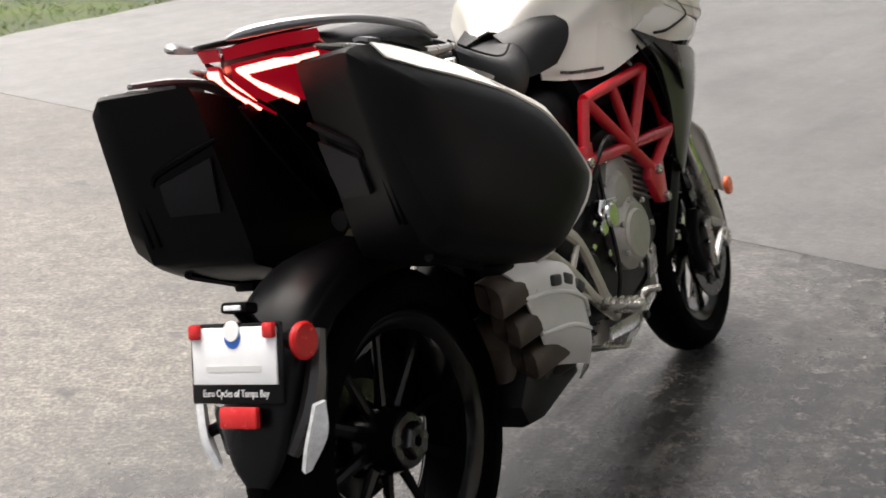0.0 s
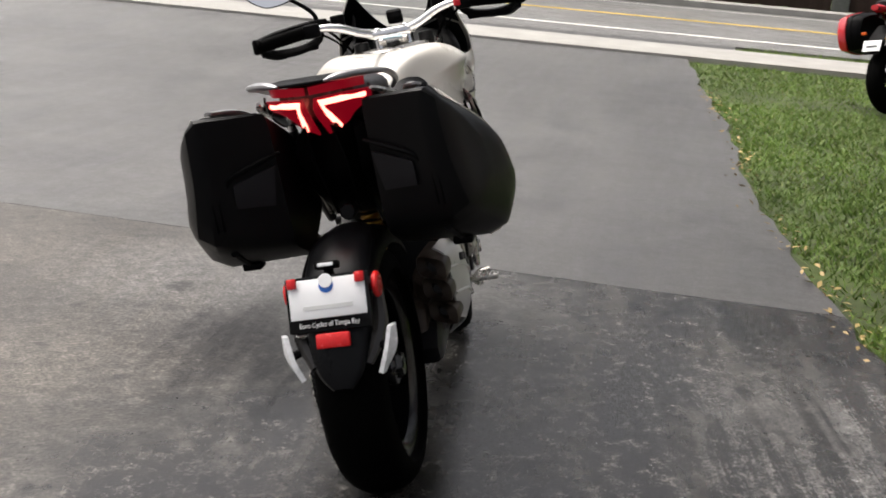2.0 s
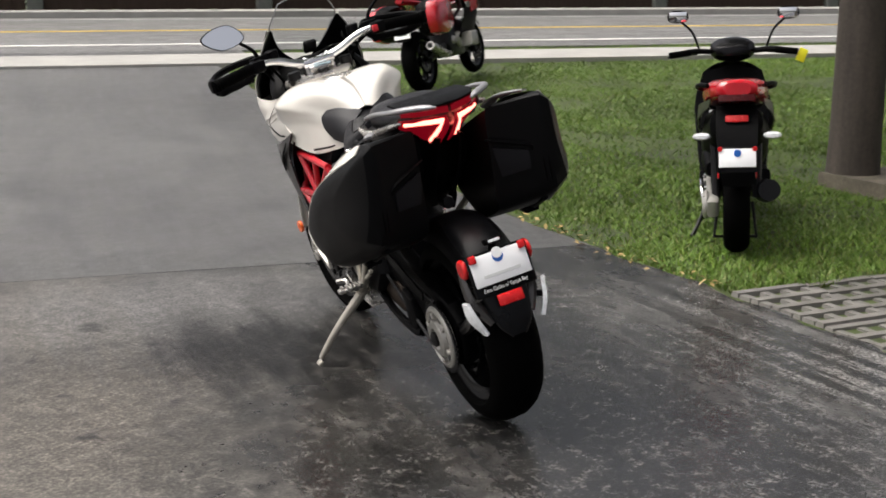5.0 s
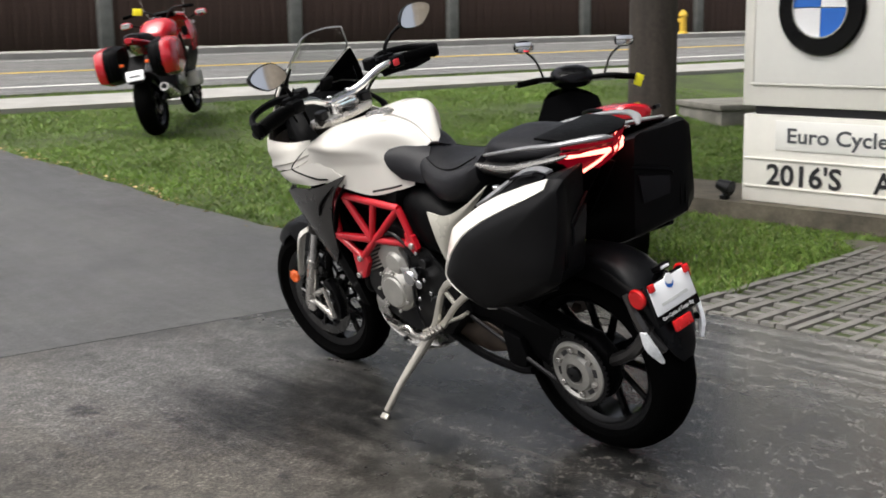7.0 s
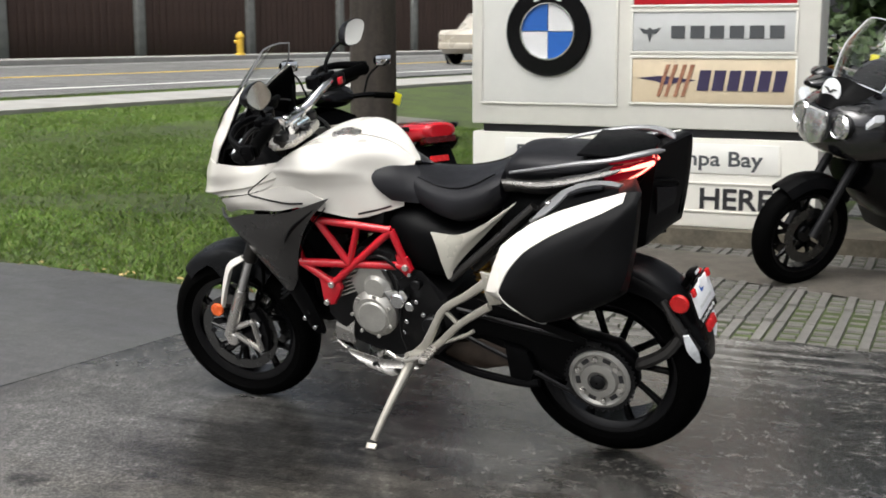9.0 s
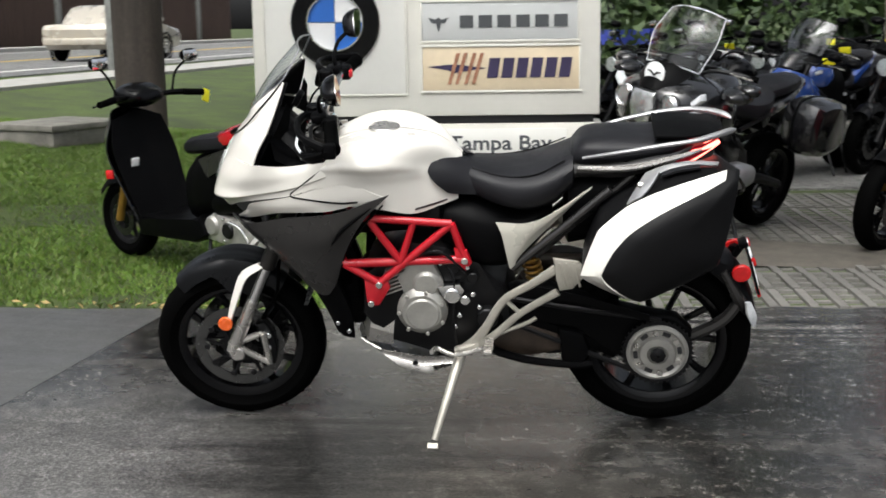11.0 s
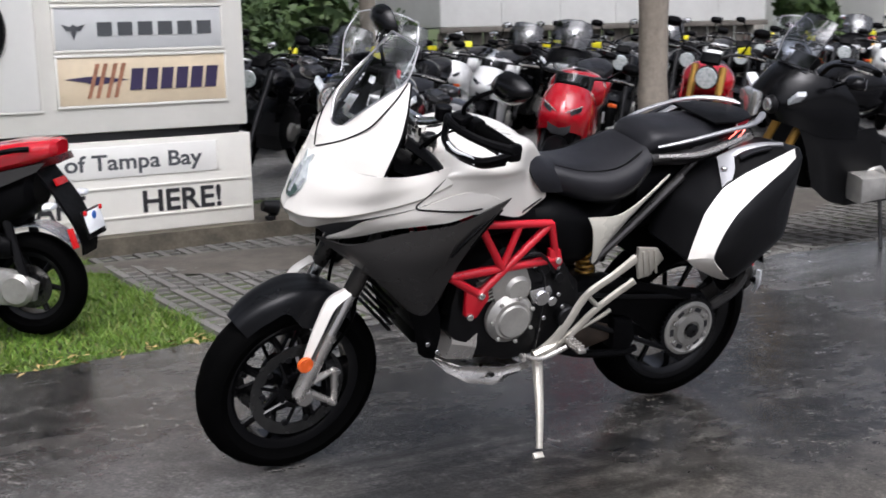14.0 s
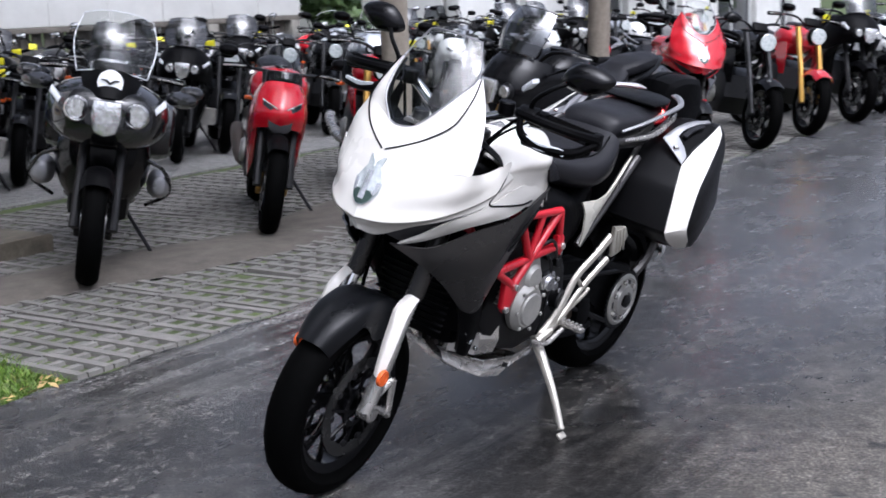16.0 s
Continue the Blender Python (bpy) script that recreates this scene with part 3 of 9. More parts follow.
# pale lot behind the pavers, and the soil under them
slab("rear_lot_floor", [xy(at_uv(*p)) for p in ((1.2, -4.22), (60, -4.22), (60, -11), (-6, -11), (-6, -5.2), (1.2, -5.2))], -0.06, -0.004, LOTM, "pale grey asphalt under the rows of parked motorcycles", category="asphalt lot")
soil = bm_new()
grid = [[at_uv(0.02 + 0.3 * i, -0.02 - 0.1 * j * 2.1, -0.034 + 0.006 * noise.noise(V((i * 0.4, j * 0.6, 0)))) for i in range(101)] for j in range(21)]
sheet(soil, grid, 0.0, False)
tagged(part("soil_bed", soil, SOIL, None), "sandy soil filling the holes of the grid pavers", "soil", kind="structure")


def dirt_patch(u, v, lu, lv, h, turn):
    """A low mound of tracked dirt that lies over the pavers."""
    bm = bm_new()
    rings = []
    for k in range(7):
        r = k / 6
        ring = []
        for j in range(36):
            a = 2 * math.pi * j / 36
            wob_ = 1 + 0.22 * noise.noise(V((math.cos(a) * 1.7 + u, math.sin(a) * 1.7, v)))
            du, dv = math.cos(a) * lu * r * wob_, math.sin(a) * lv * r * wob_
            cu, su = math.cos(turn), math.sin(turn)
            ring.append(at_uv(u + du * cu - dv * su, v + du * su + dv * cu, 0.004 + h * (1 - r * r) - 0.012 * (r ** 6)))
        rings.append(ring)
    loft(bm, rings[::-1])
    return tagged(part("dirt_patch", bm, DIRT, None), "low patch of grey dirt tracked over the pavers", "dirt", kind="structure")


dirt_patch(1.6, -1.55, 1.75, 0.42, 0.02, 0.25)
dirt_patch(4.2, -1.5, 1.6, 0.5, 0.02, -0.1)
dirt_patch(7.4, -1.5, 1.8, 0.5, 0.02, 0.05)


# ---- the dealer's sign ----
SIGN_M = Matrix(((-0.49422, 0.86933, 0, 4.694), (-0.86933, -0.49422, 0, 1.754), (0, 0, 1, 0), (0, 0, 0, 1)))


def sign_board():
    t = thing("dealer_sign", SIGN_M, "large cream metal dealer sign with brand panels and black lettering", "sign")
    bm = bm_new()
    box(bm, (1.155, 0.2, 1.75), (2.31, 0.4, 2.03), 0.012)
    upper = part("upper_cabinet", bm, SIGNW, t, "cream metal cabinet of the upper sign")
    bm = bm_new()
    box(bm, (1.17, 0.2, 0.71), (2.2, 0.3, 0.06), 0.003)
    part("dark_gap", bm, INKB, t, "dark recess between the two cabinets")
    bm = bm_new()
    box(bm, (1.165, 0.2, 0.39), (2.33, 0.36, 0.58), 0.01)
    lower = part("lower_cabinet", bm, SIGNW, t, "cream lower cabinet for changeable letters")

    def panel(name, x0, x1, z0, z1, mat, parent, label, frame=0.016):
        bm = bm_new()
        box(bm, ((x0 + x1) / 2, 0.0, (z0 + z1) / 2), (x1 - x0, 0.012, z1 - z0), 0.002)
        p = part(name, bm, mat, parent, label)
        bm = bm_new()
        for a, b, c, d in ((x0 - frame, x1 + frame, z0 - frame, z0), (x0 - frame, x1 + frame, z1, z1 + frame), (x0 - frame, x0, z0, z1), (x1, x1 + frame, z0, z1)):
            box(bm, ((a + b) / 2, -0.004, (c + d) / 2), (b - a, 0.022, d - c), 0.002)
        part("panel_frame", bm, SIGNW, p)
        return p

    rp = panel("roundel_panel", 0.085, 1.02, 0.89, 2.5, SIGNP, upper, "white panel behind the round emblem")
    gp = panel("grey_panel", 1.135, 2.16, 1.235, 1.482, SIGNG, upper, "light grey brand panel")
    tp = panel("tan_panel", 1.135, 2.17, 0.905, 1.19, SIGNT, upper, "tan brand panel with violet marks")
    red = panel("red_panel", 1.135, 2.16, 1.53, 1.80, SIGNR, upper, "red brand panel with white marks")
    panel("white_panel", 1.135, 2.16, 1.86, 2.5, SIGNP, upper, "white brand panel")
    # round emblem: black ring, silver rim, four quarters
    bm = bm_new()
    lathe(bm, [(0.185, -0.008), (0.292, -0.008), (0.297, -0.03), (0.285, -0.045), (0.192, -0.045), (0.185, -0.035)], (0.56, 0, 1.362), 48)
    ring = part("emblem_ring", bm, GLOSSB, upper, "black ring of the round emblem")
    bm = bm_new()
    lathe(bm, [(0.180, -0.012), (0.190, -0.012), (0.190, -0.052), (0.180, -0.052)], (0.56, 0, 1.362), 48)
    part("emblem_rim", bm, CHROME, ring)
    for q in range(4):
        bm = bm_new()
        a0 = q * math.pi / 2 + 0.012
        ol = [(0.56 + 0.004 * math.cos(a0 + 0.77), 1.362 + 0.004 * math.sin(a0 + 0.77))] + [(0.56 + 0.18 * math.cos(a0 + k * 1.546 / 8), 1.362 + 0.18 * math.sin(a0 + k * 1.546 / 8)) for k in range(9)]
        prism(bm, ol, -0.036, -0.01, 0.0)
        part("emblem_quarter", bm, BLUEI if q % 2 else WHITEI, ring)
    for a in (70, 90, 110):
        bm = bm_new()
        x, z = 0.56 + 0.24 * math.cos(radians(a)), 1.362 + 0.24 * math.sin(radians(a))
        box(bm, (x, -0.047, z), (0.045, 0.006, 0.06), 0.002, (0, 90 - a, 0))
        part("emblem_mark", bm, WHITEI, ring)

    def bars(parent, mat, x0, x1, z0, z1, n, slant=0.0, gap=0.28, name="mark_bar", y=-0.011):
        w = (x1 - x0) / n
        for i in range(n):
            bm = bm_new()
            a, b = x0 + i * w, x0 + (i + 1 - gap) * w
            prism(bm, [(a, z0), (b, z0), (b + slant, z1), (a + slant, z1)], y, -0.004, 0.0)
            part(name, bm, mat, parent)

    bars(gp, INKG, 1.385, 2.13, 1.315, 1.395, 6)
    bm = bm_new()
    prism(bm, [(1.175, 1.385), (1.225, 1.37), (1.245, 1.385), (1.265, 1.37), (1.315, 1.385), (1.285, 1.345), (1.262, 1.345), (1.245, 1.29), (1.228, 1.345), (1.205, 1.345)], -0.011, -0.004, 0.0)
    part("winged_mark", bm, INKG, gp)
    bars(tp, INKP, 1.56, 2.13, 0.985, 1.115, 6, 0.02, 0.24)
    bm = bm_new()
    prism(bm, [(1.172, 1.062), (1.30, 1.040), (1.35, 1.02), (1.56, 1.05), (1.36, 1.075), (1.30, 1.075)], -0.010, -0.004, 0.0)
    part("star_mark", bm, INKP, tp)
    for x in (1.30, 1.35, 1.41, 1.46):
        bm = bm_new()
        prism(bm, [(x, 0.945), (x + 0.022, 0.945), (x + 0.085, 1.15), (x + 0.06, 1.15)], -0.013, -0.004, 0.0)
        part("slanted_mark", bm, COPPER, tp)
    bars(red, WHITEI, 1.25, 2.05, 1.575, 1.75, 5)
    # lettering of the lower cabinet
    bm = bm_new()
    box(bm, (1.17, 0.018, 0.55), (1.85, 0.012, 0.19), 0.002)
    name_panel = part("name_panel", bm, SIGNP, lower, "white panel with the shop's name")
    up = Matrix.Rotation(math.pi / 2, 4, "X")
    writing("lettering", "Euro Cycles of Tampa Bay", 0.135, Matrix.Translation((0.335, 0.011, 0.505)) @ up, name_panel, INKG, 0.0012, 1.66, 0.0025)
    for word, x0, x1 in (("2016'S", 0.188, 0.722), ("ARE", 0.937, 1.248), ("HERE!", 1.60, 2.11)):
        writing("lettering", word, 0.19, Matrix.Translation((x0, 0.016, 0.225)) @ up, lower, INKB, 0.0016, x1 - x0, 0.004)
    for z in (0.205, 0.39):
        bm = bm_new()
        box(bm, (1.165, 0.017, z), (2.28, 0.014, 0.012), 0.002)
        part("letter_rail", bm, SIGNW, lower)
    bm = bm_new()
    box(bm, (2.10, 0.018, 0.55), (0.02, 0.014, 0.19), 0.002)
    part("panel_rib", bm, SIGNW, lower)
    return t


sign_board()


def sign_kerb():
    bm = bm_new()
    n = 38
    ol = [(-0.92 + 3.87 * i / n, -0.10 + 0.012 * noise.noise(V((i * 0.5, 0, 3)))) for i in range(n + 1)] + [(2.95, 0.75), (-0.92, 0.75)]
    prism(bm, ol, -0.05, 0.10, 0.015, "z")
    ob = part("sign_plinth", bm, MOSSC, None)
    ob.matrix_basis = SIGN_M
    tagged(ob, "mossy brown concrete plinth edging the sign bed", "plinth")


sign_kerb()


def ground_spotlight(x, y):
    t = thing("ground_spotlight", SIGN_M @ pose(x, y, 0.10), "small dark green spotlight beside the sign", "spotlight", "sign spotlights")
    bm = bm_new()
    disc(bm, (0, 0, 0.015), 0.035, 0.03, 14, "z")
    part("base", bm, DARKM, t)
    bm = bm_new()
    tube(bm, [(0, 0, 0.02), (0, 0, 0.07)], 0.012)
    part("stem", bm, DARKM, t)
    bm = bm_new()
    tube(bm, [(-0.05, 0, 0.10), (0.05, 0, 0.075)], [0.035, 0.055], 12)
    head = part("head", bm, DARKM, t)
    bm = bm_new()
    tube(bm, [(0.05, 0, 0.075), (0.054, 0, 0.074)], 0.046, 12)
    part("lens", bm, DARKG, head)


ground_spotlight(-0.10, -0.03)
ground_spotlight(2.42, -0.03)


# ---- fence across the road ----
def roadside_fence():
    t = thing("roadside_fence", Matrix.Identity(4), "long brown wooden fence with grey posts across the road", "fence")
    posts = [-48.35 + 5.05 * i for i in range(22)]
    bm = bm_new()
    box(bm, (0, 0, 1.35), (0.34, 0.34, 2.7), 0.03)
    box(bm, (0, 0, 2.73), (0.42, 0.42, 0.06), 0.02)
    first = part("post", bm, POSTM, t)
    plank = part("plank", box(bm_new(), (0.07, 0, 1.28), (0.156, 0.022, 2.4), 0.004), FENCEM, t)
    rail = part("rail", box(bm_new(), (2.35, 0.035, 0), (4.7, 0.04, 0.09), 0.004), FENCEM, t)
    pb = bm_new()
    turn = Matrix.Rotation(math.atan2(D_AXIS.y, D_AXIS.x), 4, "Z")
    used = set()

    def put(src, m):
        ob = new(src.name.split(".")[0], src.data) if src in used else src
        used.add(src)
        ob.parent, ob.matrix_basis = t, m

    for d in posts:
        put(first, Matrix.Translation(at_sd(27.0, d)) @ turn)
        base = Matrix.Translation(at_sd(27.0, d + 0.18)) @ turn
        for z in (0.5, 2.1):
            put(rail, base @ Matrix.Translation((0, 0, z)))
        for k in range(32):
            m = base @ Matrix.Translation((0.146 * k, -0.026 * (k % 2) + 0.002 * math.sin(k * 2.7 + d), 0.012 * math.sin(k * 1.7 + d)))
            if -10 < d < 26:
                put(plank, m)
            else:
                q = bmesh.ops.create_cube(pb, size=1)
                bmesh.ops.transform(pb, matrix=m @ Matrix.Translation((0.07, 0, 1.28)) @ Matrix.Diagonal((0.156, 0.022, 2.4, 1)), verts=q["verts"])
    tagged(part("far_planks", pb, FENCEM, t), kind="stuff")


roadside_fence()

# ---- the white sport tourer ----
def tyre(bm, c, R, w, rim, n=56):
    """A motorcycle tyre with a round crown."""
    prof = []
    k = 12
    for i in range(k + 1):
        a = math.pi * (i / k - 0.5)
        prof.append((R - w * 0.42 * (1 - math.cos(a) ** 0.85), w / 2 * math.sin(a)))
    prof += [(rim + 0.012, w * 0.40), (rim, w * 0.36), (rim, -w * 0.36), (rim + 0.012, -w * 0.40)]
    return lathe(bm, prof, c, n)


def tread(bm, c, R, w, n, seed=0):
    """Raised blocks between the grooves of the crown."""
    for j in range(n):
        for side in (1, -1):
            a0 = 2 * math.pi * (j + (0.5 if side > 0 else 0)) / n
            strip_ = []
            for k in range(5):
                u = k / 4
                y = side * w * (0.03 + 0.40 * u)
                aa = a0 + 0.5 * (2 * math.pi / n) * (u * 1.4 - 0.2)
                cosb = math.cos(math.asin(min(0.98, abs(y) / (w / 2))))
                rr = R - w * 0.42 * (1 - cosb ** 0.85) + 0.0012
                for da in (-0.055, 0.055):
                    strip_.append((aa + da * (1 - 0.4 * u), y, rr))
            for k in range(4):
                q = [strip_[2 * k], strip_[2 * k + 1], strip_[2 * k + 3], strip_[2 * k + 2]]
                vs = [bm.verts.new((c[0] + r * math.cos(a), c[1] + y, c[2] + r * math.sin(a))) for a, y, r in q]
                bm.faces.new(vs)
    return bm


def rim_ring(bm, c, r, w, n=48):
    return lathe(bm, [(r - 0.022, -w * 0.30), (r - 0.004, -w * 0.40), (r + 0.010, -w * 0.42), (r + 0.004, -w * 0.34), (r + 0.004, w * 0.34), (r + 0.010, w * 0.42), (r - 0.004, w * 0.40), (r - 0.022, w * 0.30)], c, n)


def spokes(bm, c, r0, r1, n, wid, y=0.0, fork=0.0, thick=0.016, phase=0.2):
    for j in range(n):
        a = 2 * math.pi * j / n + phase
        for s in ((-1, 1) if fork else (0,)):
            b = a + s * fork
            p = V((c[0] + r0 * math.cos(a), y, c[2] + r0 * math.sin(a)))
            m_ = V((c[0] + (r0 + r1) / 2 * math.cos(a + s * fork * 0.55), y, c[2] + (r0 + r1) / 2 * math.sin(a + s * fork * 0.55)))
            q = V((c[0] + r1 * math.cos(b), y, c[2] + r1 * math.sin(b)))
            tube(bm, [p, m_, q], [wid * 1.15, wid * 0.85, wid], 8, 5, flat=thick / wid)
    return bm


def brake_disc(bm, c, y, r, inner, n=36):
    return lathe(bm, [(inner, y - 0.0025), (r, y - 0.0025), (r, y + 0.0025), (inner, y + 0.0025)], (c[0], 0, c[2]), n)


BIKE_M = pose(-0.016, 1.868, 0.003, -14, 0, 57.7)


def sport_tourer():
    t = thing("sport_touring_motorcycle", BIKE_M, "pearl white sport touring motorcycle with red frame on its side stand", "motorcycle")
    F, R = (1.420, 0.008, 0.291), (0.010, 0, 0.318)

    # front wheel
    bm = tyre(bm_new(), F, 0.290, 0.116, 0.214)
    fw = part("front_wheel", bm, RUBBER, t, "front tyre with grooved tread")
    tagged(part("tread", tread(bm_new(), F, 0.290, 0.116, 22), RUBBER, fw), kind="stuff")
    bm = rim_ring(bm_new(), F, 0.210, 0.098)
    spokes(bm, F, 0.035, 0.194, 5, 0.010, 0.0, 0.30, 0.016)
    lathe(bm, [(0.016, -0.05), (0.04, -0.05), (0.045, -0.03), (0.04, 0), (0.045, 0.03), (0.04, 0.05), (0.016, 0.05)], F, 20)
    part("rim", bm, GLOSSB, fw, "black cast rim with forked spokes")
    for y in (0.066, -0.066):
        bm = brake_disc(bm_new(), F, y, 0.152, 0.116)
        dd_ = part("brake_disc", bm, STEEL, fw)
        for j in range(8):
            a = 2 * math.pi * j / 8
            bm = tube(bm_new(), [(F[0] + 0.048 * math.cos(a), y, F[2] + 0.048 * math.sin(a)), (F[0] + 0.122 * math.cos(a + 0.25), y, F[2] + 0.122 * math.sin(a + 0.25))], 0.006, 6)
            part("carrier_arm", bm, GLOSSB, dd_)
        for j in range(10):
            a = 2 * math.pi * j / 10
            part("bobbin", disc(bm_new(), (F[0] + 0.113 * math.cos(a), y, F[2] + 0.113 * math.sin(a)), 0.010, 0.010, 10), DARKM, dd_)
        bm = lathe(bm_new(), [(0.044, y - 0.004), (0.060, y - 0.004), (0.060, y + 0.004), (0.044, y + 0.004)], (F[0], 0, F[2]), 24)
        part("disc_carrier", bm, GLOSSB, dd_)
    # rear wheel
    bm = tyre(bm_new(), R, 0.312, 0.170, 0.222)
    rw = part("rear_wheel", bm, RUBBER, t, "wide rear tyre with grooved tread")
    tagged(part("tread", tread(bm_new(), R, 0.312, 0.170, 20), RUBBER, rw), kind="stuff")
    bm = rim_ring(bm_new(), R, 0.218, 0.155)
    spokes(bm, R, 0.05, 0.202, 10, 0.0105, 0.0, 0.0, 0.014, 0.1)
    lathe(bm, [(0.02, -0.055), (0.05, -0.055), (0.062, -0.02), (0.062, 0.06), (0.02, 0.06)], R, 24)
    part("rim", bm, GLOSSB, rw, "black ten-spoke rim")
    bm = lathe(bm_new(), [(0.012, -0.075), (0.028, -0.078), (0.034, -0.07), (0.034, -0.054), (0.012, -0.054)], R, 6)
    lathe(bm, [(0.034, -0.062), (0.047, -0.06), (0.05, -0.052), (0.034, -0.052)], R, 24)
    part("centre_nut", bm, STEEL, rw, "dull steel centre nut")
    bm = brake_disc(bm_new(), R, 0.052, 0.110, 0.07)
    part("brake_disc", bm, STEEL, rw)
    bm = bm_new()
    for j in range(40):
        a = 2 * math.pi * j / 40
        box(bm, (R[0] + 0.112 * math.cos(a), 0.128, R[2] + 0.112 * math.sin(a)), (0.010, 0.006, 0.008), 0.0, (0, -math.degrees(a), 0))
    lathe(bm, [(0.085, 0.125), (0.111, 0.125), (0.111, 0.131), (0.085, 0.131)], R, 40)
    part("sprocket", bm, DARKM, rw, "toothed rear sprocket")
    bm = lathe(bm_new(), [(0.018, 0.118), (0.096, 0.118), (0.102, 0.128), (0.098, 0.136), (0.088, 0.140), (0.080, 0.133), (0.062, 0.133), (0.056, 0.146), (0.034, 0.150), (0.030, 0.143), (0.018, 0.14)], R, 40)
    cr_ = part("sprocket_carrier", bm, ENGINE, rw, "silver sprocket carrier")
    for j in range(6):
        a = 2 * math.pi * j / 6 + 0.4
        part("carrier_nut", disc(bm_new(), (R[0] + 0.072 * math.cos(a), 0.138, R[2] + 0.072 * math.sin(a)), 0.010, 0.014, 6), SILVER, cr_)
    for j in range(6):
        a = 2 * math.pi * j / 6 + 0.92
        part("carrier_window", box(bm_new(), (R[0] + 0.071 * math.cos(a), 0.1335, R[2] + 0.071 * math.sin(a)), (0.014, 0.004, 0.026), 0.001, (0, -math.degrees(a), 0)), INKB, cr_)
    bm = lathe(bm_new(), [(0.004, 0.14), (0.022, 0.14), (0.026, 0.155), (0.014, 0.162), (0.004, 0.162)], R, 8)
    part("axle_nut", bm, DARKM, rw)

    # fork, fender, calipers
    for s in (1, -1):
        y = 0.106 * s
        lo, hi = V((1.432, y + 0.004, 0.310)), V((1.075, y, 1.06))
        ax = hi - lo
        bm = tube(bm_new(), [lo + ax * 0.22, lo + ax * 0.46], 0.0195, 14)
        leg = part("fork_leg", bm, CHROME, t, "polished fork tube")
        bm = tube(bm_new(), [lo + ax * 0.40, lo + ax * 0.42, lo + ax * 1.0], [0.024, 0.027, 0.026], 14)
        part("outer_tube", bm, FORKM, leg, "dark satin fork outer tube")
        bm = tube(bm_new(), [lo - ax * 0.02, lo + ax * 0.05, lo + ax * 0.24], [0.020, 0.024, 0.022], 14)
        disc(bm, (F[0], y, F[2]), 0.026, 0.045, 18)
        part("fork_foot", bm, SILVER, leg, "cast silver fork foot")
        # caliper bracket: two thin arms to the brake caliper
        bm = bm_new()
        for a, b in (((1.420, 0.330), (1.325, 0.365)), ((1.420, 0.315), (1.315, 0.245)), ((1.325, 0.365), (1.315, 0.245))):
            tube(bm, [(a[0], y + 0.006 * s, a[1]), (b[0], y + 0.004 * s, b[1])], [0.013, 0.010], 8)
        part("caliper_bracket", bm, SILVER, leg, "cast silver caliper bracket")
        bm = bm_new()
        prism(bm, [(1.355, 0.385), (1.322, 0.395), (1.296, 0.350), (1.288, 0.290), (1.300, 0.232), (1.330, 0.220), (1.342, 0.26), (1.330, 0.30), (1.338, 0.345)], y - 0.045 * s, y - 0.010 * s, 0.008)
        cal = part("brake_caliper", bm, DARKM, leg, "dark radial brake caliper")
        for k in range(3):
            part("caliper_bolt", disc(bm_new(), (1.318 - 0.004 * k, y + 0.0 * s, 0.262 + 0.045 * k), 0.010, 0.016, 10), CHROME, cal)
        g = net([[(1.300, y - 0.010 * s, 0.628), (1.312, y + 0.016 * s, 0.632), (1.298, y + 0.030 * s, 0.622)],
                 [(1.356, y - 0.010 * s, 0.602), (1.372, y + 0.016 * s, 0.600), (1.352, y + 0.036 * s, 0.588)],
                 [(1.386, y - 0.006 * s, 0.545), (1.402, y + 0.018 * s, 0.540), (1.382, y + 0.038 * s, 0.530)],
                 [(1.412, y + 0.000 * s, 0.480), (1.424, y + 0.020 * s, 0.476), (1.408, y + 0.037 * s, 0.468)],
                 [(1.432, y + 0.006 * s, 0.420), (1.440, y + 0.020 * s, 0.418), (1.430, y + 0.032 * s, 0.412)]], 9, 16)
        bm = sheet(bm_new(), g, 0.005, False)
        part("fork_guard", bm, PEARL, leg, "white plastic fork guard")
        bm = disc(bm_new(), (1.440, y + 0.042 * s, 0.424), 0.024, 0.012, 20)
        part("side_reflector", bm, ORANGE, leg, "round amber reflector")
        bm = tube(bm_new(), [(1.330, y - 0.03 * s, 0.40), (1.27, y - 0.02 * s, 0.50), (1.24, y - 0.02 * s, 0.66), (1.15, y - 0.03 * s, 0.82)], 0.006, 6, 12)
        part("brake_hose", bm, RUBBER, leg)
    arc = []
    for i in range(9):
        a = radians(51 + i * 9.4)
        r = 0.312 + 0.020 * math.sin(i / 8 * math.pi)
        hw = 0.046 + 0.040 * math.sin(min(1, (i + 0.8) / 5) * math.pi / 2)
        row = []
        for k in (-1.0, -0.8, -0.4, 0, 0.4, 0.8, 1.0):
            drop = 0.0 if abs(k) < 0.5 else (0.012 if abs(k) < 0.9 else 0.050 + (0.06 if 3 < i < 7 else 0))
            row.append(V((F[0] + (r - drop) * math.cos(a), F[1] * 0.6 + k * hw, F[2] + (r - drop) * math.sin(a))))
        arc.append(row)
    bm = sheet(bm_new(), net(arc, 21, 21), 0.004, False)
    part("front_fender", bm, FENDM, t, "satin black front fender")

    # white nose and side fairing
    low = [(1.436, 0, 0.812), (1.398, 0.045, 0.802), (1.345, 0.118, 0.838), (1.285, 0.200, 0.876), (1.14, 0.226, 0.905), (1.036, 0.217, 0.945)]
    dip = [(1.438, 0, 0.826), (1.406, 0.066, 0.828), (1.350, 0.142, 0.856), (1.275, 0.206, 0.887), (1.14, 0.225, 0.915), (1.036, 0.216, 0.952)]
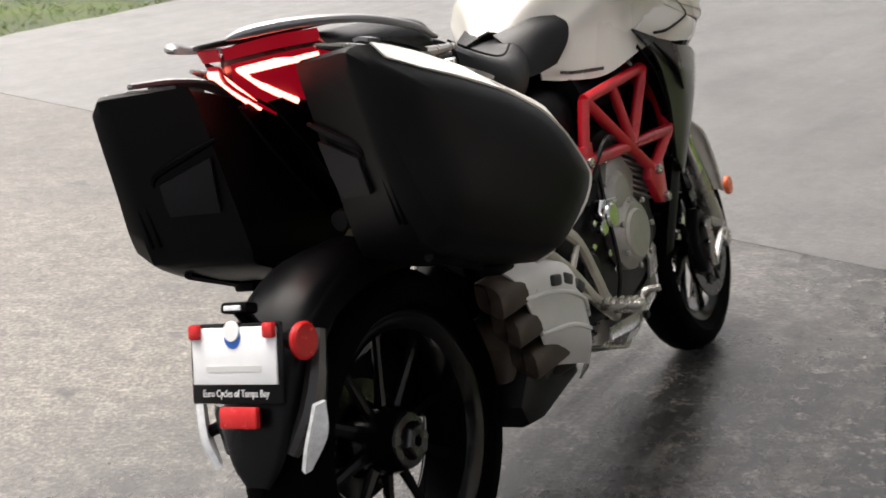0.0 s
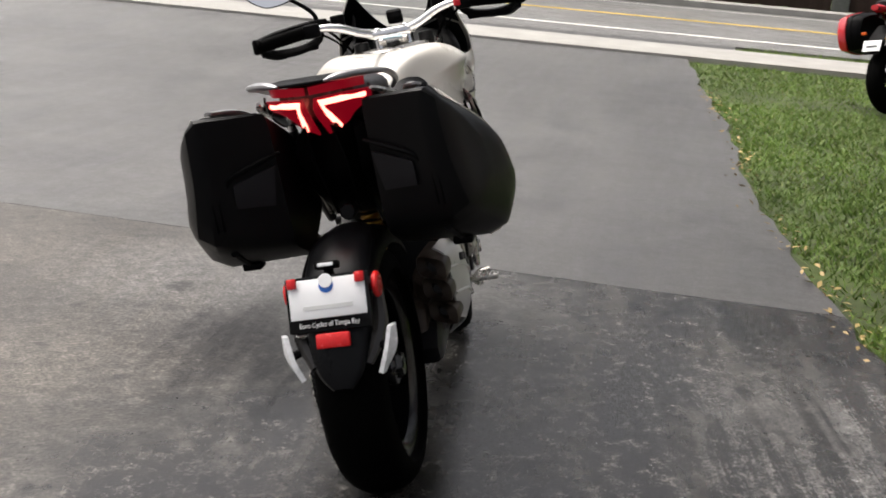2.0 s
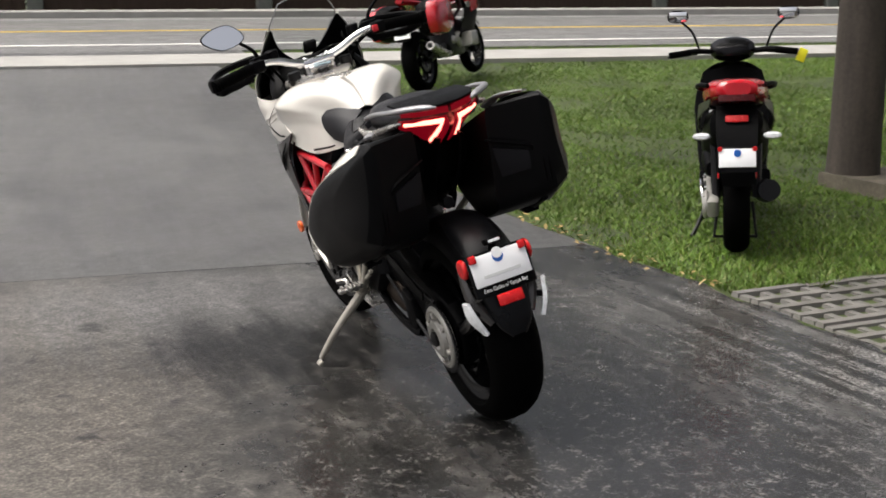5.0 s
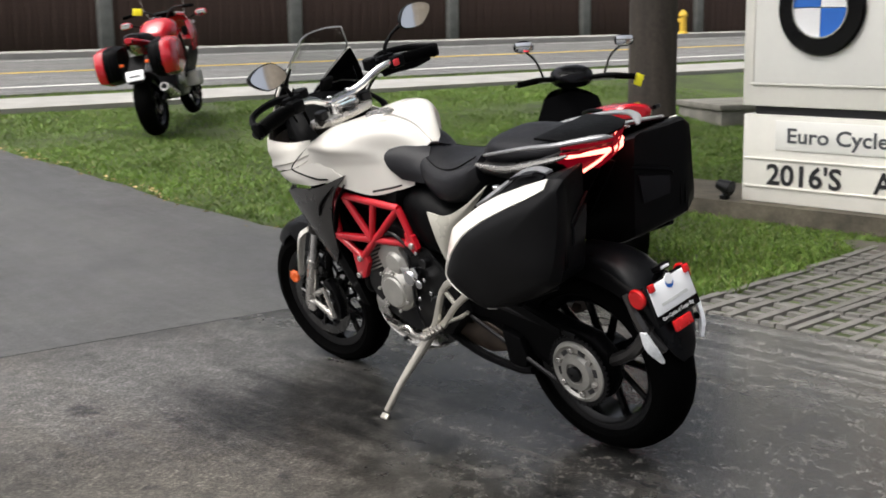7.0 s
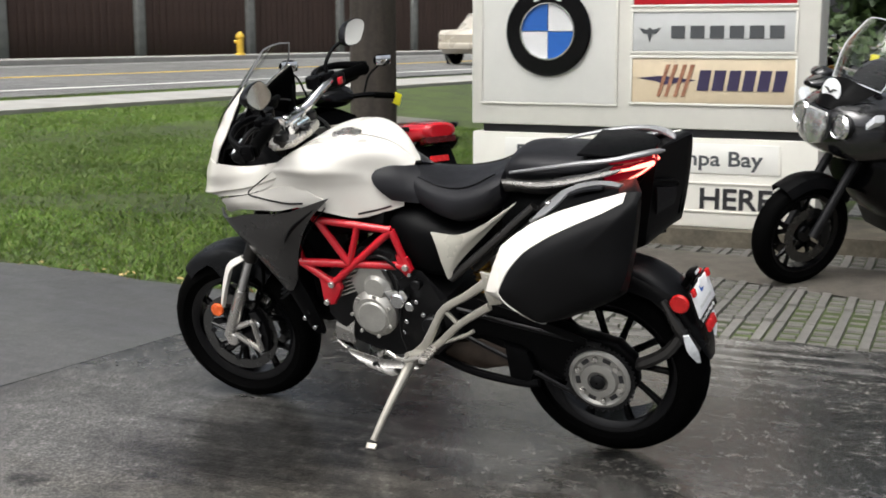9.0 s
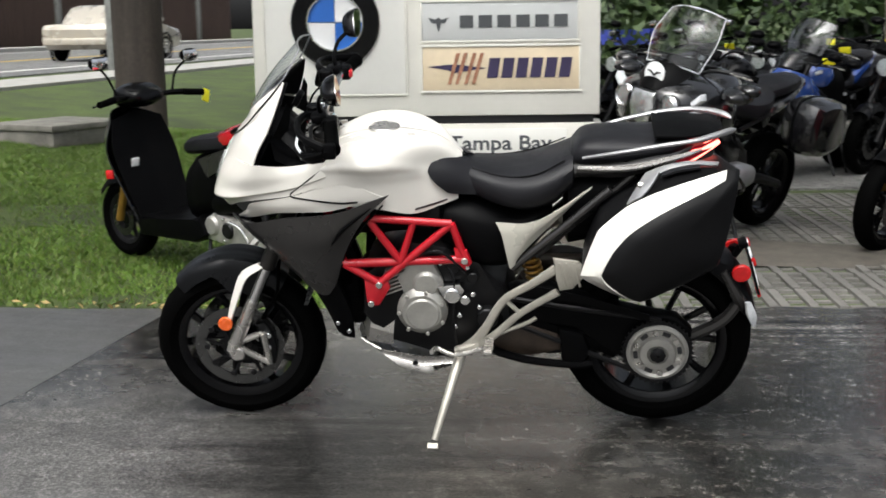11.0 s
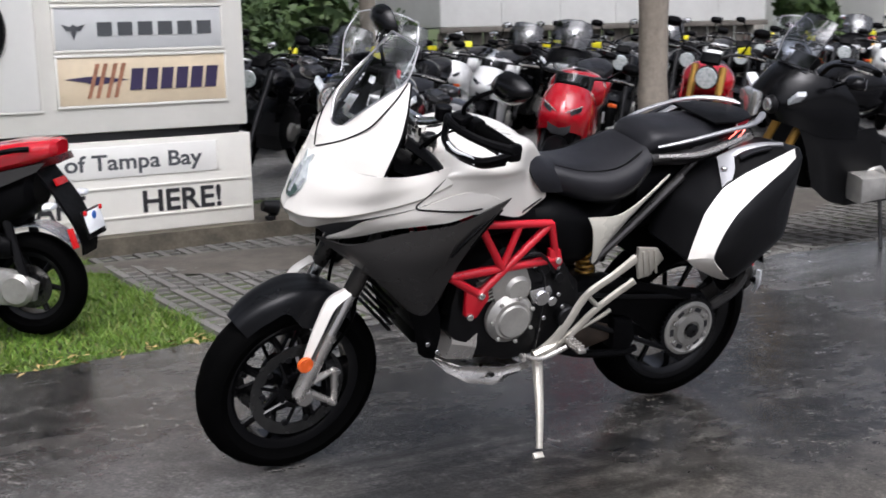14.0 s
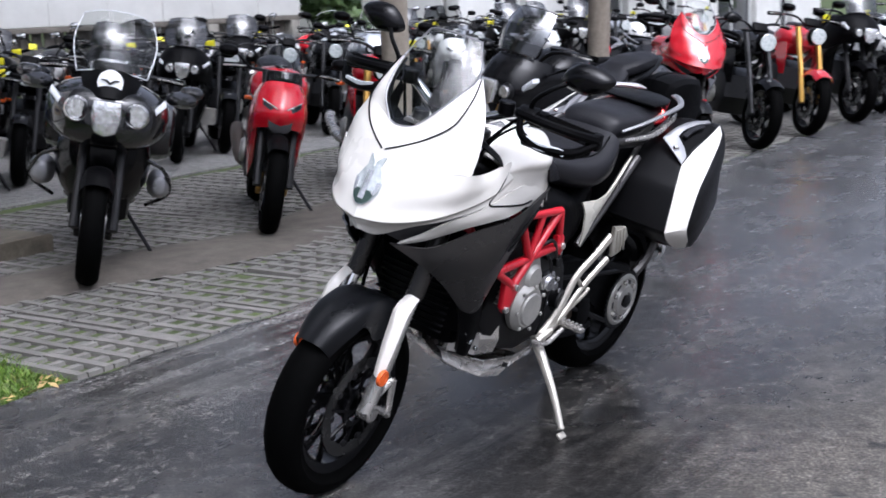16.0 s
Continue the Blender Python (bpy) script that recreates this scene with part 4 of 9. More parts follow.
    fold = [(1.456, 0, 0.846), (1.430, 0.088, 0.852), (1.362, 0.168, 0.872), (1.272, 0.214, 0.898), (1.14, 0.226, 0.925), (1.036, 0.217, 0.960)]
    ridge = [(1.446, 0, 0.872), (1.418, 0.086, 0.884), (1.352, 0.166, 0.902), (1.268, 0.216, 0.922), (1.14, 0.222, 0.948), (1.036, 0.212, 0.975)]
    cheek = [(1.422, 0, 0.930), (1.397, 0.092, 0.938), (1.345, 0.168, 0.944), (1.268, 0.224, 0.958), (1.14, 0.217, 0.970), (1.036, 0.207, 0.990)]
    r3 = [(1.388, 0, 0.998), (1.362, 0.090, 1.003), (1.322, 0.163, 1.002), (1.258, 0.224, 1.002), (1.15, 0.206, 0.992), (1.036, 0.201, 1.008)]
    bm = sheet(bm_new(), net([low, dip, fold], 40, 10), 0.004)
    # lower blade of the side wing, parted from the nose by a slot
    blade = [[(1.352, 0.088, 0.788), (1.318, 0.140, 0.822), (1.280, 0.196, 0.866), (1.16, 0.225, 0.897), (1.04, 0.229, 0.930), (0.945, 0.219, 0.938)],
             [(1.358, 0.090, 0.783), (1.310, 0.144, 0.810), (1.245, 0.201, 0.850), (1.135, 0.228, 0.870), (1.03, 0.234, 0.888), (0.900, 0.225, 0.914)],
             [(1.357, 0.084, 0.776), (1.298, 0.138, 0.796), (1.208, 0.199, 0.834), (1.11, 0.222, 0.846), (1.02, 0.232, 0.856), (0.86, 0.222, 0.896)]]
    sheet(bm, net(blade, 34, 9), 0.005)
    sheet(bm, net([fold, ridge, cheek, r3], 40, 18), 0.004)
    hood = [r3[:4], [(1.352, 0, 1.050), (1.332, 0.084, 1.060), (1.298, 0.160, 1.062), (1.236, 0.222, 1.052)], [(1.318, 0, 1.088), (1.309, 0.040, 1.096), (1.270, 0.136, 1.122), (1.208, 0.208, 1.100)]]
    sheet(bm, net(hood, 14, 10), 0.004)
    inner = [(1.309, 0.040, 1.096), (1.276, 0.090, 1.146), (1.220, 0.118, 1.196), (1.163, 0.134, 1.238)]
    outer = [(1.208, 0.208, 1.100), (1.190, 0.194, 1.142), (1.172, 0.170, 1.190), (1.156, 0.142, 1.238)]
    mid = [(1.270, 0.136, 1.122), (1.238, 0.150, 1.158), (1.198, 0.148, 1.200), (1.160, 0.140, 1.240)]
    sheet(bm, net([inner, mid, outer], 16, 9), 0.004)
    liner = [[V((x - 0.010, max(y - 0.006, 0), z - 0.003)) for x, y, z in r] for r in (inner, mid, outer)]
    hood_in = [[V((x - 0.012, y * 0.95, z - 0.010)) for x, y, z in r] for r in hood]
    nose = part("nose_fairing", bm, PEARL, t, "pearl white nose fairing with side wings", 0.30)
    bm = sheet(bm_new(), net(liner, 16, 6), 0.003)
    sheet(bm, net(hood_in, 14, 10), 0.003)
    part("fairing_liner", bm, BLACKP, nose, "black liner inside the nose")
    # shut lines and the mouth of the side wings
    seam = [(1.045, 0.2055, 0.985), (1.10, 0.221, 0.945), (1.150, 0.2245, 0.905), (1.10, 0.231, 0.893), (1.00, 0.236, 0.882), (0.94, 0.232, 0.884)]
    for s in (1, -1):
        part("shut_line", tube(bm_new(), [(x, y * s, z) for x, y, z in seam], 0.0032, 6, 20), BLACKP, nose)
        part("shut_line", tube(bm_new(), [(1.368, 0.006 * s, 1.030), (1.344, 0.056 * s, 1.052), (1.316, 0.102 * s, 1.078), (1.274, 0.146 * s, 1.118), (1.240, 0.156 * s, 1.156), (1.198, 0.153 * s, 1.200), (1.164, 0.142 * s, 1.238)], 0.0024, 6, 22), BLACKP, nose)
        g = net([[(1.380, 0.046 * s, 0.806), (1.333, 0.112 * s, 0.834), (1.276, 0.190 * s, 0.874)], [(1.340, 0.078 * s, 0.784), (1.306, 0.132 * s, 0.816), (1.270, 0.188 * s, 0.862)]], 14, 4)
        part("air_slot", sheet(bm_new(), g, 0.004, False), INKB, nose, "dark air slot under the nose")
    # shield-shaped headlight with two horns
    def on_nose(y, z):
        return V((1.452 - 0.10 * abs(y) - 2.2 * y * y - 0.42 * (z - 0.858) - 0.25 * (z - 0.858) ** 2 + 0.003, y, z))

    rim_y = [(0.884, 0.010), (0.898, 0.030), (0.920, 0.043), (0.945, 0.046), (0.965, 0.034), (0.985, 0.022)]
    g = [[on_nose(w * j / 6, z) for j in range(-6, 7)] for z, w in rim_y]
    hl = part("headlight", sheet(bm_new(), g, 0.006, False), HEADG, nose, "shield-shaped headlight lens")
    for s in (1, -1):
        g = [[on_nose((a + (b - a) * j / 3) * s, z) for j in range(4)] for z, a, b in ((0.982, 0.002, 0.022), (0.996, 0.004, 0.024), (1.012, 0.018, 0.026))]
        part("lens_horn", sheet(bm_new(), g, 0.005, False), HEADG, hl)
        g = [[on_nose((a + (b - a) * j / 3) * s, z) + V((0.004, 0, 0)) for j in range(4)] for z, a, b in ((0.905, 0.020, 0.030), (0.925, 0.027, 0.041), (0.948, 0.031, 0.043))]
        part("reflector_blade", sheet(bm_new(), g, 0.003, False), HEADB, hl, "bright reflector blade")
    part("lower_lens", sheet(bm_new(), [[on_nose(w * j / 4, z) + V((0.0045, 0, 0)) for j in range(-4, 5)] for z, w in ((0.888, 0.012), (0.900, 0.027), (0.914, 0.034), (0.924, 0.020))], 0.003, False), LENSG, hl, "dark green lower lens")
    part("lens_bar", sheet(bm_new(), [[on_nose(y, z) + V((0.005, 0, 0)) for y in (-0.010, 0, 0.010)] for z in (0.900, 0.93, 0.975)], 0.003, False), HEADB, hl)
    # screen
    sc = [[(1.307, -0.042, 1.094), (1.314, -0.02, 1.091), (1.316, 0, 1.090), (1.314, 0.02, 1.091), (1.307, 0.042, 1.094)],
          [(1.274, -0.091, 1.147), (1.291, -0.045, 1.139), (1.296, 0, 1.136), (1.291, 0.045, 1.139), (1.274, 0.091, 1.147)],
          [(1.218, -0.119, 1.199), (1.240, -0.060, 1.208), (1.247, 0, 1.210), (1.240, 0.060, 1.208), (1.218, 0.119, 1.199)],
          [(1.160, -0.131, 1.246), (1.186, -0.066, 1.268), (1.194, 0, 1.272), (1.186, 0.066, 1.268), (1.160, 0.131, 1.246)],
          [(1.112, -0.090, 1.326), (1.126, -0.048, 1.334), (1.131, 0, 1.336), (1.126, 0.048, 1.334), (1.112, 0.090, 1.326)]]
    g = net(sc, 17, 21)
    bm = sheet(bm_new(), g, 0.0, False)
    ws = part("windscreen", bm, SCREEN, t, "tinted clear windscreen")
    ws.visible_shadow = False
    rim = g[0] + [r[-1] for r in g[1:]] + g[-1][::-1][1:] + [r[0] for r in g[1:-1]][::-1]
    bm = tube(bm_new(), rim, 0.0028, 6, close=True)
    part("screen_rim", bm, RAILM, ws)
    # black inner cowl behind the screen
    bm = bm_new()
    sheet(bm, net([[(1.205, 0.155, 1.07), (1.180, 0.152, 1.115), (1.158, 0.135, 1.170)], [(1.16, 0.142, 1.05), (1.156, 0.136, 1.095), (1.148, 0.128, 1.150)]], 10, 5), 0.004)
    sheet(bm, net([[(1.29, 0.0, 1.10), (1.27, 0.08, 1.09), (1.215, 0.158, 1.06), (1.20, 0.175, 1.0)], [(1.17, 0.0, 1.045), (1.165, 0.07, 1.04), (1.15, 0.145, 1.01), (1.14, 0.172, 0.975)], [(1.05, 0, 0.985), (1.05, 0.07, 0.985), (1.05, 0.14, 0.975), (1.05, 0.185, 0.965)]], 12, 10), 0.004)
    body(bm, [(1.38, 0.80, 0.97, 0.06), (1.30, 0.79, 0.99, 0.13), (1.18, 0.80, 0.98, 0.17), (1.02, 0.82, 0.97, 0.18), (0.9, 0.82, 0.95, 0.16)], 12, 16)
    sheet(bm, net([[(1.175, 0.172, 1.070), (1.160, 0.160, 1.085), (1.150, 0.140, 1.090)], [(1.140, 0.190, 1.045), (1.125, 0.172, 1.060), (1.115, 0.148, 1.064)], [(1.100, 0.204, 1.015), (1.085, 0.188, 1.030), (1.075, 0.155, 1.034)], [(1.06, 0.204, 0.985), (1.05, 0.18, 1.000), (1.045, 0.15, 1.005)]], 12, 8), 0.004)
    box(bm, (1.150, 0, 1.145), (0.020, 0.052, 0.050), 0.008, (0, -30, 0))
    part("inner_cowl", bm, BLACKP, t, "black inner cowl round the dash")
    bm = box(bm_new(), (1.064, 0, 1.066), (0.022, 0.098, 0.046), 0.008, (0, -48, 0))
    dash = part("dash", bm, SILVER, t, "silver dash pod behind the handlebar")
    bm = box(bm_new(), (1.0545, 0, 1.0745), (0.006, 0.068, 0.034), 0.003, (0, -48, 0))
    part("display", bm, DASHG, dash, "pale blue dash display")

    # dark grey lower fairing
    rows = [[(1.385, 0.080, 0.784), (1.31, 0.160, 0.782), (1.18, 0.212, 0.822), (1.01, 0.240, 0.850), (0.842, 0.228, 0.906)],
            [(1.318, 0.125, 0.734), (1.26, 0.172, 0.732), (1.16, 0.216, 0.750), (1.04, 0.240, 0.775), (0.925, 0.236, 0.825)],
            [(1.222, 0.155, 0.658), (1.185, 0.178, 0.652), (1.13, 0.203, 0.656), (1.07, 0.216, 0.670), (0.990, 0.220, 0.715)],
            [(1.120, 0.168, 0.556), (1.10, 0.178, 0.546), (1.08, 0.185, 0.542), (1.06, 0.190, 0.550), (1.034, 0.194, 0.590)]]
    for s in (1, -1):
        lf = part("lower_fairing", sheet(bm_new(), net([[(x, y * s, z) for x, y, z in r] for r in rows], 22, 18), 0.006, False), GREYP, t, "dark grey metallic side fairing")
        bm = bm_new()
        tube(bm, [(0.90, 0.243 * s, 0.866), (0.985, 0.2475 * s, 0.800), (1.03, 0.2385 * s, 0.745)], [0.002, 0.006, 0.003], 6, 10)
        sheet(bm, net([[(0.865, 0.222 * s, 0.872), (0.93, 0.226 * s, 0.80), (0.99, 0.214 * s, 0.71), (1.03, 0.19 * s, 0.60)], [(0.90, 0.19 * s, 0.84), (0.965, 0.192 * s, 0.77), (1.02, 0.185 * s, 0.68), (1.05, 0.17 * s, 0.59)]], 12, 4), 0.004, False)
        part("fairing_return", bm, BLACKP, lf)
    # radiator, hoses and horn under the fairing
    bm = box(bm_new(), (1.085, 0, 0.62), (0.05, 0.30, 0.34), 0.01, (0, 16, 0))
    box(bm, (1.01, 0, 0.47), (0.10, 0.22, 0.16), 0.03)
    rad = part("radiator", bm, BLACKP, t, "black radiator")
    for k in range(16):
        part("fin", box(bm_new(), (1.117 + (0.62 - (0.48 + 0.018 * k)) * 0.28, 0, 0.48 + 0.018 * k), (0.012, 0.27, 0.003), 0.0), DARKM, rad)
    for s in (1, -1):
        part("air_guide", sheet(bm_new(), net([[(1.125, 0.160 * s, 0.570), (1.08, 0.178 * s, 0.556), (1.035, 0.184 * s, 0.590)], [(1.080, 0.152 * s, 0.47), (1.045, 0.165 * s, 0.46), (1.000, 0.165 * s, 0.47)], [(1.056, 0.138 * s, 0.388), (1.03, 0.146 * s, 0.372), (0.998, 0.140 * s, 0.364)]], 8, 10), 0.02, False), BLACKP, t, "black air guide under the fairing")
        for x, z in ((1.045, 0.435), (1.01, 0.405)):
            part("guide_bolt", disc(bm_new(), (x, 0.172 * s, z), 0.008, 0.010, 8), CHROME, t)
        part("coolant_hose", tube(bm_new(), [(1.06, 0.13 * s, 0.74), (0.98, 0.165 * s, 0.66), (0.98, 0.14 * s, 0.52)], 0.017, 8, 8), RUBBER, t)

    # tank
    x_c = [(1.05, 0, 1.006), (0.98, 0, 1.032), (0.90, 0, 1.044), (0.81, 0, 1.044), (0.71, 0, 1.022), (0.635, 0, 0.965)]
    c1 = [(1.05, 0.120, 1.004), (0.98, 0.142, 1.036), (0.90, 0.158, 1.052), (0.81, 0.150, 1.050), (0.712, 0.092, 1.024), (0.632, 0.030, 0.955)]
    c2 = [(1.07, 0.194, 0.987), (0.99, 0.222, 1.002), (0.90, 0.235, 1.004), (0.81, 0.196, 0.994), (0.72, 0.114, 0.964), (0.628, 0.048, 0.938)]
    c2b = [(1.085, 0.204, 0.966), (0.995, 0.222, 0.970), (0.90, 0.229, 0.966), (0.81, 0.194, 0.958), (0.725, 0.128, 0.938), (0.636, 0.078, 0.920)]
    c3 = [(1.10, 0.213, 0.938), (1.0, 0.222, 0.932), (0.90, 0.220, 0.928), (0.81, 0.190, 0.920), (0.73, 0.136, 0.908), (0.645, 0.096, 0.892)]
    c4 = [(1.12, 0.222, 0.895), (1.0, 0.226, 0.872), (0.88, 0.218, 0.855), (0.78, 0.178, 0.824), (0.70, 0.130, 0.832), (0.642, 0.102, 0.846)]
    bm = sheet(bm_new(), net([x_c, c1, c2, c2b, c3, c4], 28, 30), 0.004)
    tank = part("tank", bm, PEARL, t, "pearl white sculpted fuel tank")
    bm = disc(bm_new(), (0.88, 0, 1.047), 0.050, 0.014, 28, "z", 0.3)
    part("fuel_cap", bm, SILVER, tank, "round silver fuel cap")
    for s in (1, -1):
        bm = sheet(bm_new(), net([[(0.77, 0.1790 * s, 0.836), (0.71, 0.1425 * s, 0.842), (0.675, 0.1265 * s, 0.850)], [(0.77, 0.1800 * s, 0.843), (0.71, 0.1440 * s, 0.849), (0.675, 0.1280 * s, 0.856)]], 8, 2), 0.002, False)
        part("tank_badge", bm, GREYP, tank)
    pad = [[(0.722, 0.112, 0.970), (0.678, 0.074, 0.974), (0.622, 0.016, 0.955)], [(0.730, 0.134, 0.948), (0.665, 0.104, 0.946), (0.596, 0.052, 0.936)], [(0.710, 0.138, 0.912), (0.652, 0.118, 0.905), (0.588, 0.092, 0.900)], [(0.672, 0.124, 0.872), (0.632, 0.112, 0.864), (0.585, 0.104, 0.860)]]
    pair("knee_pad", [[V((p.x, p.y + 0.002, p.z)) for p in r] for r in net(pad, 12, 12)], 0.006, SEATM, t, "black knee pad beside the tank")

    # seats and tail
    bm = body(bm_new(), [(0.655, 0.85, 0.948, 0.055), (0.60, 0.840, 0.940, 0.100, 2.8), (0.515, 0.815, 0.928, 0.140, 3.0), (0.43, 0.805, 0.933, 0.166, 3.0), (0.35, 0.825, 0.958, 0.165, 2.8), (0.285, 0.875, 0.990, 0.14, 2.6)], 18, 24)
    rs = part("rider_seat", bm, SEATM, t, "black vinyl rider seat")
    bm = bm_new()
    for s in (1, -1):
        tube(bm, [(0.60, 0.066 * s, 0.933), (0.50, 0.105 * s, 0.919), (0.40, 0.125 * s, 0.932), (0.31, 0.108 * s, 0.972)], 0.0025, 6, 16)
    part("seat_stitching", bm, BLACKP, rs)
    bm = body(bm_new(), [(0.290, 0.930, 1.000, 0.090), (0.250, 0.940, 1.030, 0.112, 3.0), (0.15, 0.950, 1.036, 0.124, 2.8), (0.04, 0.965, 1.036, 0.118, 2.6), (-0.075, 0.980, 1.046, 0.090, 2.6)], 16, 24)
    part("passenger_seat", bm, SEATM, t, "black vinyl passenger seat")
    bm = bm_new()
    sheet(bm, net([[(0.285, 0.125, 0.965), (0.14, 0.150, 0.972), (0.0, 0.145, 1.003), (-0.075, 0.126, 1.026)], [(0.275, 0.135, 0.945), (0.14, 0.160, 0.955), (0.0, 0.150, 0.990), (-0.065, 0.130, 1.012)], [(0.26, 0.12, 0.925), (0.13, 0.14, 0.93), (0.0, 0.135, 0.965), (-0.040, 0.122, 0.985)]], 16, 8), 0.005)
    body(bm, [(0.30, 0.90, 0.97, 0.12), (0.14, 0.915, 0.985, 0.135), (0.0, 0.945, 1.02, 0.11), (-0.085, 0.965, 1.036, 0.07), (-0.115, 0.985, 1.040, 0.045)], 12, 16)
    part("tail_unit", bm, GREYP, t, "dark grey tail unit")
    for s in (1, -1):
        bm = tube(bm_new(), [(0.27, 0.146 * s, 0.962), (0.12, 0.166 * s, 0.968), (-0.03, 0.152 * s, 0.998), (-0.10, 0.134 * s, 1.015)], [0.006, 0.010, 0.009, 0.004], 8, 16)
        part("tail_trim", bm, SILVER, t, "silver trim strip under the seat")
    for s in (1, -1):
        bm = tube(bm_new(), [(0.255, 0.120 * s, 0.985), (0.15, 0.150 * s, 1.012), (0.02, 0.160 * s, 1.038), (-0.075, 0.154 * s, 1.050), (-0.140, 0.120 * s, 1.056), (-0.185, 0.080 * s, 1.056), (-0.205, 0.054 * s, 1.052)], [0.006, 0.008, 0.009, 0.010, 0.012, 0.012, 0.004], 10, 26, flat=0.75)
        part("grab_rail", bm, RAILM, t, "smooth grab rail beside the passenger seat")
    # tail lamp: two bent glowing strips in a red lens
    for s in (1, -1):
        bm = sheet(bm_new(), net([[(-0.045, 0.126 * s, 1.014), (-0.112, 0.082 * s, 1.016), (-0.160, 0.012 * s, 1.014)], [(-0.040, 0.120 * s, 0.992), (-0.108, 0.072 * s, 0.990), (-0.150, 0.006 * s, 0.982)], [(-0.010, 0.066 * s, 0.962), (-0.044, 0.052 * s, 0.941), (-0.056, 0.010 * s, 0.921)]], 10, 8), 0.004, False)
        lamp = part("tail_lamp", bm, TAILDIM, t, "red tail lamp lens, lit")
        path = [(-0.070, 0.112 * s, 1.001), (-0.124, 0.068 * s, 1.003), (-0.158, 0.026 * s, 1.001), (-0.120, 0.031 * s, 0.973), (-0.062, 0.041 * s, 0.935)]
        bm = tube(bm_new(), path, [0.0062, 0.0078, 0.0084, 0.0080, 0.0068], 8)
        part("light_strip", bm, TAILG, lamp, "glowing bent light strip")
        bm = sheet(bm_new(), net([[(-0.06, 0.112 * s, 1.042), (-0.13, 0.080 * s, 1.044), (-0.164, 0.004 * s, 1.040)], [(-0.055, 0.110 * s, 1.022), (-0.125, 0.076 * s, 1.024), (-0.162, 0.004 * s, 1.022)]], 10, 3), 0.003, False)
        part("upper_lens", bm, TAILDIM, lamp, "red upper lens, faintly lit")
    bm = prism(bm_new(), [(0.04, 0.115), (-0.06, 0.118), (-0.135, 0.085), (-0.170, 0.03), (-0.170, -0.03), (-0.135, -0.085), (-0.06, -0.118), (0.04, -0.115)], 1.044, 1.053, 0.004, "z")
    part("tail_plate", bm, BLACKP, t, "flat black plate over the tail lamp")

    # subframe, white side covers, black airbox covers
    for s in (1, -1):
        bm = bm_new()
        tube(bm, [(0.475, 0.155 * s, 0.630), (0.33, 0.158 * s, 0.755), (0.17, 0.155 * s, 0.895)], 0.014, 10, 10)
        tube(bm, [(0.40, 0.13 * s, 0.66), (0.25, 0.13 * s, 0.80), (0.10, 0.12 * s, 0.93)], 0.012, 8)
        part("subframe_bar", bm, GREYP, t, "dark grey subframe bar")
        rows = [[(0.522, 0.172 * s, 0.792), (0.42, 0.184 * s, 0.795), (0.33, 0.178 * s, 0.835), (0.225, 0.162 * s, 0.908)],
                [(0.505, 0.180 * s, 0.755), (0.435, 0.186 * s, 0.760), (0.36, 0.180 * s, 0.798), (0.232, 0.164 * s, 0.898)],
                [(0.492, 0.178 * s, 0.69), (0.455, 0.180 * s, 0.70), (0.40, 0.176 * s, 0.752), (0.24, 0.162 * s, 0.890)],
                [(0.482, 0.168 * s, 0.632), (0.468, 0.168 * s, 0.640), (0.43, 0.168 * s, 0.70), (0.25, 0.158 * s, 0.880)]]
        bm = sheet(bm_new(), net(rows, 16, 12), 0.006, False)
        part("side_cover", bm, CREAMP, t, "pearl side cover below the seat")
    bm = bm_new()
    body(bm, [(0.72, 0.70, 0.83, 0.12, 3), (0.62, 0.62, 0.84, 0.155, 3), (0.54, 0.60, 0.82, 0.158, 3), (0.46, 0.62, 0.80, 0.14, 3), (0.36, 0.72, 0.84, 0.11, 3)], 14, 18)
    body(bm, [(1.0, 0.70, 0.86, 0.12), (0.85, 0.72, 0.86, 0.15), (0.7, 0.74, 0.86, 0.15)], 8, 14)
    part("airbox_cover", bm, BLACKP, t, "black plastic covers under the tank")

    # red trellis frame
    for s in (1, -1):
        N = dict(a=(0.920, 0.198, 0.818), b=(0.660, 0.176, 0.790), c=(0.622, 0.170, 0.666), d=(1.005, 0.196, 0.660), e=(0.925, 0.188, 0.522), f=(0.824, 0.188, 0.664), g=(0.775, 0.186, 0.805), h=(0.895, 0.192, 0.590))
        P = {k: V((x, y * s, z)) for k, (x, y, z) in N.items()}
        bm = prism(bm_new(), [(0.945, 0.615), (0.87, 0.605), (0.862, 0.575), (0.898, 0.515), (0.925, 0.508), (0.94, 0.525)], 0.178 * s, 0.200 * s, 0.006)
        fr = part("trellis_side", bm, REDP, t, "red tubular trellis frame")
        for p, q, r in (("a", "b", 0.0125), ("a", "f", 0.0125), ("g", "f", 0.0115), ("b", "h", 0.013), ("b", "c", 0.0125), ("c", "d", 0.014), ("d", "h", 0.013)):
            part("frame_tube", tube(bm_new(), [P[p], P[q]], r, 12), REDP, fr)
        part("frame_tube", tube(bm_new(), [P["a"], V((1.03, 0.12 * s, 0.87)), V((1.06, 0.05 * s, 0.90))], 0.016, 10, 8), REDP, fr)
        part("frame_tube", tube(bm_new(), [P["d"], V((1.06, 0.13 * s, 0.76)), V((1.06, 0.05 * s, 0.84))], 0.016, 10, 8), REDP, fr)
        part("frame_lug", prism(bm_new(), [(0.655, 0.705), (0.615, 0.70), (0.60, 0.655), (0.62, 0.63), (0.65, 0.66)], 0.16 * s, 0.182 * s, 0.005), REDP, fr)
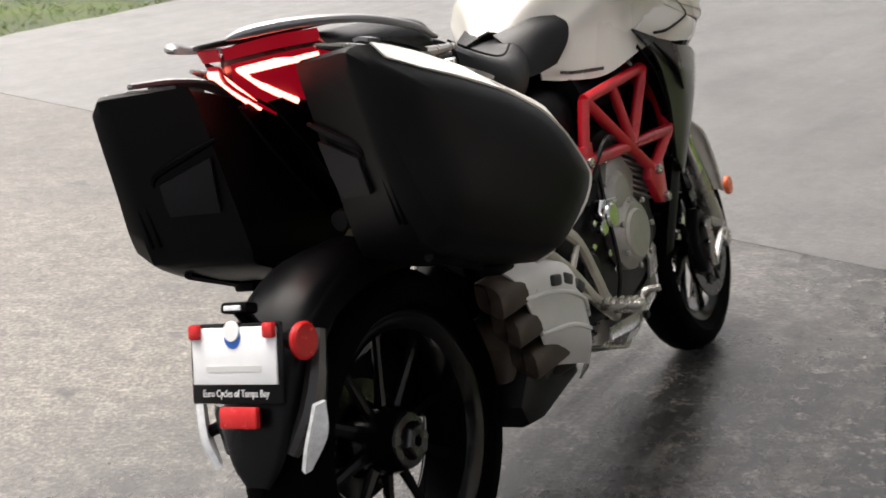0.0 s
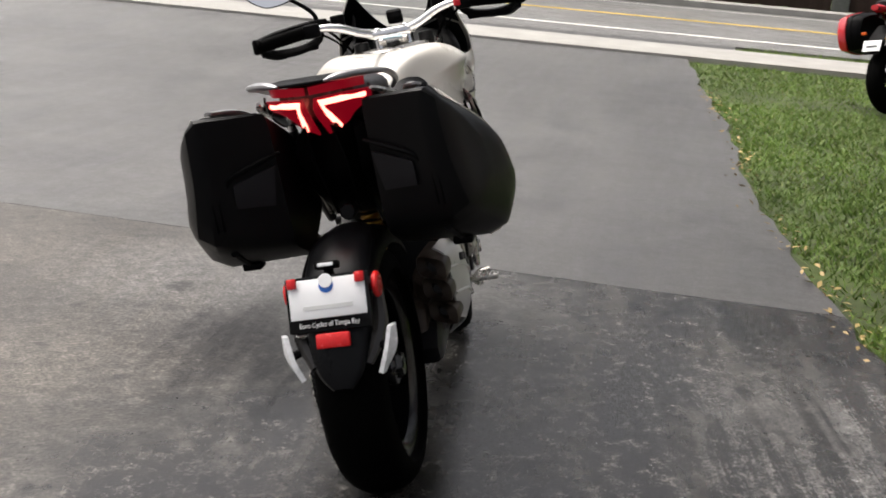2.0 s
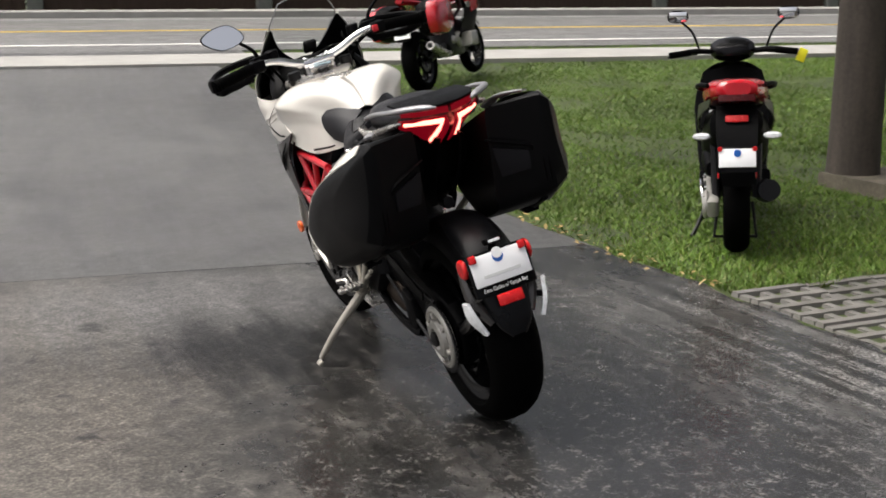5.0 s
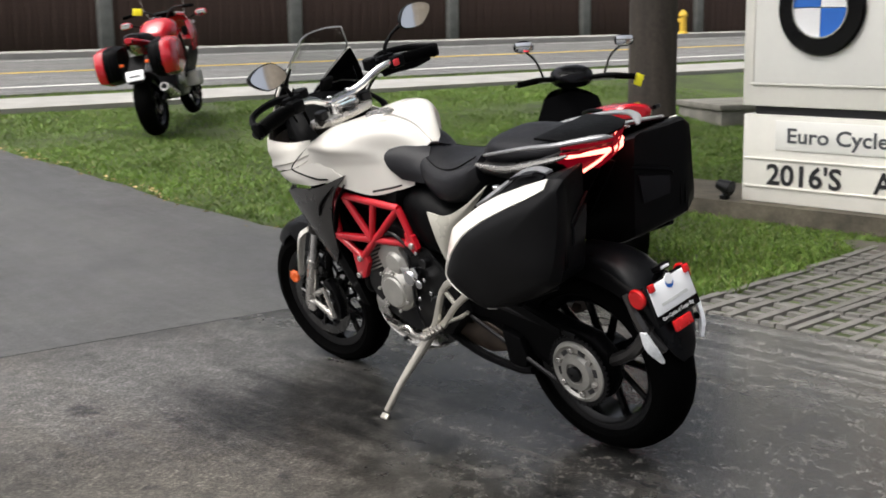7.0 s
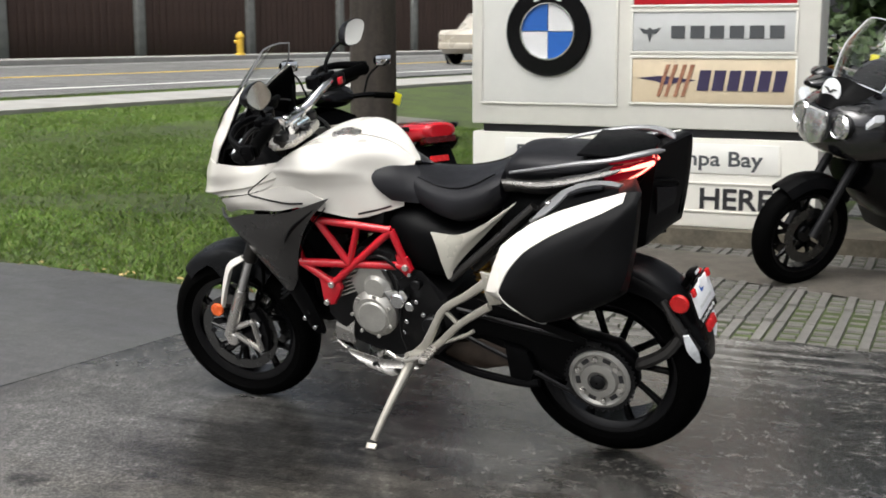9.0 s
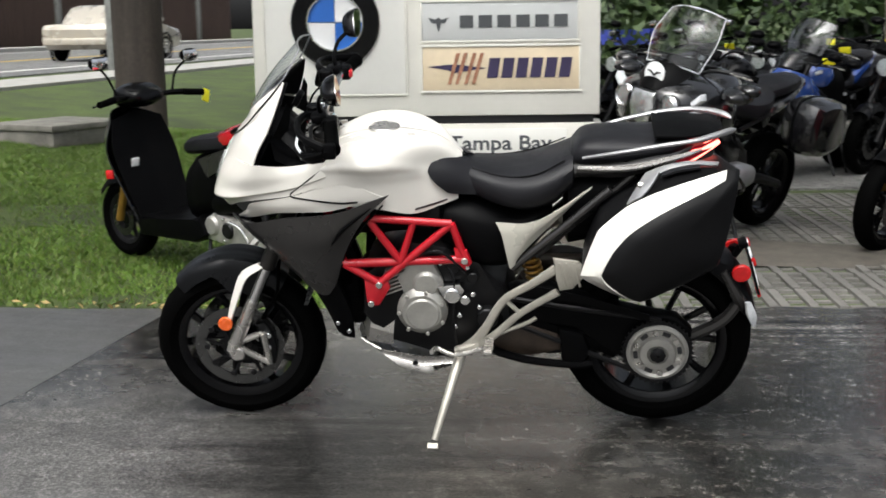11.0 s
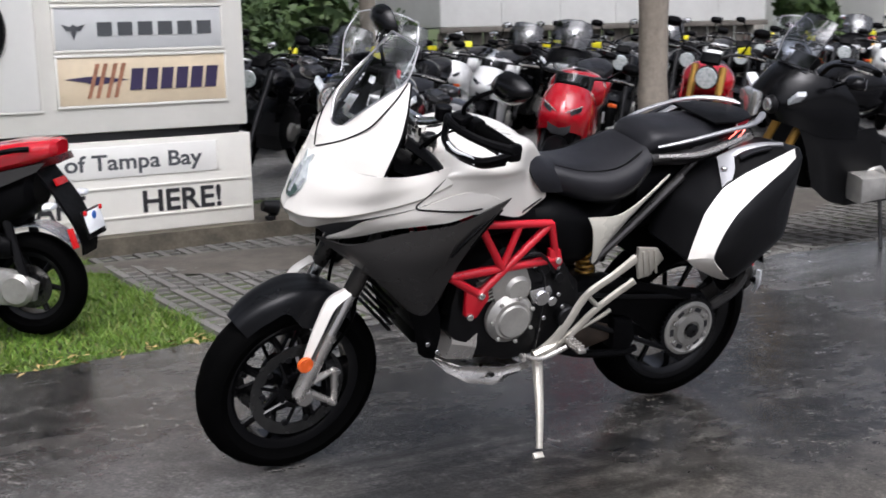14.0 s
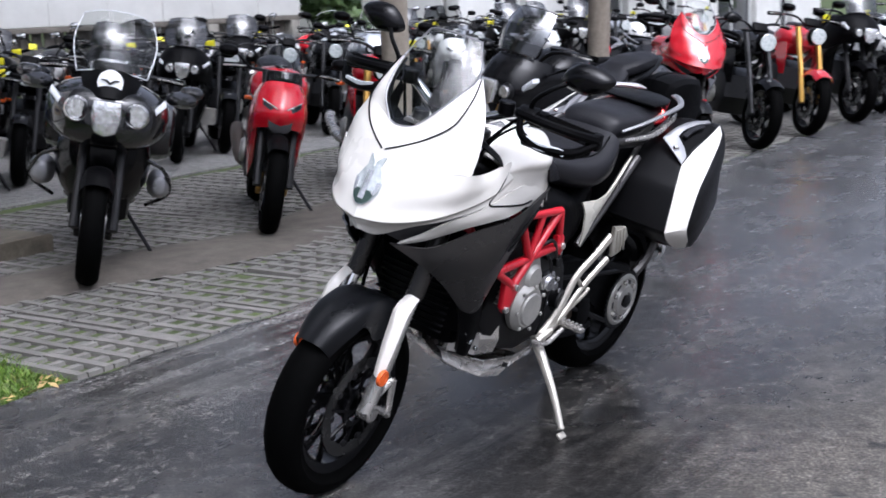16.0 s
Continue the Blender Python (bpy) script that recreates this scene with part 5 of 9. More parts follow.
        for k in ("h", "c", "e"):
            part("frame_bolt", disc(bm_new(), P[k] + V((0, 0.014 * s, 0)), 0.011, 0.014, 10), SILVER, fr)
    return t


bike = sport_tourer()


def bike_engine(t):
    bm = bm_new()
    prism(bm, [(0.96, 0.60), (0.80, 0.72), (0.68, 0.70), (0.60, 0.62), (0.50, 0.56), (0.47, 0.42), (0.56, 0.33), (0.74, 0.31), (0.90, 0.36), (0.97, 0.45)], -0.15, 0.15, 0.03)
    eng = part("engine", bm, DARKM, t, "dark engine block")
    # cylinder bank, covers and bolts
    for s in (1, -1):
        bm = bm_new()
        disc(bm, (0.765, 0.165 * s, 0.484), 0.082, 0.055, 32, "y", 0.35)
        disc(bm, (0.762, 0.192 * s, 0.480), 0.055, 0.012, 28, "y", 0.4)
        disc(bm, (0.748, 0.158 * s, 0.578), 0.052, 0.05, 24, "y", 0.35)
        prism(bm, [(0.845, 0.60), (0.79, 0.66), (0.72, 0.645), (0.70, 0.60), (0.715, 0.545), (0.82, 0.53)], 0.14 * s, 0.172 * s, 0.012)
        for j in range(7):
            a = 2 * math.pi * j / 7
            disc(bm, (0.765 + 0.074 * math.cos(a), 0.194 * s, 0.484 + 0.074 * math.sin(a)), 0.0065, 0.008, 8)
        part("engine_cover", bm, ENGINE, eng, "grey cast engine cover")
        for k in range(7):
            part("cylinder_fin", box(bm_new(), (0.865 - 0.006 * k, 0.145 * s, 0.545 + 0.016 * k), (0.11, 0.05, 0.005), 0.0, (0, 22, 0)), ENGINE, eng)
        bm = bm_new()
        disc(bm, (0.665, 0.172 * s, 0.545), 0.026, 0.045, 18)
        prism(bm, [(0.715, 0.575), (0.64, 0.585), (0.625, 0.56), (0.645, 0.53), (0.69, 0.525)], 0.16 * s, 0.186 * s, 0.006)
        disc(bm, (0.625, 0.175 * s, 0.528), 0.016, 0.03, 14)
        part("clutch_slave", bm, CHROME, eng, "polished clutch slave and pump housing")
        bm = bm_new()
        disc(bm, (0.66, 0.15 * s, 0.64), 0.024, 0.05, 14)
        disc(bm, (0.60, 0.155 * s, 0.60), 0.018, 0.04, 14)
        tube(bm, [(0.70, 0.16 * s, 0.66), (0.66, 0.18 * s, 0.60), (0.665, 0.185 * s, 0.44), (0.66, 0.17 * s, 0.36)], 0.005, 6, 14)
        tube(bm, [(0.80, 0.17 * s, 0.67), (0.70, 0.19 * s, 0.70), (0.62, 0.17 * s, 0.62)], 0.006, 6, 12)
        disc(bm, (0.555, 0.16 * s, 0.46), 0.035, 0.05, 18)
        part("engine_plumbing", bm, DARKM, eng)
        for x, z in ((0.70, 0.655), (0.655, 0.665), (0.615, 0.64), (0.60, 0.545), (0.645, 0.47), (0.66, 0.43), (0.58, 0.50)):
            part("bolt", disc(bm_new(), (x, 0.176 * s, z), 0.008, 0.012, 8), CHROME, eng)
        # belly: exhaust collector guard and silver pan
        bm = bm_new()
        sheet(bm, net([[(0.975, 0.06 * s, 0.435), (0.935, 0.130 * s, 0.458), (0.862, 0.150 * s, 0.436)], [(0.985, 0.06 * s, 0.39), (0.945, 0.142 * s, 0.405), (0.866, 0.160 * s, 0.392)], [(1.000, 0.06 * s, 0.352), (0.955, 0.135 * s, 0.352), (0.872, 0.150 * s, 0.346)]], 3, 3), 0.006, False)
        part("header_guard", bm, SILVER, eng, "bright exhaust header guard", 0.12)
        top = [(1.003, 0.03 * s, 0.352), (0.985, 0.115 * s, 0.348), (0.914, 0.148 * s, 0.324), (0.770, 0.160 * s, 0.304), (0.631, 0.155 * s, 0.310)]
        mid = [(0.985, 0.03 * s, 0.335), (0.965, 0.105 * s, 0.325), (0.90, 0.140 * s, 0.296), (0.772, 0.152 * s, 0.268), (0.640, 0.148 * s, 0.280)]
        low = [(0.94, 0.015 * s, 0.285), (0.91, 0.070 * s, 0.262), (0.855, 0.112 * s, 0.238), (0.765, 0.120 * s, 0.220), (0.650, 0.115 * s, 0.262)]
        bot = [(0.93, 0.0, 0.275), (0.90, 0.0, 0.25), (0.85, 0.0, 0.222), (0.765, 0.0, 0.208), (0.66, 0.0, 0.255)]
        bm = bm_new()
        for a, b in ((top, mid), (mid, low), (low, bot)):
            sheet(bm, [[V(p) for p in a], [V(p) for p in b]], 0.004, False)
        pan = part("belly_pan", bm, SILVER, eng, "silver belly pan", 0.12)
        part("pan_bolt", disc(bm_new(), (0.80, 0.160 * s, 0.285), 0.009, 0.012, 8), DARKM, pan)
    bm = bm_new()
    for k, y in enumerate((-0.07, 0.0, 0.07)):
        tube(bm, [(0.90, y, 0.60), (0.975, y, 0.55), (0.985, y * 0.9, 0.45), (0.92, y * 0.8, 0.36), (0.78, y * 0.6, 0.31)], 0.022, 10, 18)
    tube(bm, [(0.79, 0, 0.31), (0.55, -0.03, 0.30), (0.38, -0.10, 0.33)], [0.045, 0.055, 0.05], 12, 10)
    part("exhaust_header", bm, EXHM, eng, "heat-stained exhaust headers")
    # swingarm on the left of the wheel, chain, shock
    bm = bm_new()
    prism(bm, [(0.56, 0.50), (0.47, 0.545), (0.36, 0.545), (0.24, 0.500), (0.08, 0.455), (-0.05, 0.435), (-0.10, 0.385), (-0.105, 0.30), (-0.07, 0.235), (0.01, 0.215), (0.09, 0.25), (0.16, 0.325), (0.27, 0.405), (0.40, 0.43), (0.50, 0.40), (0.56, 0.40)], 0.055, 0.108, 0.012)
    prism(bm, [(0.50, 0.40), (0.40, 0.375), (0.27, 0.335), (0.15, 0.275), (0.13, 0.300), (0.25, 0.365), (0.38, 0.41), (0.48, 0.44)], 0.065, 0.10, 0.006)
    disc(bm, (0.01, 0.095, 0.322), 0.088, 0.04, 28)
    disc(bm, (0.54, 0.0, 0.44), 0.04, 0.30, 18)
    part("swingarm", bm, BLACKP, t, "black single-sided swingarm")
    bm = bm_new()
    for dz in (1, -1):
        tube(bm, [(0.0, 0.128, 0.322 + 0.112 * dz), (0.28, 0.122, 0.40 + 0.07 * dz), (0.53, 0.115, 0.47 + 0.038 * dz)], 0.006, 6, flat=1.5)
    part("chain", bm, DARKM, t, "drive chain")
    bm = sheet(bm_new(), net([[(0.40, 0.145, 0.560), (0.22, 0.150, 0.520), (0.04, 0.148, 0.462)], [(0.40, 0.15, 0.535), (0.22, 0.155, 0.495), (0.04, 0.152, 0.440)]], 10, 4), 0.006, False)
    part("chain_guard", bm, BLACKP, t)
    bm = bm_new()
    tube(bm, [(0.40 + 0.0055 * k / 12 + 0.028 * math.cos(k * math.pi / 6), 0.03 + 0.028 * math.sin(k * math.pi / 6), 0.52 + 0.02 * k / 12) for k in range(109)], 0.006, 6)
    part("shock_spring", bm, SPRING, t, "gold rear shock spring")
    bm = bm_new()
    prism(bm, [(0.60, 0.355), (0.42, 0.40), (0.33, 0.37), (0.30, 0.31), (0.42, 0.28), (0.58, 0.30)], -0.10, 0.11, 0.02)
    part("exhaust_box", bm, EXHM, t, "brown heat-stained exhaust chamber")
    bm = bm_new()
    tube(bm, [(0.60, 0.12, 0.335), (0.45, 0.125, 0.285), (0.28, 0.125, 0.265), (0.22, 0.12, 0.27)], 0.014, 8, 12)
    prism(bm, [(0.33, 0.40), (0.25, 0.38), (0.225, 0.31), (0.255, 0.26), (0.32, 0.28)], 0.06, 0.13, 0.012)
    part("linkage", bm, BLACKP, t)
    # rider and passenger pegs
    for s in (1, -1):
        y = 0.185 * s
        bm = bm_new()
        tube(bm, [(0.637, y * 0.92, 0.340), (0.590, y * 0.96, 0.385), (0.553, y, 0.445), (0.498, y * 1.02, 0.534), (0.411, y * 1.05, 0.592), (0.335, y * 1.08, 0.648)], [0.014, 0.013, 0.011, 0.010, 0.010, 0.012], 8, 20, flat=1.35)
        tube(bm, [(0.600, y * 0.96, 0.360), (0.532, y, 0.405), (0.449, y * 1.03, 0.486), (0.330, y * 1.08, 0.568)], [0.012, 0.010, 0.009, 0.010], 8, 14, flat=1.35)
        tube(bm, [(0.498, y * 1.02, 0.534), (0.449, y * 1.03, 0.486)], 0.008, 8)
        tube(bm, [(0.532, y, 0.405), (0.43, y * 1.02, 0.45), (0.40, y * 1.02, 0.47)], 0.007, 8, 6)
        hg = part("peg_hanger", bm, HANGM, t, "cast silver footpeg hanger")
        bm = bm_new()
        prism(bm, [(0.345, 0.690), (0.265, 0.678), (0.235, 0.640), (0.285, 0.585), (0.325, 0.578), (0.335, 0.62)], y * 1.12 - 0.006, y * 1.12 + 0.008, 0.004)
        for k in range(3):
            box(bm, (0.315 - 0.022 * k, y * 1.12 + 0.010 * s, 0.635), (0.008, 0.006, 0.085), 0.002, (0, 14, 0))
        part("heel_plate", bm, HANGM, hg, "slotted silver heel plate")
        bm = bm_new()
        box(bm, (0.55, 0.235 * s, 0.385), (0.03, 0.09, 0.016), 0.004)
        for k in range(5):
            box(bm, (0.55, (0.20 + 0.016 * k) * s, 0.396), (0.026, 0.006, 0.008), 0.0)
        part("rider_peg", bm, SILVER, hg)
        bm = bm_new()
        tube(bm, [(0.565, 0.21 * s, 0.37), (0.66, 0.215 * s, 0.345), (0.72, 0.20 * s, 0.36), (0.735, 0.235 * s, 0.365)], 0.008, 8, 12)
        part("foot_lever", bm, SILVER, hg)
    # side stand
    bm = bm_new()
    tube(bm, [(0.640, 0.16, 0.345), (0.650, 0.185, 0.315), (0.690, 0.290, 0.208), (0.722, 0.362, 0.116)], [0.020, 0.018, 0.013, 0.011], 10, 12)
    box(bm, (0.728, 0.370, 0.098), (0.036, 0.022, 0.012), 0.004, (-35, 0, 0))
    tube(bm, [(0.57, 0.17, 0.385), (0.60, 0.18, 0.36), (0.66, 0.175, 0.335)], [0.012, 0.018, 0.018], 8)
    part("side_stand", bm, HANGM, t, "silver side stand, folded out")
    # stacked exhausts on the right
    part("collector", tube(bm_new(), [(0.50, -0.06, 0.31), (0.44, -0.12, 0.36), (0.40, -0.13, 0.45)], [0.06, 0.075, 0.07], 12, 8), EXHM, t)
    part("exhaust_chamber", prism(bm_new(), [(0.52, 0.34), (0.33, 0.33), (0.28, 0.27), (0.30, 0.222), (0.36, 0.215), (0.53, 0.25)], -0.125, -0.02, 0.02), DARKM, t, "dark exhaust chamber")
    for x, z in ((0.178, 0.508), (0.214, 0.440), (0.252, 0.366)):
        rings = []
        for dx, w, h in ((0.20, 0.040, 0.027), (0.05, 0.043, 0.030), (0.006, 0.043, 0.030), (0.0, 0.041, 0.028), (0.001, 0.016, 0.014), (0.035, 0.013, 0.012)):
            ring = []
            for q in range(20):
                a = 2 * math.pi * q / 20
                u, v = (math.copysign(abs(f) ** 0.55, f) for f in (math.cos(a), math.sin(a)))
                ring.append(V((x + dx + 0.022 * (1 - u), -0.152 - u * w, z + v * h - 0.006 * u)))
            rings.append(ring)
        sil = part("silencer", loft(bm_new(), rings), EXHM, t, "brown heat-stained exhaust outlet", 0.5)
        part("outlet", disc(bm_new(), (x + 0.045, -0.152, z), 0.0135, 0.006, 14, "x"), INKB, sil)
    g = net([[(0.236, -0.158, 0.556), (0.33, -0.176, 0.566), (0.41, -0.180, 0.535), (0.465, -0.165, 0.47)],
             [(0.246, -0.186, 0.528), (0.335, -0.206, 0.530), (0.42, -0.208, 0.495), (0.480, -0.185, 0.43)],
             [(0.272, -0.190, 0.465), (0.35, -0.214, 0.462), (0.43, -0.214, 0.425), (0.495, -0.180, 0.37)],
             [(0.300, -0.188, 0.395), (0.375, -0.208, 0.385), (0.45, -0.205, 0.350), (0.515, -0.160, 0.30)],
             [(0.335, -0.165, 0.335), (0.40, -0.182, 0.315), (0.47, -0.178, 0.288), (0.530, -0.120, 0.235)]], 16, 20)
    cover = part("silencer_cover", sheet(bm_new(), g, 0.005, False), SATIN, t, "silver heat shield over the exhausts")
    for x, z, a in ((0.345, 0.500, 12), (0.388, 0.490, 25), (0.428, 0.464, 40)):
        part("shield_slot", box(bm_new(), (x, -0.213, z), (0.032, 0.012, 0.022), 0.005, (0, a, 0)), INKB, cover)
    for line in ([(0.262, -0.190, 0.490), (0.34, -0.214, 0.480), (0.43, -0.216, 0.440), (0.49, -0.188, 0.385)], [(0.292, -0.193, 0.412), (0.37, -0.215, 0.404), (0.445, -0.212, 0.372)]):
        part("shield_rib", tube(bm_new(), line, 0.0045, 6, 14), SATIN, cover)


def soften(pts, count, k):
    """A closed outline drawn fine, with corners rounded by k."""
    m, out = len(pts), []
    for i in range(count):
        u = i / count * m
        j = int(u)
        a, b, c, d = (V((pts[q % m][0], 0, pts[q % m][1])) for q in (j - 1, j, j + 1, j + 2))
        out.append(cr(a, b, c, d, u - j) * k + b.lerp(c, u - j) * (1 - k))
    return out


def pannier(t, s):
    """A hard side case: black shell with a flat outer face, broad white facet over its top and front edge, handle on top."""
    shoulder = [(-0.199, 0.262, 1.000), (-0.157, 0.280, 1.004), (-0.070, 0.288, 0.978), (0.040, 0.290, 0.938), (0.121, 0.296, 0.900), (0.208, 0.332, 0.838), (0.260, 0.352, 0.700), (0.195, 0.340, 0.652), (0.087, 0.330, 0.602), (-0.035, 0.305, 0.640), (-0.148, 0.285, 0.702), (-0.180, 0.266, 0.850)]
    face = [(-0.192, 0.292, 0.976), (-0.150, 0.304, 0.970), (-0.050, 0.334, 0.932), (0.045, 0.362, 0.888), (0.118, 0.380, 0.842), (0.163, 0.392, 0.790), (0.197, 0.402, 0.722), (0.168, 0.400, 0.680), (0.085, 0.382, 0.626), (-0.025, 0.358, 0.668), (-0.142, 0.328, 0.728), (-0.176, 0.302, 0.850)]
    k, per = len(shoulder), 5

    def fine(pts, round_=0.22):
        out = []
        for i in range(k * per):
            u = i / per
            j = int(u)
            a, b, c_, d = (V(pts[q % k]) for q in (j - 1, j, j + 1, j + 2))
            p = cr(a, b, c_, d, u - j) * round_ + b.lerp(c_, u - j) * (1 - round_)
            out.append(V((p.x, p.y * s, p.z)))
        return out

    A, B = fine(shoulder, 0.35), fine(face, 0.6)
    c = sum(A, V()) / len(A)
    mid = sum(B, V()) / len(B)

    def shrunk(ring, f, y=None, about=None):
        o = about or c
        out = [V((o.x + (q.x - o.x) * f, q.y if y is None else y * s, o.z + (q.z - o.z) * f)) for q in ring]
        return [V((max(q.x, -0.197 + 0.17 * (1 - q.z) + (0.27 - abs(q.y)) * 0.4), q.y, q.z)) for q in out]

    edge = [a.lerp(b, 0.05) for a, b in zip(A, B)]
    rings = [shrunk(A, 0.80, 0.112), shrunk(A, 0.93, 0.116), shrunk(A, 0.965, 0.135), [a.lerp(q, 0.12) for a, q in zip(A, shrunk(A, 0.965, 0.135))], edge, [a.lerp(b, 0.95) for a, b in zip(A, B)]]
    for f, g in ((0.03, 0.002), (0.16, 0.014), (0.34, 0.024), (0.70, 0.030)):
        rings.append([V((q.x, (abs(q.y) + g) * s, q.z)) for q in (b.lerp(mid, f) for b in B)])
    shell = part("side_case", loft(bm_new(), rings), CASEP, t, "matte black hard side case", 0.5)
    # white facet from the top rear round the front to the low tip
    rows = []
    for j in range(7):
        row = []
        for i in range(per, 8 * per + 1):
            u = i / per
            w = min(1.0, 0.78 + 0.4 * (u - 1)) if u < 2 else (1.0 if u < 7.2 else 1.0 - 0.5 * (u - 7.2))
            q = A[i].lerp(B[i], 0.02 + 0.94 * w * j / 6)
            row.append(q + (q - V((c.x, 0.2 * s, c.z))).normalized() * 0.0035)
        rows.append(row)
    part("case_trim", sheet(bm_new(), rows, 0.005, False), PEARL, shell, "pearl white trim of the side case")
    # rear face: two grooves, a raised panel under a slanted lip
    def rear(y, z, off=0.0):
        return V((-0.200 + 0.17 * (1 - z) + (0.27 - y) * 0.4 - off, y * s, z))

    for y in (0.262, 0.248):
        part("case_groove", tube(bm_new(), [rear(y - 0.004, 0.945), rear(y + 0.004, 0.84), rear(y + 0.008, 0.735)], 0.0035, 6, 8), BLACKP, shell)
    bm = sheet(bm_new(), net([[rear(0.214, 0.842, 0.002), rear(0.165, 0.858, 0.002), rear(0.118, 0.872, 0.002)], [rear(0.216, 0.812, 0.004), rear(0.168, 0.815, 0.004), rear(0.126, 0.82, 0.004)], [rear(0.216, 0.786, 0.002), rear(0.170, 0.782, 0.002), rear(0.134, 0.778, 0.002)]], 7, 7), 0.006, False)
    part("case_panel", bm, SEATM, shell, "smooth raised panel on the case's rear")
    part("case_lip", tube(bm_new(), [rear(0.228, 0.836), rear(0.216, 0.858, 0.004), rear(0.160, 0.880, 0.005), rear(0.100, 0.900, 0.002)], [0.003, 0.006, 0.007, 0.004], 6, 12), BLACKP, shell)
    # handle in a recess, framed by a silver plate that runs to a tip in front
    def strap(pts, names, mat, parent, label, up=0.0):
        grid = [[V((x, y * s, z + up)) for x, y, z in row] for row in pts]
        return part(names, sheet(bm_new(), net(grid, 12, 5), 0.006, False), mat, parent, label)

    hp = strap([[(0.128, 0.300, 0.908), (0.098, 0.240, 0.937), (0.068, 0.184, 0.962)], [(0.108, 0.296, 0.918), (0.070, 0.246, 0.950), (0.040, 0.205, 0.976)], [(0.086, 0.293, 0.926), (0.056, 0.262, 0.948), (0.030, 0.218, 0.976)]], "handle_plate", RAILM, shell, "silver plate round the case handle")
    strap([[(0.068, 0.184, 0.962), (0.000, 0.190, 0.991), (-0.075, 0.206, 1.008), (-0.140, 0.236, 1.014)], [(0.040, 0.205, 0.976), (-0.005, 0.205, 0.997), (-0.075, 0.220, 1.012), (-0.138, 0.246, 1.016)], [(0.028, 0.222, 0.974), (-0.010, 0.222, 0.990), (-0.072, 0.236, 1.006), (-0.132, 0.258, 1.012)]], "plate_arm", RAILM, hp, "")
    strap([[(0.028, 0.222, 0.966), (-0.010, 0.222, 0.980), (-0.072, 0.236, 0.996), (-0.130, 0.258, 1.004)], [(0.055, 0.258, 0.940), (0.000, 0.252, 0.966), (-0.070, 0.260, 0.986), (-0.130, 0.268, 1.003)], [(0.086, 0.290, 0.918), (0.020, 0.284, 0.942), (-0.068, 0.284, 0.976), (-0.132, 0.278, 1.000)]], "handle_recess", BLACKP, hp, "dark recess under the handle")
    strap([[(0.022, 0.232, 0.976), (-0.030, 0.234, 0.992), (-0.085, 0.246, 1.004)], [(0.026, 0.252, 0.972), (-0.024, 0.252, 0.989), (-0.082, 0.262, 1.002)]], "handle", SEATM, hp, "black carrying handle", 0.004)
    part("lock", disc(bm_new(), (0.086, 0.248 * s, 0.946), 0.011, 0.010, 14, "z"), CHROME, hp)
    bm = bm_new()
    box(bm, (0.06, 0.27 * s, 0.606), (0.05, 0.05, 0.02), 0.006)
    tube(bm, [(0.02, 0.27 * s, 0.622), (-0.10, 0.26 * s, 0.672)], 0.010, 6)
    part("case_foot", bm, BLACKP, shell)


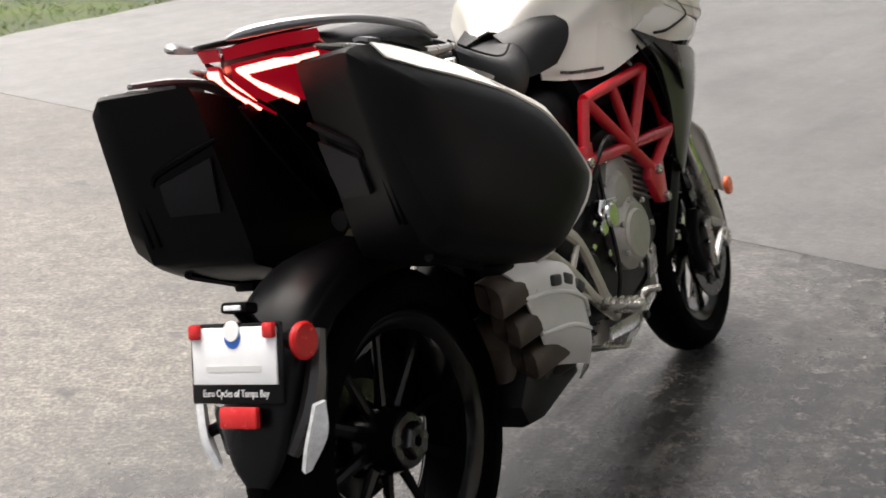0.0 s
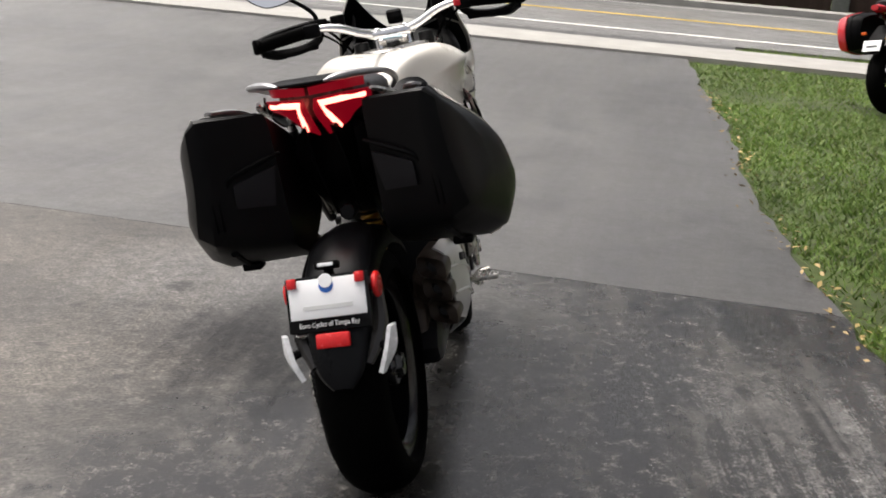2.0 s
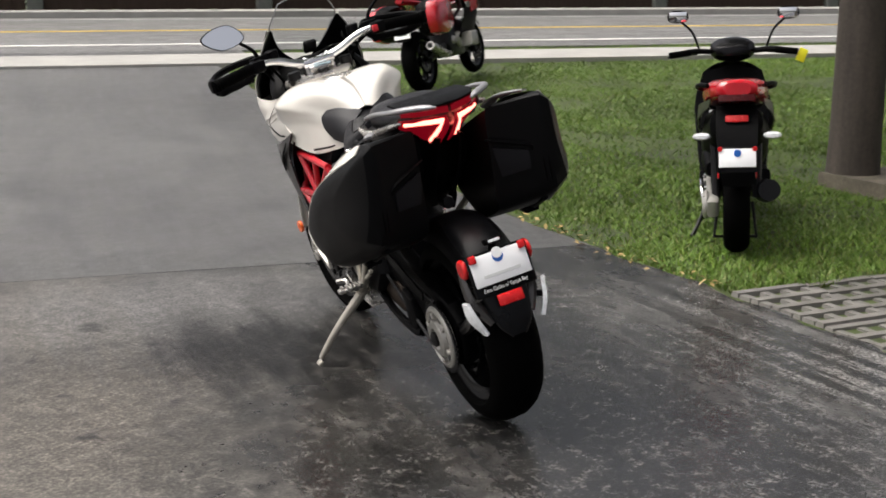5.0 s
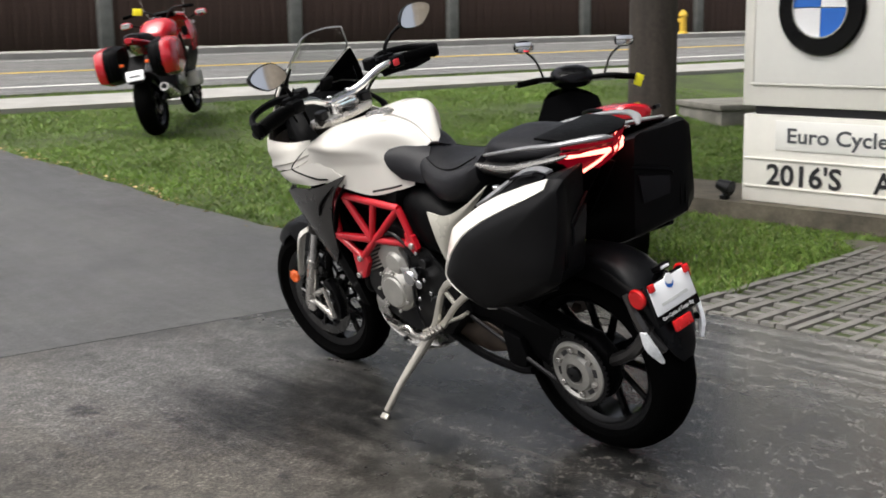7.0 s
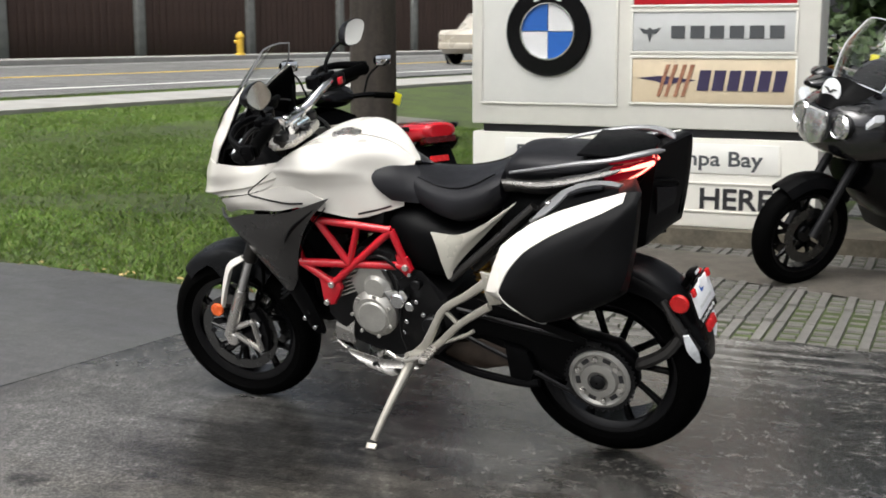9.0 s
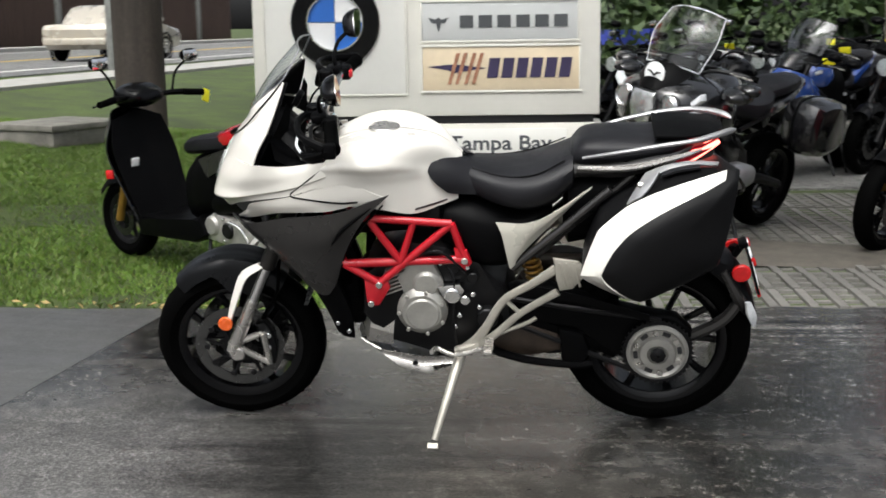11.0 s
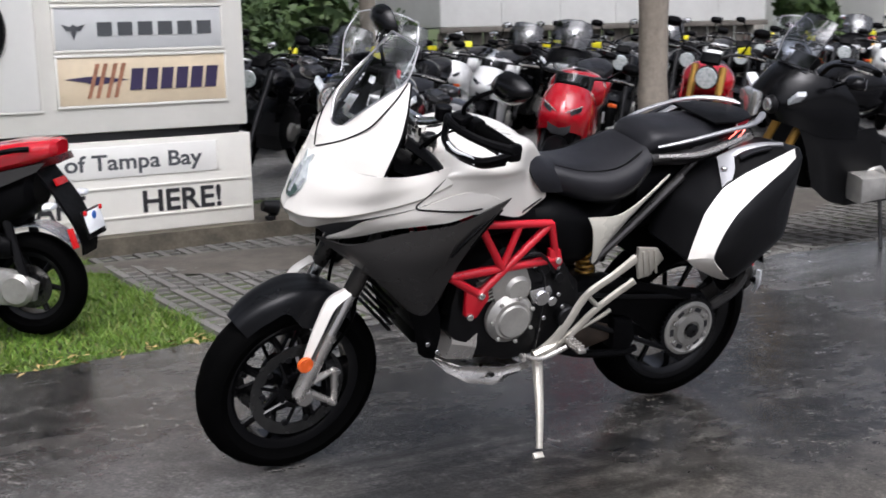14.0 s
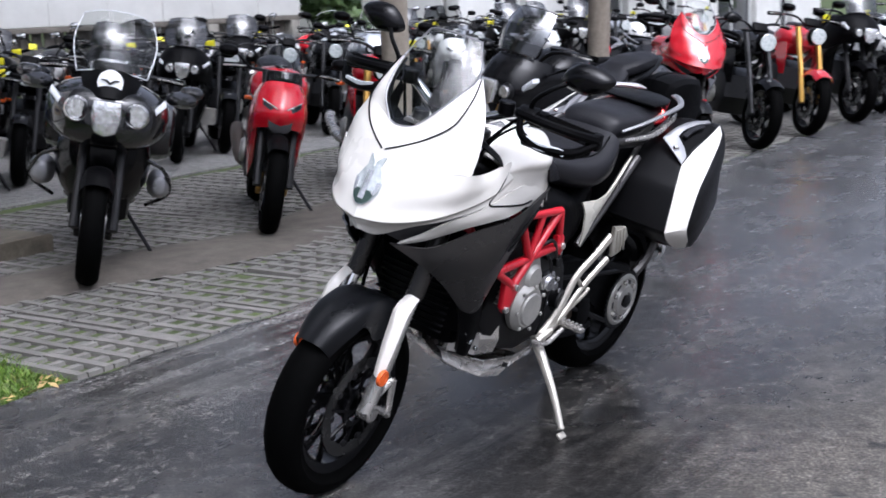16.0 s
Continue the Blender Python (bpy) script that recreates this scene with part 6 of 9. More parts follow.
def bike_rear(t):
    # rear fender and number plate
    spine = [(0.02, 0.690), (-0.10, 0.684), (-0.19, 0.645), (-0.252, 0.575), (-0.292, 0.490), (-0.312, 0.420), (-0.317, 0.376)]
    half = [0.062, 0.076, 0.082, 0.080, 0.070, 0.052, 0.022]
    rows = []
    for (x, z), w, dx in zip(spine, half, (0.045, 0.045, 0.045, 0.04, 0.02, 0.010, 0.004)):
        rows.append([(x + dx, -w, z - dx * 1.3), (x + dx * 0.27, -w * 0.85, z - dx * 0.35), (x, 0, z), (x + dx * 0.27, w * 0.85, z - dx * 0.35), (x + dx, w, z - dx * 1.3)])
    bm = sheet(bm_new(), net(rows, 17, 21), 0.006, False)
    fd = part("rear_fender", bm, FENDM, t, "matte black rear fender")
    bm = bm_new()
    for s in (1, -1):
        tube(bm, [(-0.255, 0.085 * s, 0.50), (-0.20, 0.09 * s, 0.42), (-0.10, 0.085 * s, 0.36), (0.0, 0.08 * s, 0.33)], [0.018, 0.02, 0.02, 0.018], 8, 12) if s > 0 else None
        tube(bm, [(-0.19, 0.088 * s, 0.59), (-0.245, 0.092 * s, 0.49), (-0.285, 0.062 * s, 0.42)], [0.012, 0.02, 0.012], 8, 8)
    part("fender_arm", bm, GREYP, fd, "grey arm holding the fender")
    # plate in its own leaning frame
    pm = Matrix.Translation((-0.288, 0.004, 0.570)) @ Euler((0, radians(16), 0)).to_matrix().to_4x4()
    bm = box(bm_new(), (0, 0, 0), (0.008, 0.192, 0.125), 0.004)
    bmesh.ops.transform(bm, matrix=pm, verts=bm.verts)
    pf = part("plate_holder", bm, GLOSSB, fd, "black plate frame with the shop's name")
    bm = box(bm_new(), (-0.0055, 0, 0.012), (0.004, 0.176, 0.088), 0.0015)
    bmesh.ops.transform(bm, matrix=pm, verts=bm.verts)
    pl = part("number_plate", bm, PLATEW, pf, "white dealer plate")
    bm = box(bm_new(), (-0.0078, 0.0, -0.008), (0.0012, 0.115, 0.009), 0.0)
    bmesh.ops.transform(bm, matrix=pm, verts=bm.verts)
    part("mark_bar", bm, SIGNG, pl)
    bm = disc(bm_new(), (-0.0075, 0, 0.040), 0.017, 0.0024, 20, "x")
    bmesh.ops.transform(bm, matrix=pm, verts=bm.verts)
    part("round_mark", bm, BLUEI, pl)
    bm = disc(bm_new(), (-0.0095, 0, 0.050), 0.016, 0.004, 20, "x")
    bmesh.ops.transform(bm, matrix=pm, verts=bm.verts)
    part("seal", bm, PLATEW, pl)
    face = pm @ Matrix(((0, 0, -1, -0.0045), (-1, 0, 0, 0.07), (0, 1, 0, -0.051), (0, 0, 0, 1)))
    writing("lettering", "Euro Cycles of Tampa Bay", 0.016, face, pf, WHITEI, 0.0006, 0.138)
    for s in (1, -1):
        bm = box(bm_new(), (-0.010, 0.078 * s, 0.050), (0.012, 0.022, 0.024), 0.004)
        bmesh.ops.transform(bm, matrix=pm, verts=bm.verts)
        part("plate_reflector", bm, REDR, pf)
        bm = disc(bm_new(), (-0.245, 0.102 * s, 0.590), 0.030, 0.014, 20, "y", 0.3)
        part("side_reflector", bm, REDR, fd, "round red reflector")
        bm = tube(bm_new(), [(-0.245, 0.098 * s, 0.590), (-0.235, 0.07 * s, 0.59)], 0.018, 10)
        part("reflector_stem", bm, BLACKP, fd)
        bm = sheet(bm_new(), net([[(-0.263, 0.134 * s, 0.500), (-0.279, 0.126 * s, 0.498)], [(-0.272, 0.130 * s, 0.448), (-0.300, 0.112 * s, 0.444)], [(-0.292, 0.100 * s, 0.398), (-0.302, 0.094 * s, 0.396)]], 6, 10), 0.012, False)
        ind = part("indicator", bm, LENSW, fd, "white-lensed indicator")
        bm = tube(bm_new(), [(-0.275, 0.120 * s, 0.448), (-0.26, 0.07 * s, 0.465)], 0.010, 8)
        part("indicator_stem", bm, BLACKP, ind)
    bm = box(bm_new(), (-0.312, 0.002, 0.490), (0.012, 0.078, 0.034), 0.004, (0, 18, 0))
    part("red_reflector", bm, REDR, fd, "rectangular red reflector")
    bm = bm_new()
    box(bm, (-0.258, 0.0, 0.650), (0.03, 0.055, 0.018), 0.005, (0, 20, 0))
    tube(bm, [(-0.258, 0, 0.646), (-0.232, 0, 0.605)], 0.012, 8)
    pl2 = part("plate_lamp", bm, BLACKP, fd)
    bm = box(bm_new(), (-0.271, 0.0, 0.654), (0.008, 0.035, 0.008), 0.001, (0, 20, 0))
    part("lamp_lens", bm, LENSW, pl2)
    # inner hugger over the tyre
    rows = []
    for k in range(7):
        a = radians(48 + 13 * k)
        rows.append([(0.352 * math.cos(a), -0.090, 0.322 + 0.30 * math.sin(a)), (0.352 * math.cos(a), -0.075, 0.322 + 0.345 * math.sin(a)), (0.358 * math.cos(a), 0, 0.322 + 0.358 * math.sin(a)), (0.352 * math.cos(a), 0.075, 0.322 + 0.345 * math.sin(a)), (0.352 * math.cos(a), 0.098, 0.322 + 0.30 * math.sin(a))])
    bm = sheet(bm_new(), net(rows, 15, 15), 0.004, False)
    part("tyre_hugger", bm, BLACKP, t)
    bm = bm_new()
    sheet(bm, net([[(0.10, 0.055, 0.93), (-0.02, 0.05, 0.95), (-0.12, 0.035, 0.945)], [(0.12, 0.065, 0.80), (0.03, 0.06, 0.82), (-0.05, 0.04, 0.85)], [(0.20, 0.06, 0.70), (0.12, 0.055, 0.70), (0.05, 0.03, 0.71)]], 8, 10), 0.006)
    body(bm, [(0.30, 0.66, 0.92, 0.11), (0.14, 0.70, 0.94, 0.11), (0.02, 0.80, 0.95, 0.10)], 8, 14)
    part("under_tail", bm, BLACKP, t, "black undertail")
    bm = disc(bm_new(), (0.05, 0.0, 0.715), 0.02, 0.05, 12, "x")
    tube(bm, [(0.06, -0.03, 0.80), (0.10, -0.055, 0.72), (0.16, -0.06, 0.66)], 0.006, 6, 8)
    part("undertail_fitting", bm, DARKM, t)


def bike_controls(t):
    bm = bm_new()
    for s in (1, -1):
        tube(bm, [(1.085, 0.0, 1.097), (1.08, 0.05 * s, 1.099), (1.062, 0.10 * s, 1.114), (1.046, 0.155 * s, 1.140), (1.032, 0.21 * s, 1.153), (1.02, 0.26 * s, 1.150)], [0.017, 0.017, 0.016, 0.015, 0.0125, 0.011], 12, 18)
        tube(bm, [(1.075, 0.045 * s, 1.04), (1.08, 0.045 * s, 1.097)], 0.021, 12)
        disc(bm, (1.082, 0.045 * s, 1.114), 0.012, 0.010, 12, "z")
    box(bm, (1.080, 0, 1.096), (0.046, 0.130, 0.030), 0.010)
    bar = part("handlebar", bm, CHROME, t, "bare aluminium handlebar")
    bm = prism(bm_new(), [(1.12, -0.135), (1.09, -0.145), (1.04, -0.10), (1.03, 0.0), (1.04, 0.10), (1.09, 0.145), (1.12, 0.135), (1.13, 0.0)], 1.025, 1.055, 0.008, "z")
    part("top_yoke", bm, SILVER, t, "cast top yoke")
    bm = disc(bm_new(), (1.045, 0.0, 1.064), 0.022, 0.016, 18, "z")
    part("ignition", bm, DARKM, t)
    for s in (1, -1):
        part("fork_cap", disc(bm_new(), (1.075, 0.106 * s, 1.068), 0.024, 0.03, 18, "z"), DARKM, t, "dark fork cap")
    for s in (1, -1):
        path = [V((1.019, 0.270 * s, 1.150)).lerp(V((1.000, 0.408 * s, 1.135)), k / 20) for k in range(21)] + [V((0.999, 0.412 * s, 1.1345)), V((0.998, 0.421 * s, 1.1335))]
        bm = tube(bm_new(), path, [0.0195 + 0.002 * (k % 2) for k in range(21)] + [0.024, 0.021], 14)
        grip = part("grip", bm, RUBBER, bar, "ribbed rubber grip")
        bm = bm_new()
        box(bm, (1.022, 0.245 * s, 1.150), (0.045, 0.055, 0.045), 0.010)
        box(bm, (1.055, 0.225 * s, 1.165), (0.05, 0.06, 0.03), 0.008, (0, 10, 8 * s))
        part("switch_block", bm, BLACKP, bar)
        bm = bm_new()
        tube(bm, [(1.045, 0.235 * s, 1.150), (1.075, 0.27 * s, 1.150), (1.068, 0.34 * s, 1.142), (1.050, 0.41 * s, 1.134)], [0.006, 0.007, 0.006, 0.007], 8, 12)
        part("lever", bm, DARKM, bar)
        # hand guard: an open frame with a clear indicator below
        bm = bm_new()
        tube(bm, [(1.06, 0.195 * s, 1.160), (1.100, 0.225 * s, 1.170), (1.112, 0.30 * s, 1.168), (1.085, 0.38 * s, 1.158), (1.020, 0.428 * s, 1.142)], [0.010, 0.011, 0.010, 0.010, 0.012], 8, 18, flat=1.3)
        tube(bm, [(1.100, 0.225 * s, 1.165), (1.112, 0.245 * s, 1.118), (1.108, 0.31 * s, 1.098), (1.080, 0.385 * s, 1.100), (1.020, 0.428 * s, 1.128)], [0.009, 0.011, 0.012, 0.012, 0.010], 8, 18, flat=1.4)
        tube(bm, [(1.022, 0.426 * s, 1.136), (1.000, 0.424 * s, 1.135)], 0.014, 8)
        box(bm, (1.008, 0.426 * s, 1.135), (0.040, 0.024, 0.050), 0.010)
        sheet(bm, net([[(1.112, 0.240 * s, 1.120), (1.110, 0.31 * s, 1.106), (1.082, 0.385 * s, 1.108), (1.024, 0.428 * s, 1.128)], [(1.112, 0.250 * s, 1.090), (1.106, 0.31 * s, 1.086), (1.078, 0.378 * s, 1.080), (1.028, 0.420 * s, 1.098)]], 14, 4), 0.010, False)
        hgd = part("hand_guard", bm, BLACKP, bar, "black open hand guard")
        bm = sheet(bm_new(), net([[(1.123, 0.26 * s, 1.122), (1.122, 0.31 * s, 1.112), (1.100, 0.375 * s, 1.110)], [(1.120, 0.26 * s, 1.100), (1.119, 0.31 * s, 1.092), (1.098, 0.378 * s, 1.092)]], 8, 3), 0.008, False)
        part("guard_indicator", bm, LENSW, hgd, "clear indicator in the hand guard")
        # mirror
        bm = tube(bm_new(), [(1.045, 0.225 * s, 1.165), (1.052, 0.235 * s, 1.205), (1.040, 0.275 * s, 1.245), (1.005, 0.310 * s, 1.272)], [0.008, 0.007, 0.0065, 0.007], 8, 14)
        stalk = part("mirror_stalk", bm, BLACKP, bar)
        mm = Matrix.Translation((0.985, 0.350 * s, 1.288)) @ Euler((0, radians(8), radians(4 * s))).to_matrix().to_4x4()
        leaf = [(-0.079, -0.020), (-0.066, 0.012), (-0.030, 0.040), (0.030, 0.040), (0.076, 0.020), (0.070, -0.006), (0.016, -0.042), (-0.050, -0.038)]
        ring = [(p.x * s, p.z) for p in soften(leaf, 32, 0.9)][::s]
        bm = bm_new()
        loft(bm, [[V((dx, a * k, b * k)) for a, b in ring] for dx, k in ((0.042, 0.30), (0.036, 0.62), (0.020, 0.90), (0.0, 1.0), (-0.005, 0.99))])
        bmesh.ops.transform(bm, matrix=mm, verts=bm.verts)
        part("mirror_housing", bm, GLOSSB, stalk, "black mirror housing")
        bm = bm_new()
        loft(bm, [[V((dx, a * 0.94, b * 0.93)) for a, b in ring] for dx in (-0.0045, -0.0062)])
        bmesh.ops.transform(bm, matrix=mm, verts=bm.verts)
        part("mirror_glass", bm, MIRROR, stalk)
        bm = disc(bm_new(), (1.075, 0.165 * s, 1.165), 0.024, 0.04, 16, "z")
        part("fluid_reservoir", bm, BLACKP, bar)
        bm = tube(bm_new(), [(1.05, 0.20 * s, 1.145), (1.09, 0.16 * s, 1.09), (1.12, 0.12 * s, 1.02), (1.09, 0.09 * s, 0.93)], 0.005, 6, 14)
        tube(bm, [(1.06, 0.23 * s, 1.14), (1.13, 0.18 * s, 1.09), (1.14, 0.13 * s, 1.0), (1.08, 0.06 * s, 0.9)], 0.004, 6, 14)
        part("cable", bm, RUBBER, bar)
    bm = box(bm_new(), (1.000, -0.225, 1.152), (0.012, 0.022, 0.024), 0.003)
    part("red_switch", bm, REDP, bar, "red engine stop switch")


bike_engine(bike)
pannier(bike, 1)
pannier(bike, -1)
bike_rear(bike)
bike_controls(bike)


# the bars and the front wheel stand turned to the left
STEM = V((1.045, 0.0, 1.064))
STEER = Matrix.Translation(STEM) @ Matrix.Rotation(radians(5.0), 4, V((-0.347, 0, 0.745)).normalized()) @ Matrix.Translation(-STEM)
for ob in bike.children:
    kind_of = ob.name.split(".")[0]
    if kind_of in ("front_wheel", "fork_leg", "front_fender", "handlebar", "top_yoke", "ignition", "fork_cap"):
        ob.matrix_basis = STEER


# ---- other motorcycles: one builder, several kinds ----
def motorcycle(m, style, paint, trim, label, group="parked motorcycles", cases=None, rims=GLOSSB, tall=0.0, badge=False, tag=True, name="motorcycle", wide=1.2, fork=None, glass=None):
    t = thing(name, m, label, "motorcycle", group)
    sport, naked, tour = style == "sport", style == "naked", style == "tourer"
    F, R = (1.44, 0, 0.300), (0.0, 0, 0.315)
    for nm, c, r, w in (("front_wheel", F, 0.300, 0.12), ("rear_wheel", R, 0.315, 0.175)):
        wh = part(nm, tyre(bm_new(), c, r, w, 0.222, 30), RUBBER, t)
        bm = rim_ring(bm_new(), c, 0.218, w * 0.85, 28)
        spokes(bm, c, 0.03, 0.205, 5, 0.013, 0.0, 0.22, 0.018)
        disc(bm, c, 0.05, 0.10, 14)
        part("rim", bm, rims, wh)
        for y in ((0.062, -0.062) if c is F else (-0.07,)):
            part("brake_disc", brake_disc(bm_new(), c, y, 0.155 if c is F else 0.11, 0.10 if c is F else 0.06, 24), STEEL, wh)
    for s in (1, -1):
        bm = tube(bm_new(), [(1.44, 0.10 * s, 0.30), (1.30, 0.10 * s, 0.60), (1.09, 0.10 * s, 1.0)], [0.027, 0.024, 0.029], 10)
        leg = part("fork_leg", bm, fork or DARKM, t)
        bm = prism(bm_new(), [(1.39, 0.38), (1.34, 0.38), (1.315, 0.30), (1.34, 0.235), (1.38, 0.27)], 0.066 * s, 0.10 * s, 0.008)
        part("brake_caliper", bm, SPRING if sport else DARKM, leg)
    rows = []
    for k in range(5):
        a = radians(52 + 22 * k)
        rows.append([(F[0] + r_ * math.cos(a), y, F[2] + r_ * math.sin(a)) for y, r_ in ((-0.085, 0.27), (-0.06, 0.32), (0, 0.335), (0.06, 0.32), (0.085, 0.27))])
    part("front_fender", sheet(bm_new(), [[V((p.x, p.y * (0.8 if sport else 1.0), p.z)) for p in r] for r in net(rows, 9, 11)], 0.004, False), paint if naked else BLACKP, t)
    # engine, frame, swingarm
    bm = prism(bm_new(), [(0.95, 0.62), (0.72, 0.70), (0.52, 0.60), (0.46, 0.42), (0.56, 0.28), (0.86, 0.27), (0.97, 0.42)], -0.17, 0.17, 0.04)
    eng = part("engine", bm, DARKM, t)
    for s in (1, -1):
        bm = disc(bm_new(), (0.72, 0.175 * s, 0.44), 0.085, 0.05, 20, "y", 0.35)
        disc(bm, (0.58, 0.165 * s, 0.45), 0.05, 0.05, 16, "y", 0.35)
        part("engine_cover", bm, ENGINE, eng)
        if tour and wide < 1.5:
            bm = prism(bm_new(), [(0.92, 0.50), (0.74, 0.50), (0.72, 0.36), (0.90, 0.34)], 0.17 * s, 0.33 * s, 0.03)
            part("cylinder_head", bm, ENGINE, eng)
    bm = bm_new()
    for s in (1, -1):
        tube(bm, [(1.08, 0.06 * s, 0.90), (0.92, 0.16 * s, 0.76), (0.60, 0.15 * s, 0.62), (0.52, 0.13 * s, 0.42)], 0.022, 8, 10)
        tube(bm, [(0.62, 0.13 * s, 0.72), (0.30, 0.12 * s, 0.80), (-0.02, 0.08 * s, 0.88)], 0.014, 8)
    part("frame", bm, trim if naked else DARKM, t)
    bm = bm_new()
    for s in (1, -1):
        tube(bm, [(0.52, 0.09 * s, 0.42), (0.25, 0.12 * s, 0.38), (0.0, 0.12 * s, 0.315)], [0.035, 0.032, 0.03], 8, 8)
    part("swingarm", bm, DARKM, t)
    bm = tube(bm_new(), [(0.55, -0.12, 0.32), (0.30, -0.17, 0.34), (0.02, -0.20, 0.46 if sport else 0.42), (-0.12, -0.205, 0.52 if sport else 0.47)], [0.03, 0.045, 0.052, 0.045], 12, 10)
    ex = part("silencer", bm, SILVER if not sport else EXHM, t)
    part("outlet", disc(bm_new(), (-0.118, -0.205, 0.52 if sport else 0.47), 0.028, 0.02, 12, "x"), INKB, ex)
    bm = tube(bm_new(), [(0.62, 0.14, 0.32), (0.68, 0.26, 0.17), (0.72, 0.34, 0.07)], 0.012, 8)
    part("side_stand", bm, DARKM, t)
    # tank, seats, tail
    up = 0.06 if tour else 0.0
    bm = body(bm_new(), [(1.05, 0.82 + up, 0.95 + up, 0.13), (0.93, 0.76 + up, 1.02 + up, 0.19), (0.78, 0.74 + up, 1.03 + up, 0.19), (0.66, 0.78 + up, 0.96 + up, 0.14), (0.60, 0.80 + up, 0.90 + up, 0.10)], 12, 18)
    tank = part("tank", bm, paint, t)
    part("fuel_cap", disc(bm_new(), (0.88, 0, 1.035 + up), 0.045, 0.012, 16, "z"), DARKM, tank)
    hi = 0.10 if sport else 0.04
    bm = body(bm_new(), [(0.66, 0.78, 0.88 + up, 0.11), (0.50, 0.76, 0.845 + up, 0.15, 3), (0.36, 0.78, 0.86 + up, 0.16, 3), (0.28, 0.82, 0.90 + up, 0.13)], 10, 16)
    part("rider_seat", bm, SEATM, t)
    bm = body(bm_new(), [(0.28, 0.83 + hi, 0.92 + hi, 0.10), (0.12, 0.86 + hi, 0.96 + hi, 0.13, 3), (-0.08, 0.89 + hi, 0.98 + hi, 0.09)], 8, 16)
    part("passenger_seat", bm, SEATM, t)
    bm = body(bm_new(), [(0.40, 0.72, 0.80, 0.11), (0.20, 0.78, 0.86 + hi, 0.14), (0.0, 0.83 + hi, 0.91 + hi, 0.12), (-0.20, 0.88 + hi, 0.95 + hi, 0.05)], 10, 14)
    part("tail_unit", bm, paint if not naked else trim, t)
    part("tail_lamp", box(bm_new(), (-0.205, 0, 0.91 + hi), (0.03, 0.09, 0.035), 0.008), TAILR, t)
    bm = sheet(bm_new(), net([[(-0.06, -0.07, 0.80), (-0.06, 0.07, 0.80)], [(-0.20, -0.075, 0.70), (-0.20, 0.075, 0.70)], [(-0.30, -0.07, 0.56), (-0.30, 0.07, 0.56)]], 5, 8), 0.008, False)
    fd = part("rear_fender", bm, BLACKP, t)
    bm = box(bm_new(), (-0.285, 0, 0.63), (0.006, 0.175, 0.10), 0.002, (0, 25, 0))
    pl = part("number_plate", bm, PLATEW, fd)
    part("mark_bar", box(bm_new(), (-0.291, 0, 0.625), (0.004, 0.11, 0.02), 0.0, (0, 25, 0)), INKG, pl)
    for s in (1, -1):
        part("indicator", box(bm_new(), (-0.20, 0.14 * s, 0.74), (0.03, 0.07, 0.03), 0.01), ORANGE, fd)
    # bars, mirrors
    bz = 1.00 if sport else (1.10 + tall)
    bm = bm_new()
    for s in (1, -1):
        tube(bm, [(1.07, 0, 1.0), (1.06, 0.12 * s, bz), (1.0, 0.30 * s, bz + 0.01), (0.96, 0.36 * s, bz)], 0.012, 8, 10)
    bar = part("handlebar", bm, DARKM, t)
    for s in (1, -1):
        part("grip", tube(bm_new(), [(1.0, 0.27 * s, bz + 0.01), (0.955, 0.38 * s, bz)], 0.018, 10), RUBBER, bar)
        part("lever", tube(bm_new(), [(1.03, 0.24 * s, bz + 0.01), (1.05, 0.30 * s, bz + 0.01), (1.01, 0.38 * s, bz)], 0.006, 6), SILVER, bar)
        my, mx, mz = (0.36, 1.18, 1.10) if sport else ((0.29 + 0.09 * wide, 1.12, 1.06) if tour else (0.32, 1.0, bz + 0.18))
        st = tube(bm_new(), [(mx - 0.02 if not naked else 1.02, 0.20 * s, bz if naked else 1.0), (mx, (my - 0.04) * s, mz)], 0.008, 8)
        stalk = part("mirror_stalk", st, BLACKP, bar)
        bm = body(bm_new(), [(mx - 0.02, mz - 0.035, mz + 0.04, 0.065), (mx + 0.02, mz - 0.03, mz + 0.035, 0.06), (mx + 0.05, mz - 0.01, mz + 0.012, 0.03)], 6, 14, my * s)
        part("mirror_housing", bm, BLACKP if not tour else paint, stalk)
        part("mirror_glass", box(bm_new(), (mx - 0.034, my * s, mz + 0.002), (0.003, 0.10, 0.055), 0.001), MIRROR, stalk)
    if tag:
        part("yellow_tag", box(bm_new(), (0.99, 0.22, bz + 0.035), (0.010, 0.095, 0.075), 0.003, (14, 12, 25)), YELLOW, bar, "yellow paper tag on the bar")
    if naked:
        part("headlight", disc(bm_new(), (1.28, 0, 0.93), 0.085, 0.11, 24, "x", 0.4), BLACKP, t)
        part("headlight_lens", disc(bm_new(), (1.338, 0, 0.93), 0.076, 0.012, 24, "x", 0.4), HEADG, t)
        part("dash", box(bm_new(), (1.14, 0, 1.06), (0.04, 0.15, 0.10), 0.02, (0, -40, 0)), BLACKP, t)
        for s in (1, -1):
            part("radiator_shroud", sheet(bm_new(), net([[(1.06, 0.17 * s, 0.86), (0.86, 0.20 * s, 0.84)], [(1.08, 0.17 * s, 0.72), (0.92, 0.20 * s, 0.72)], [(1.04, 0.15 * s, 0.55), (0.97, 0.16 * s, 0.55)]], 6, 8), 0.008, False), paint, t)
    else:
        k = wide if tour else 0.84
        h = 0.10 if tour else -0.035
        f = lambda row: [(x, y * k, z + h) for x, y, z in row]
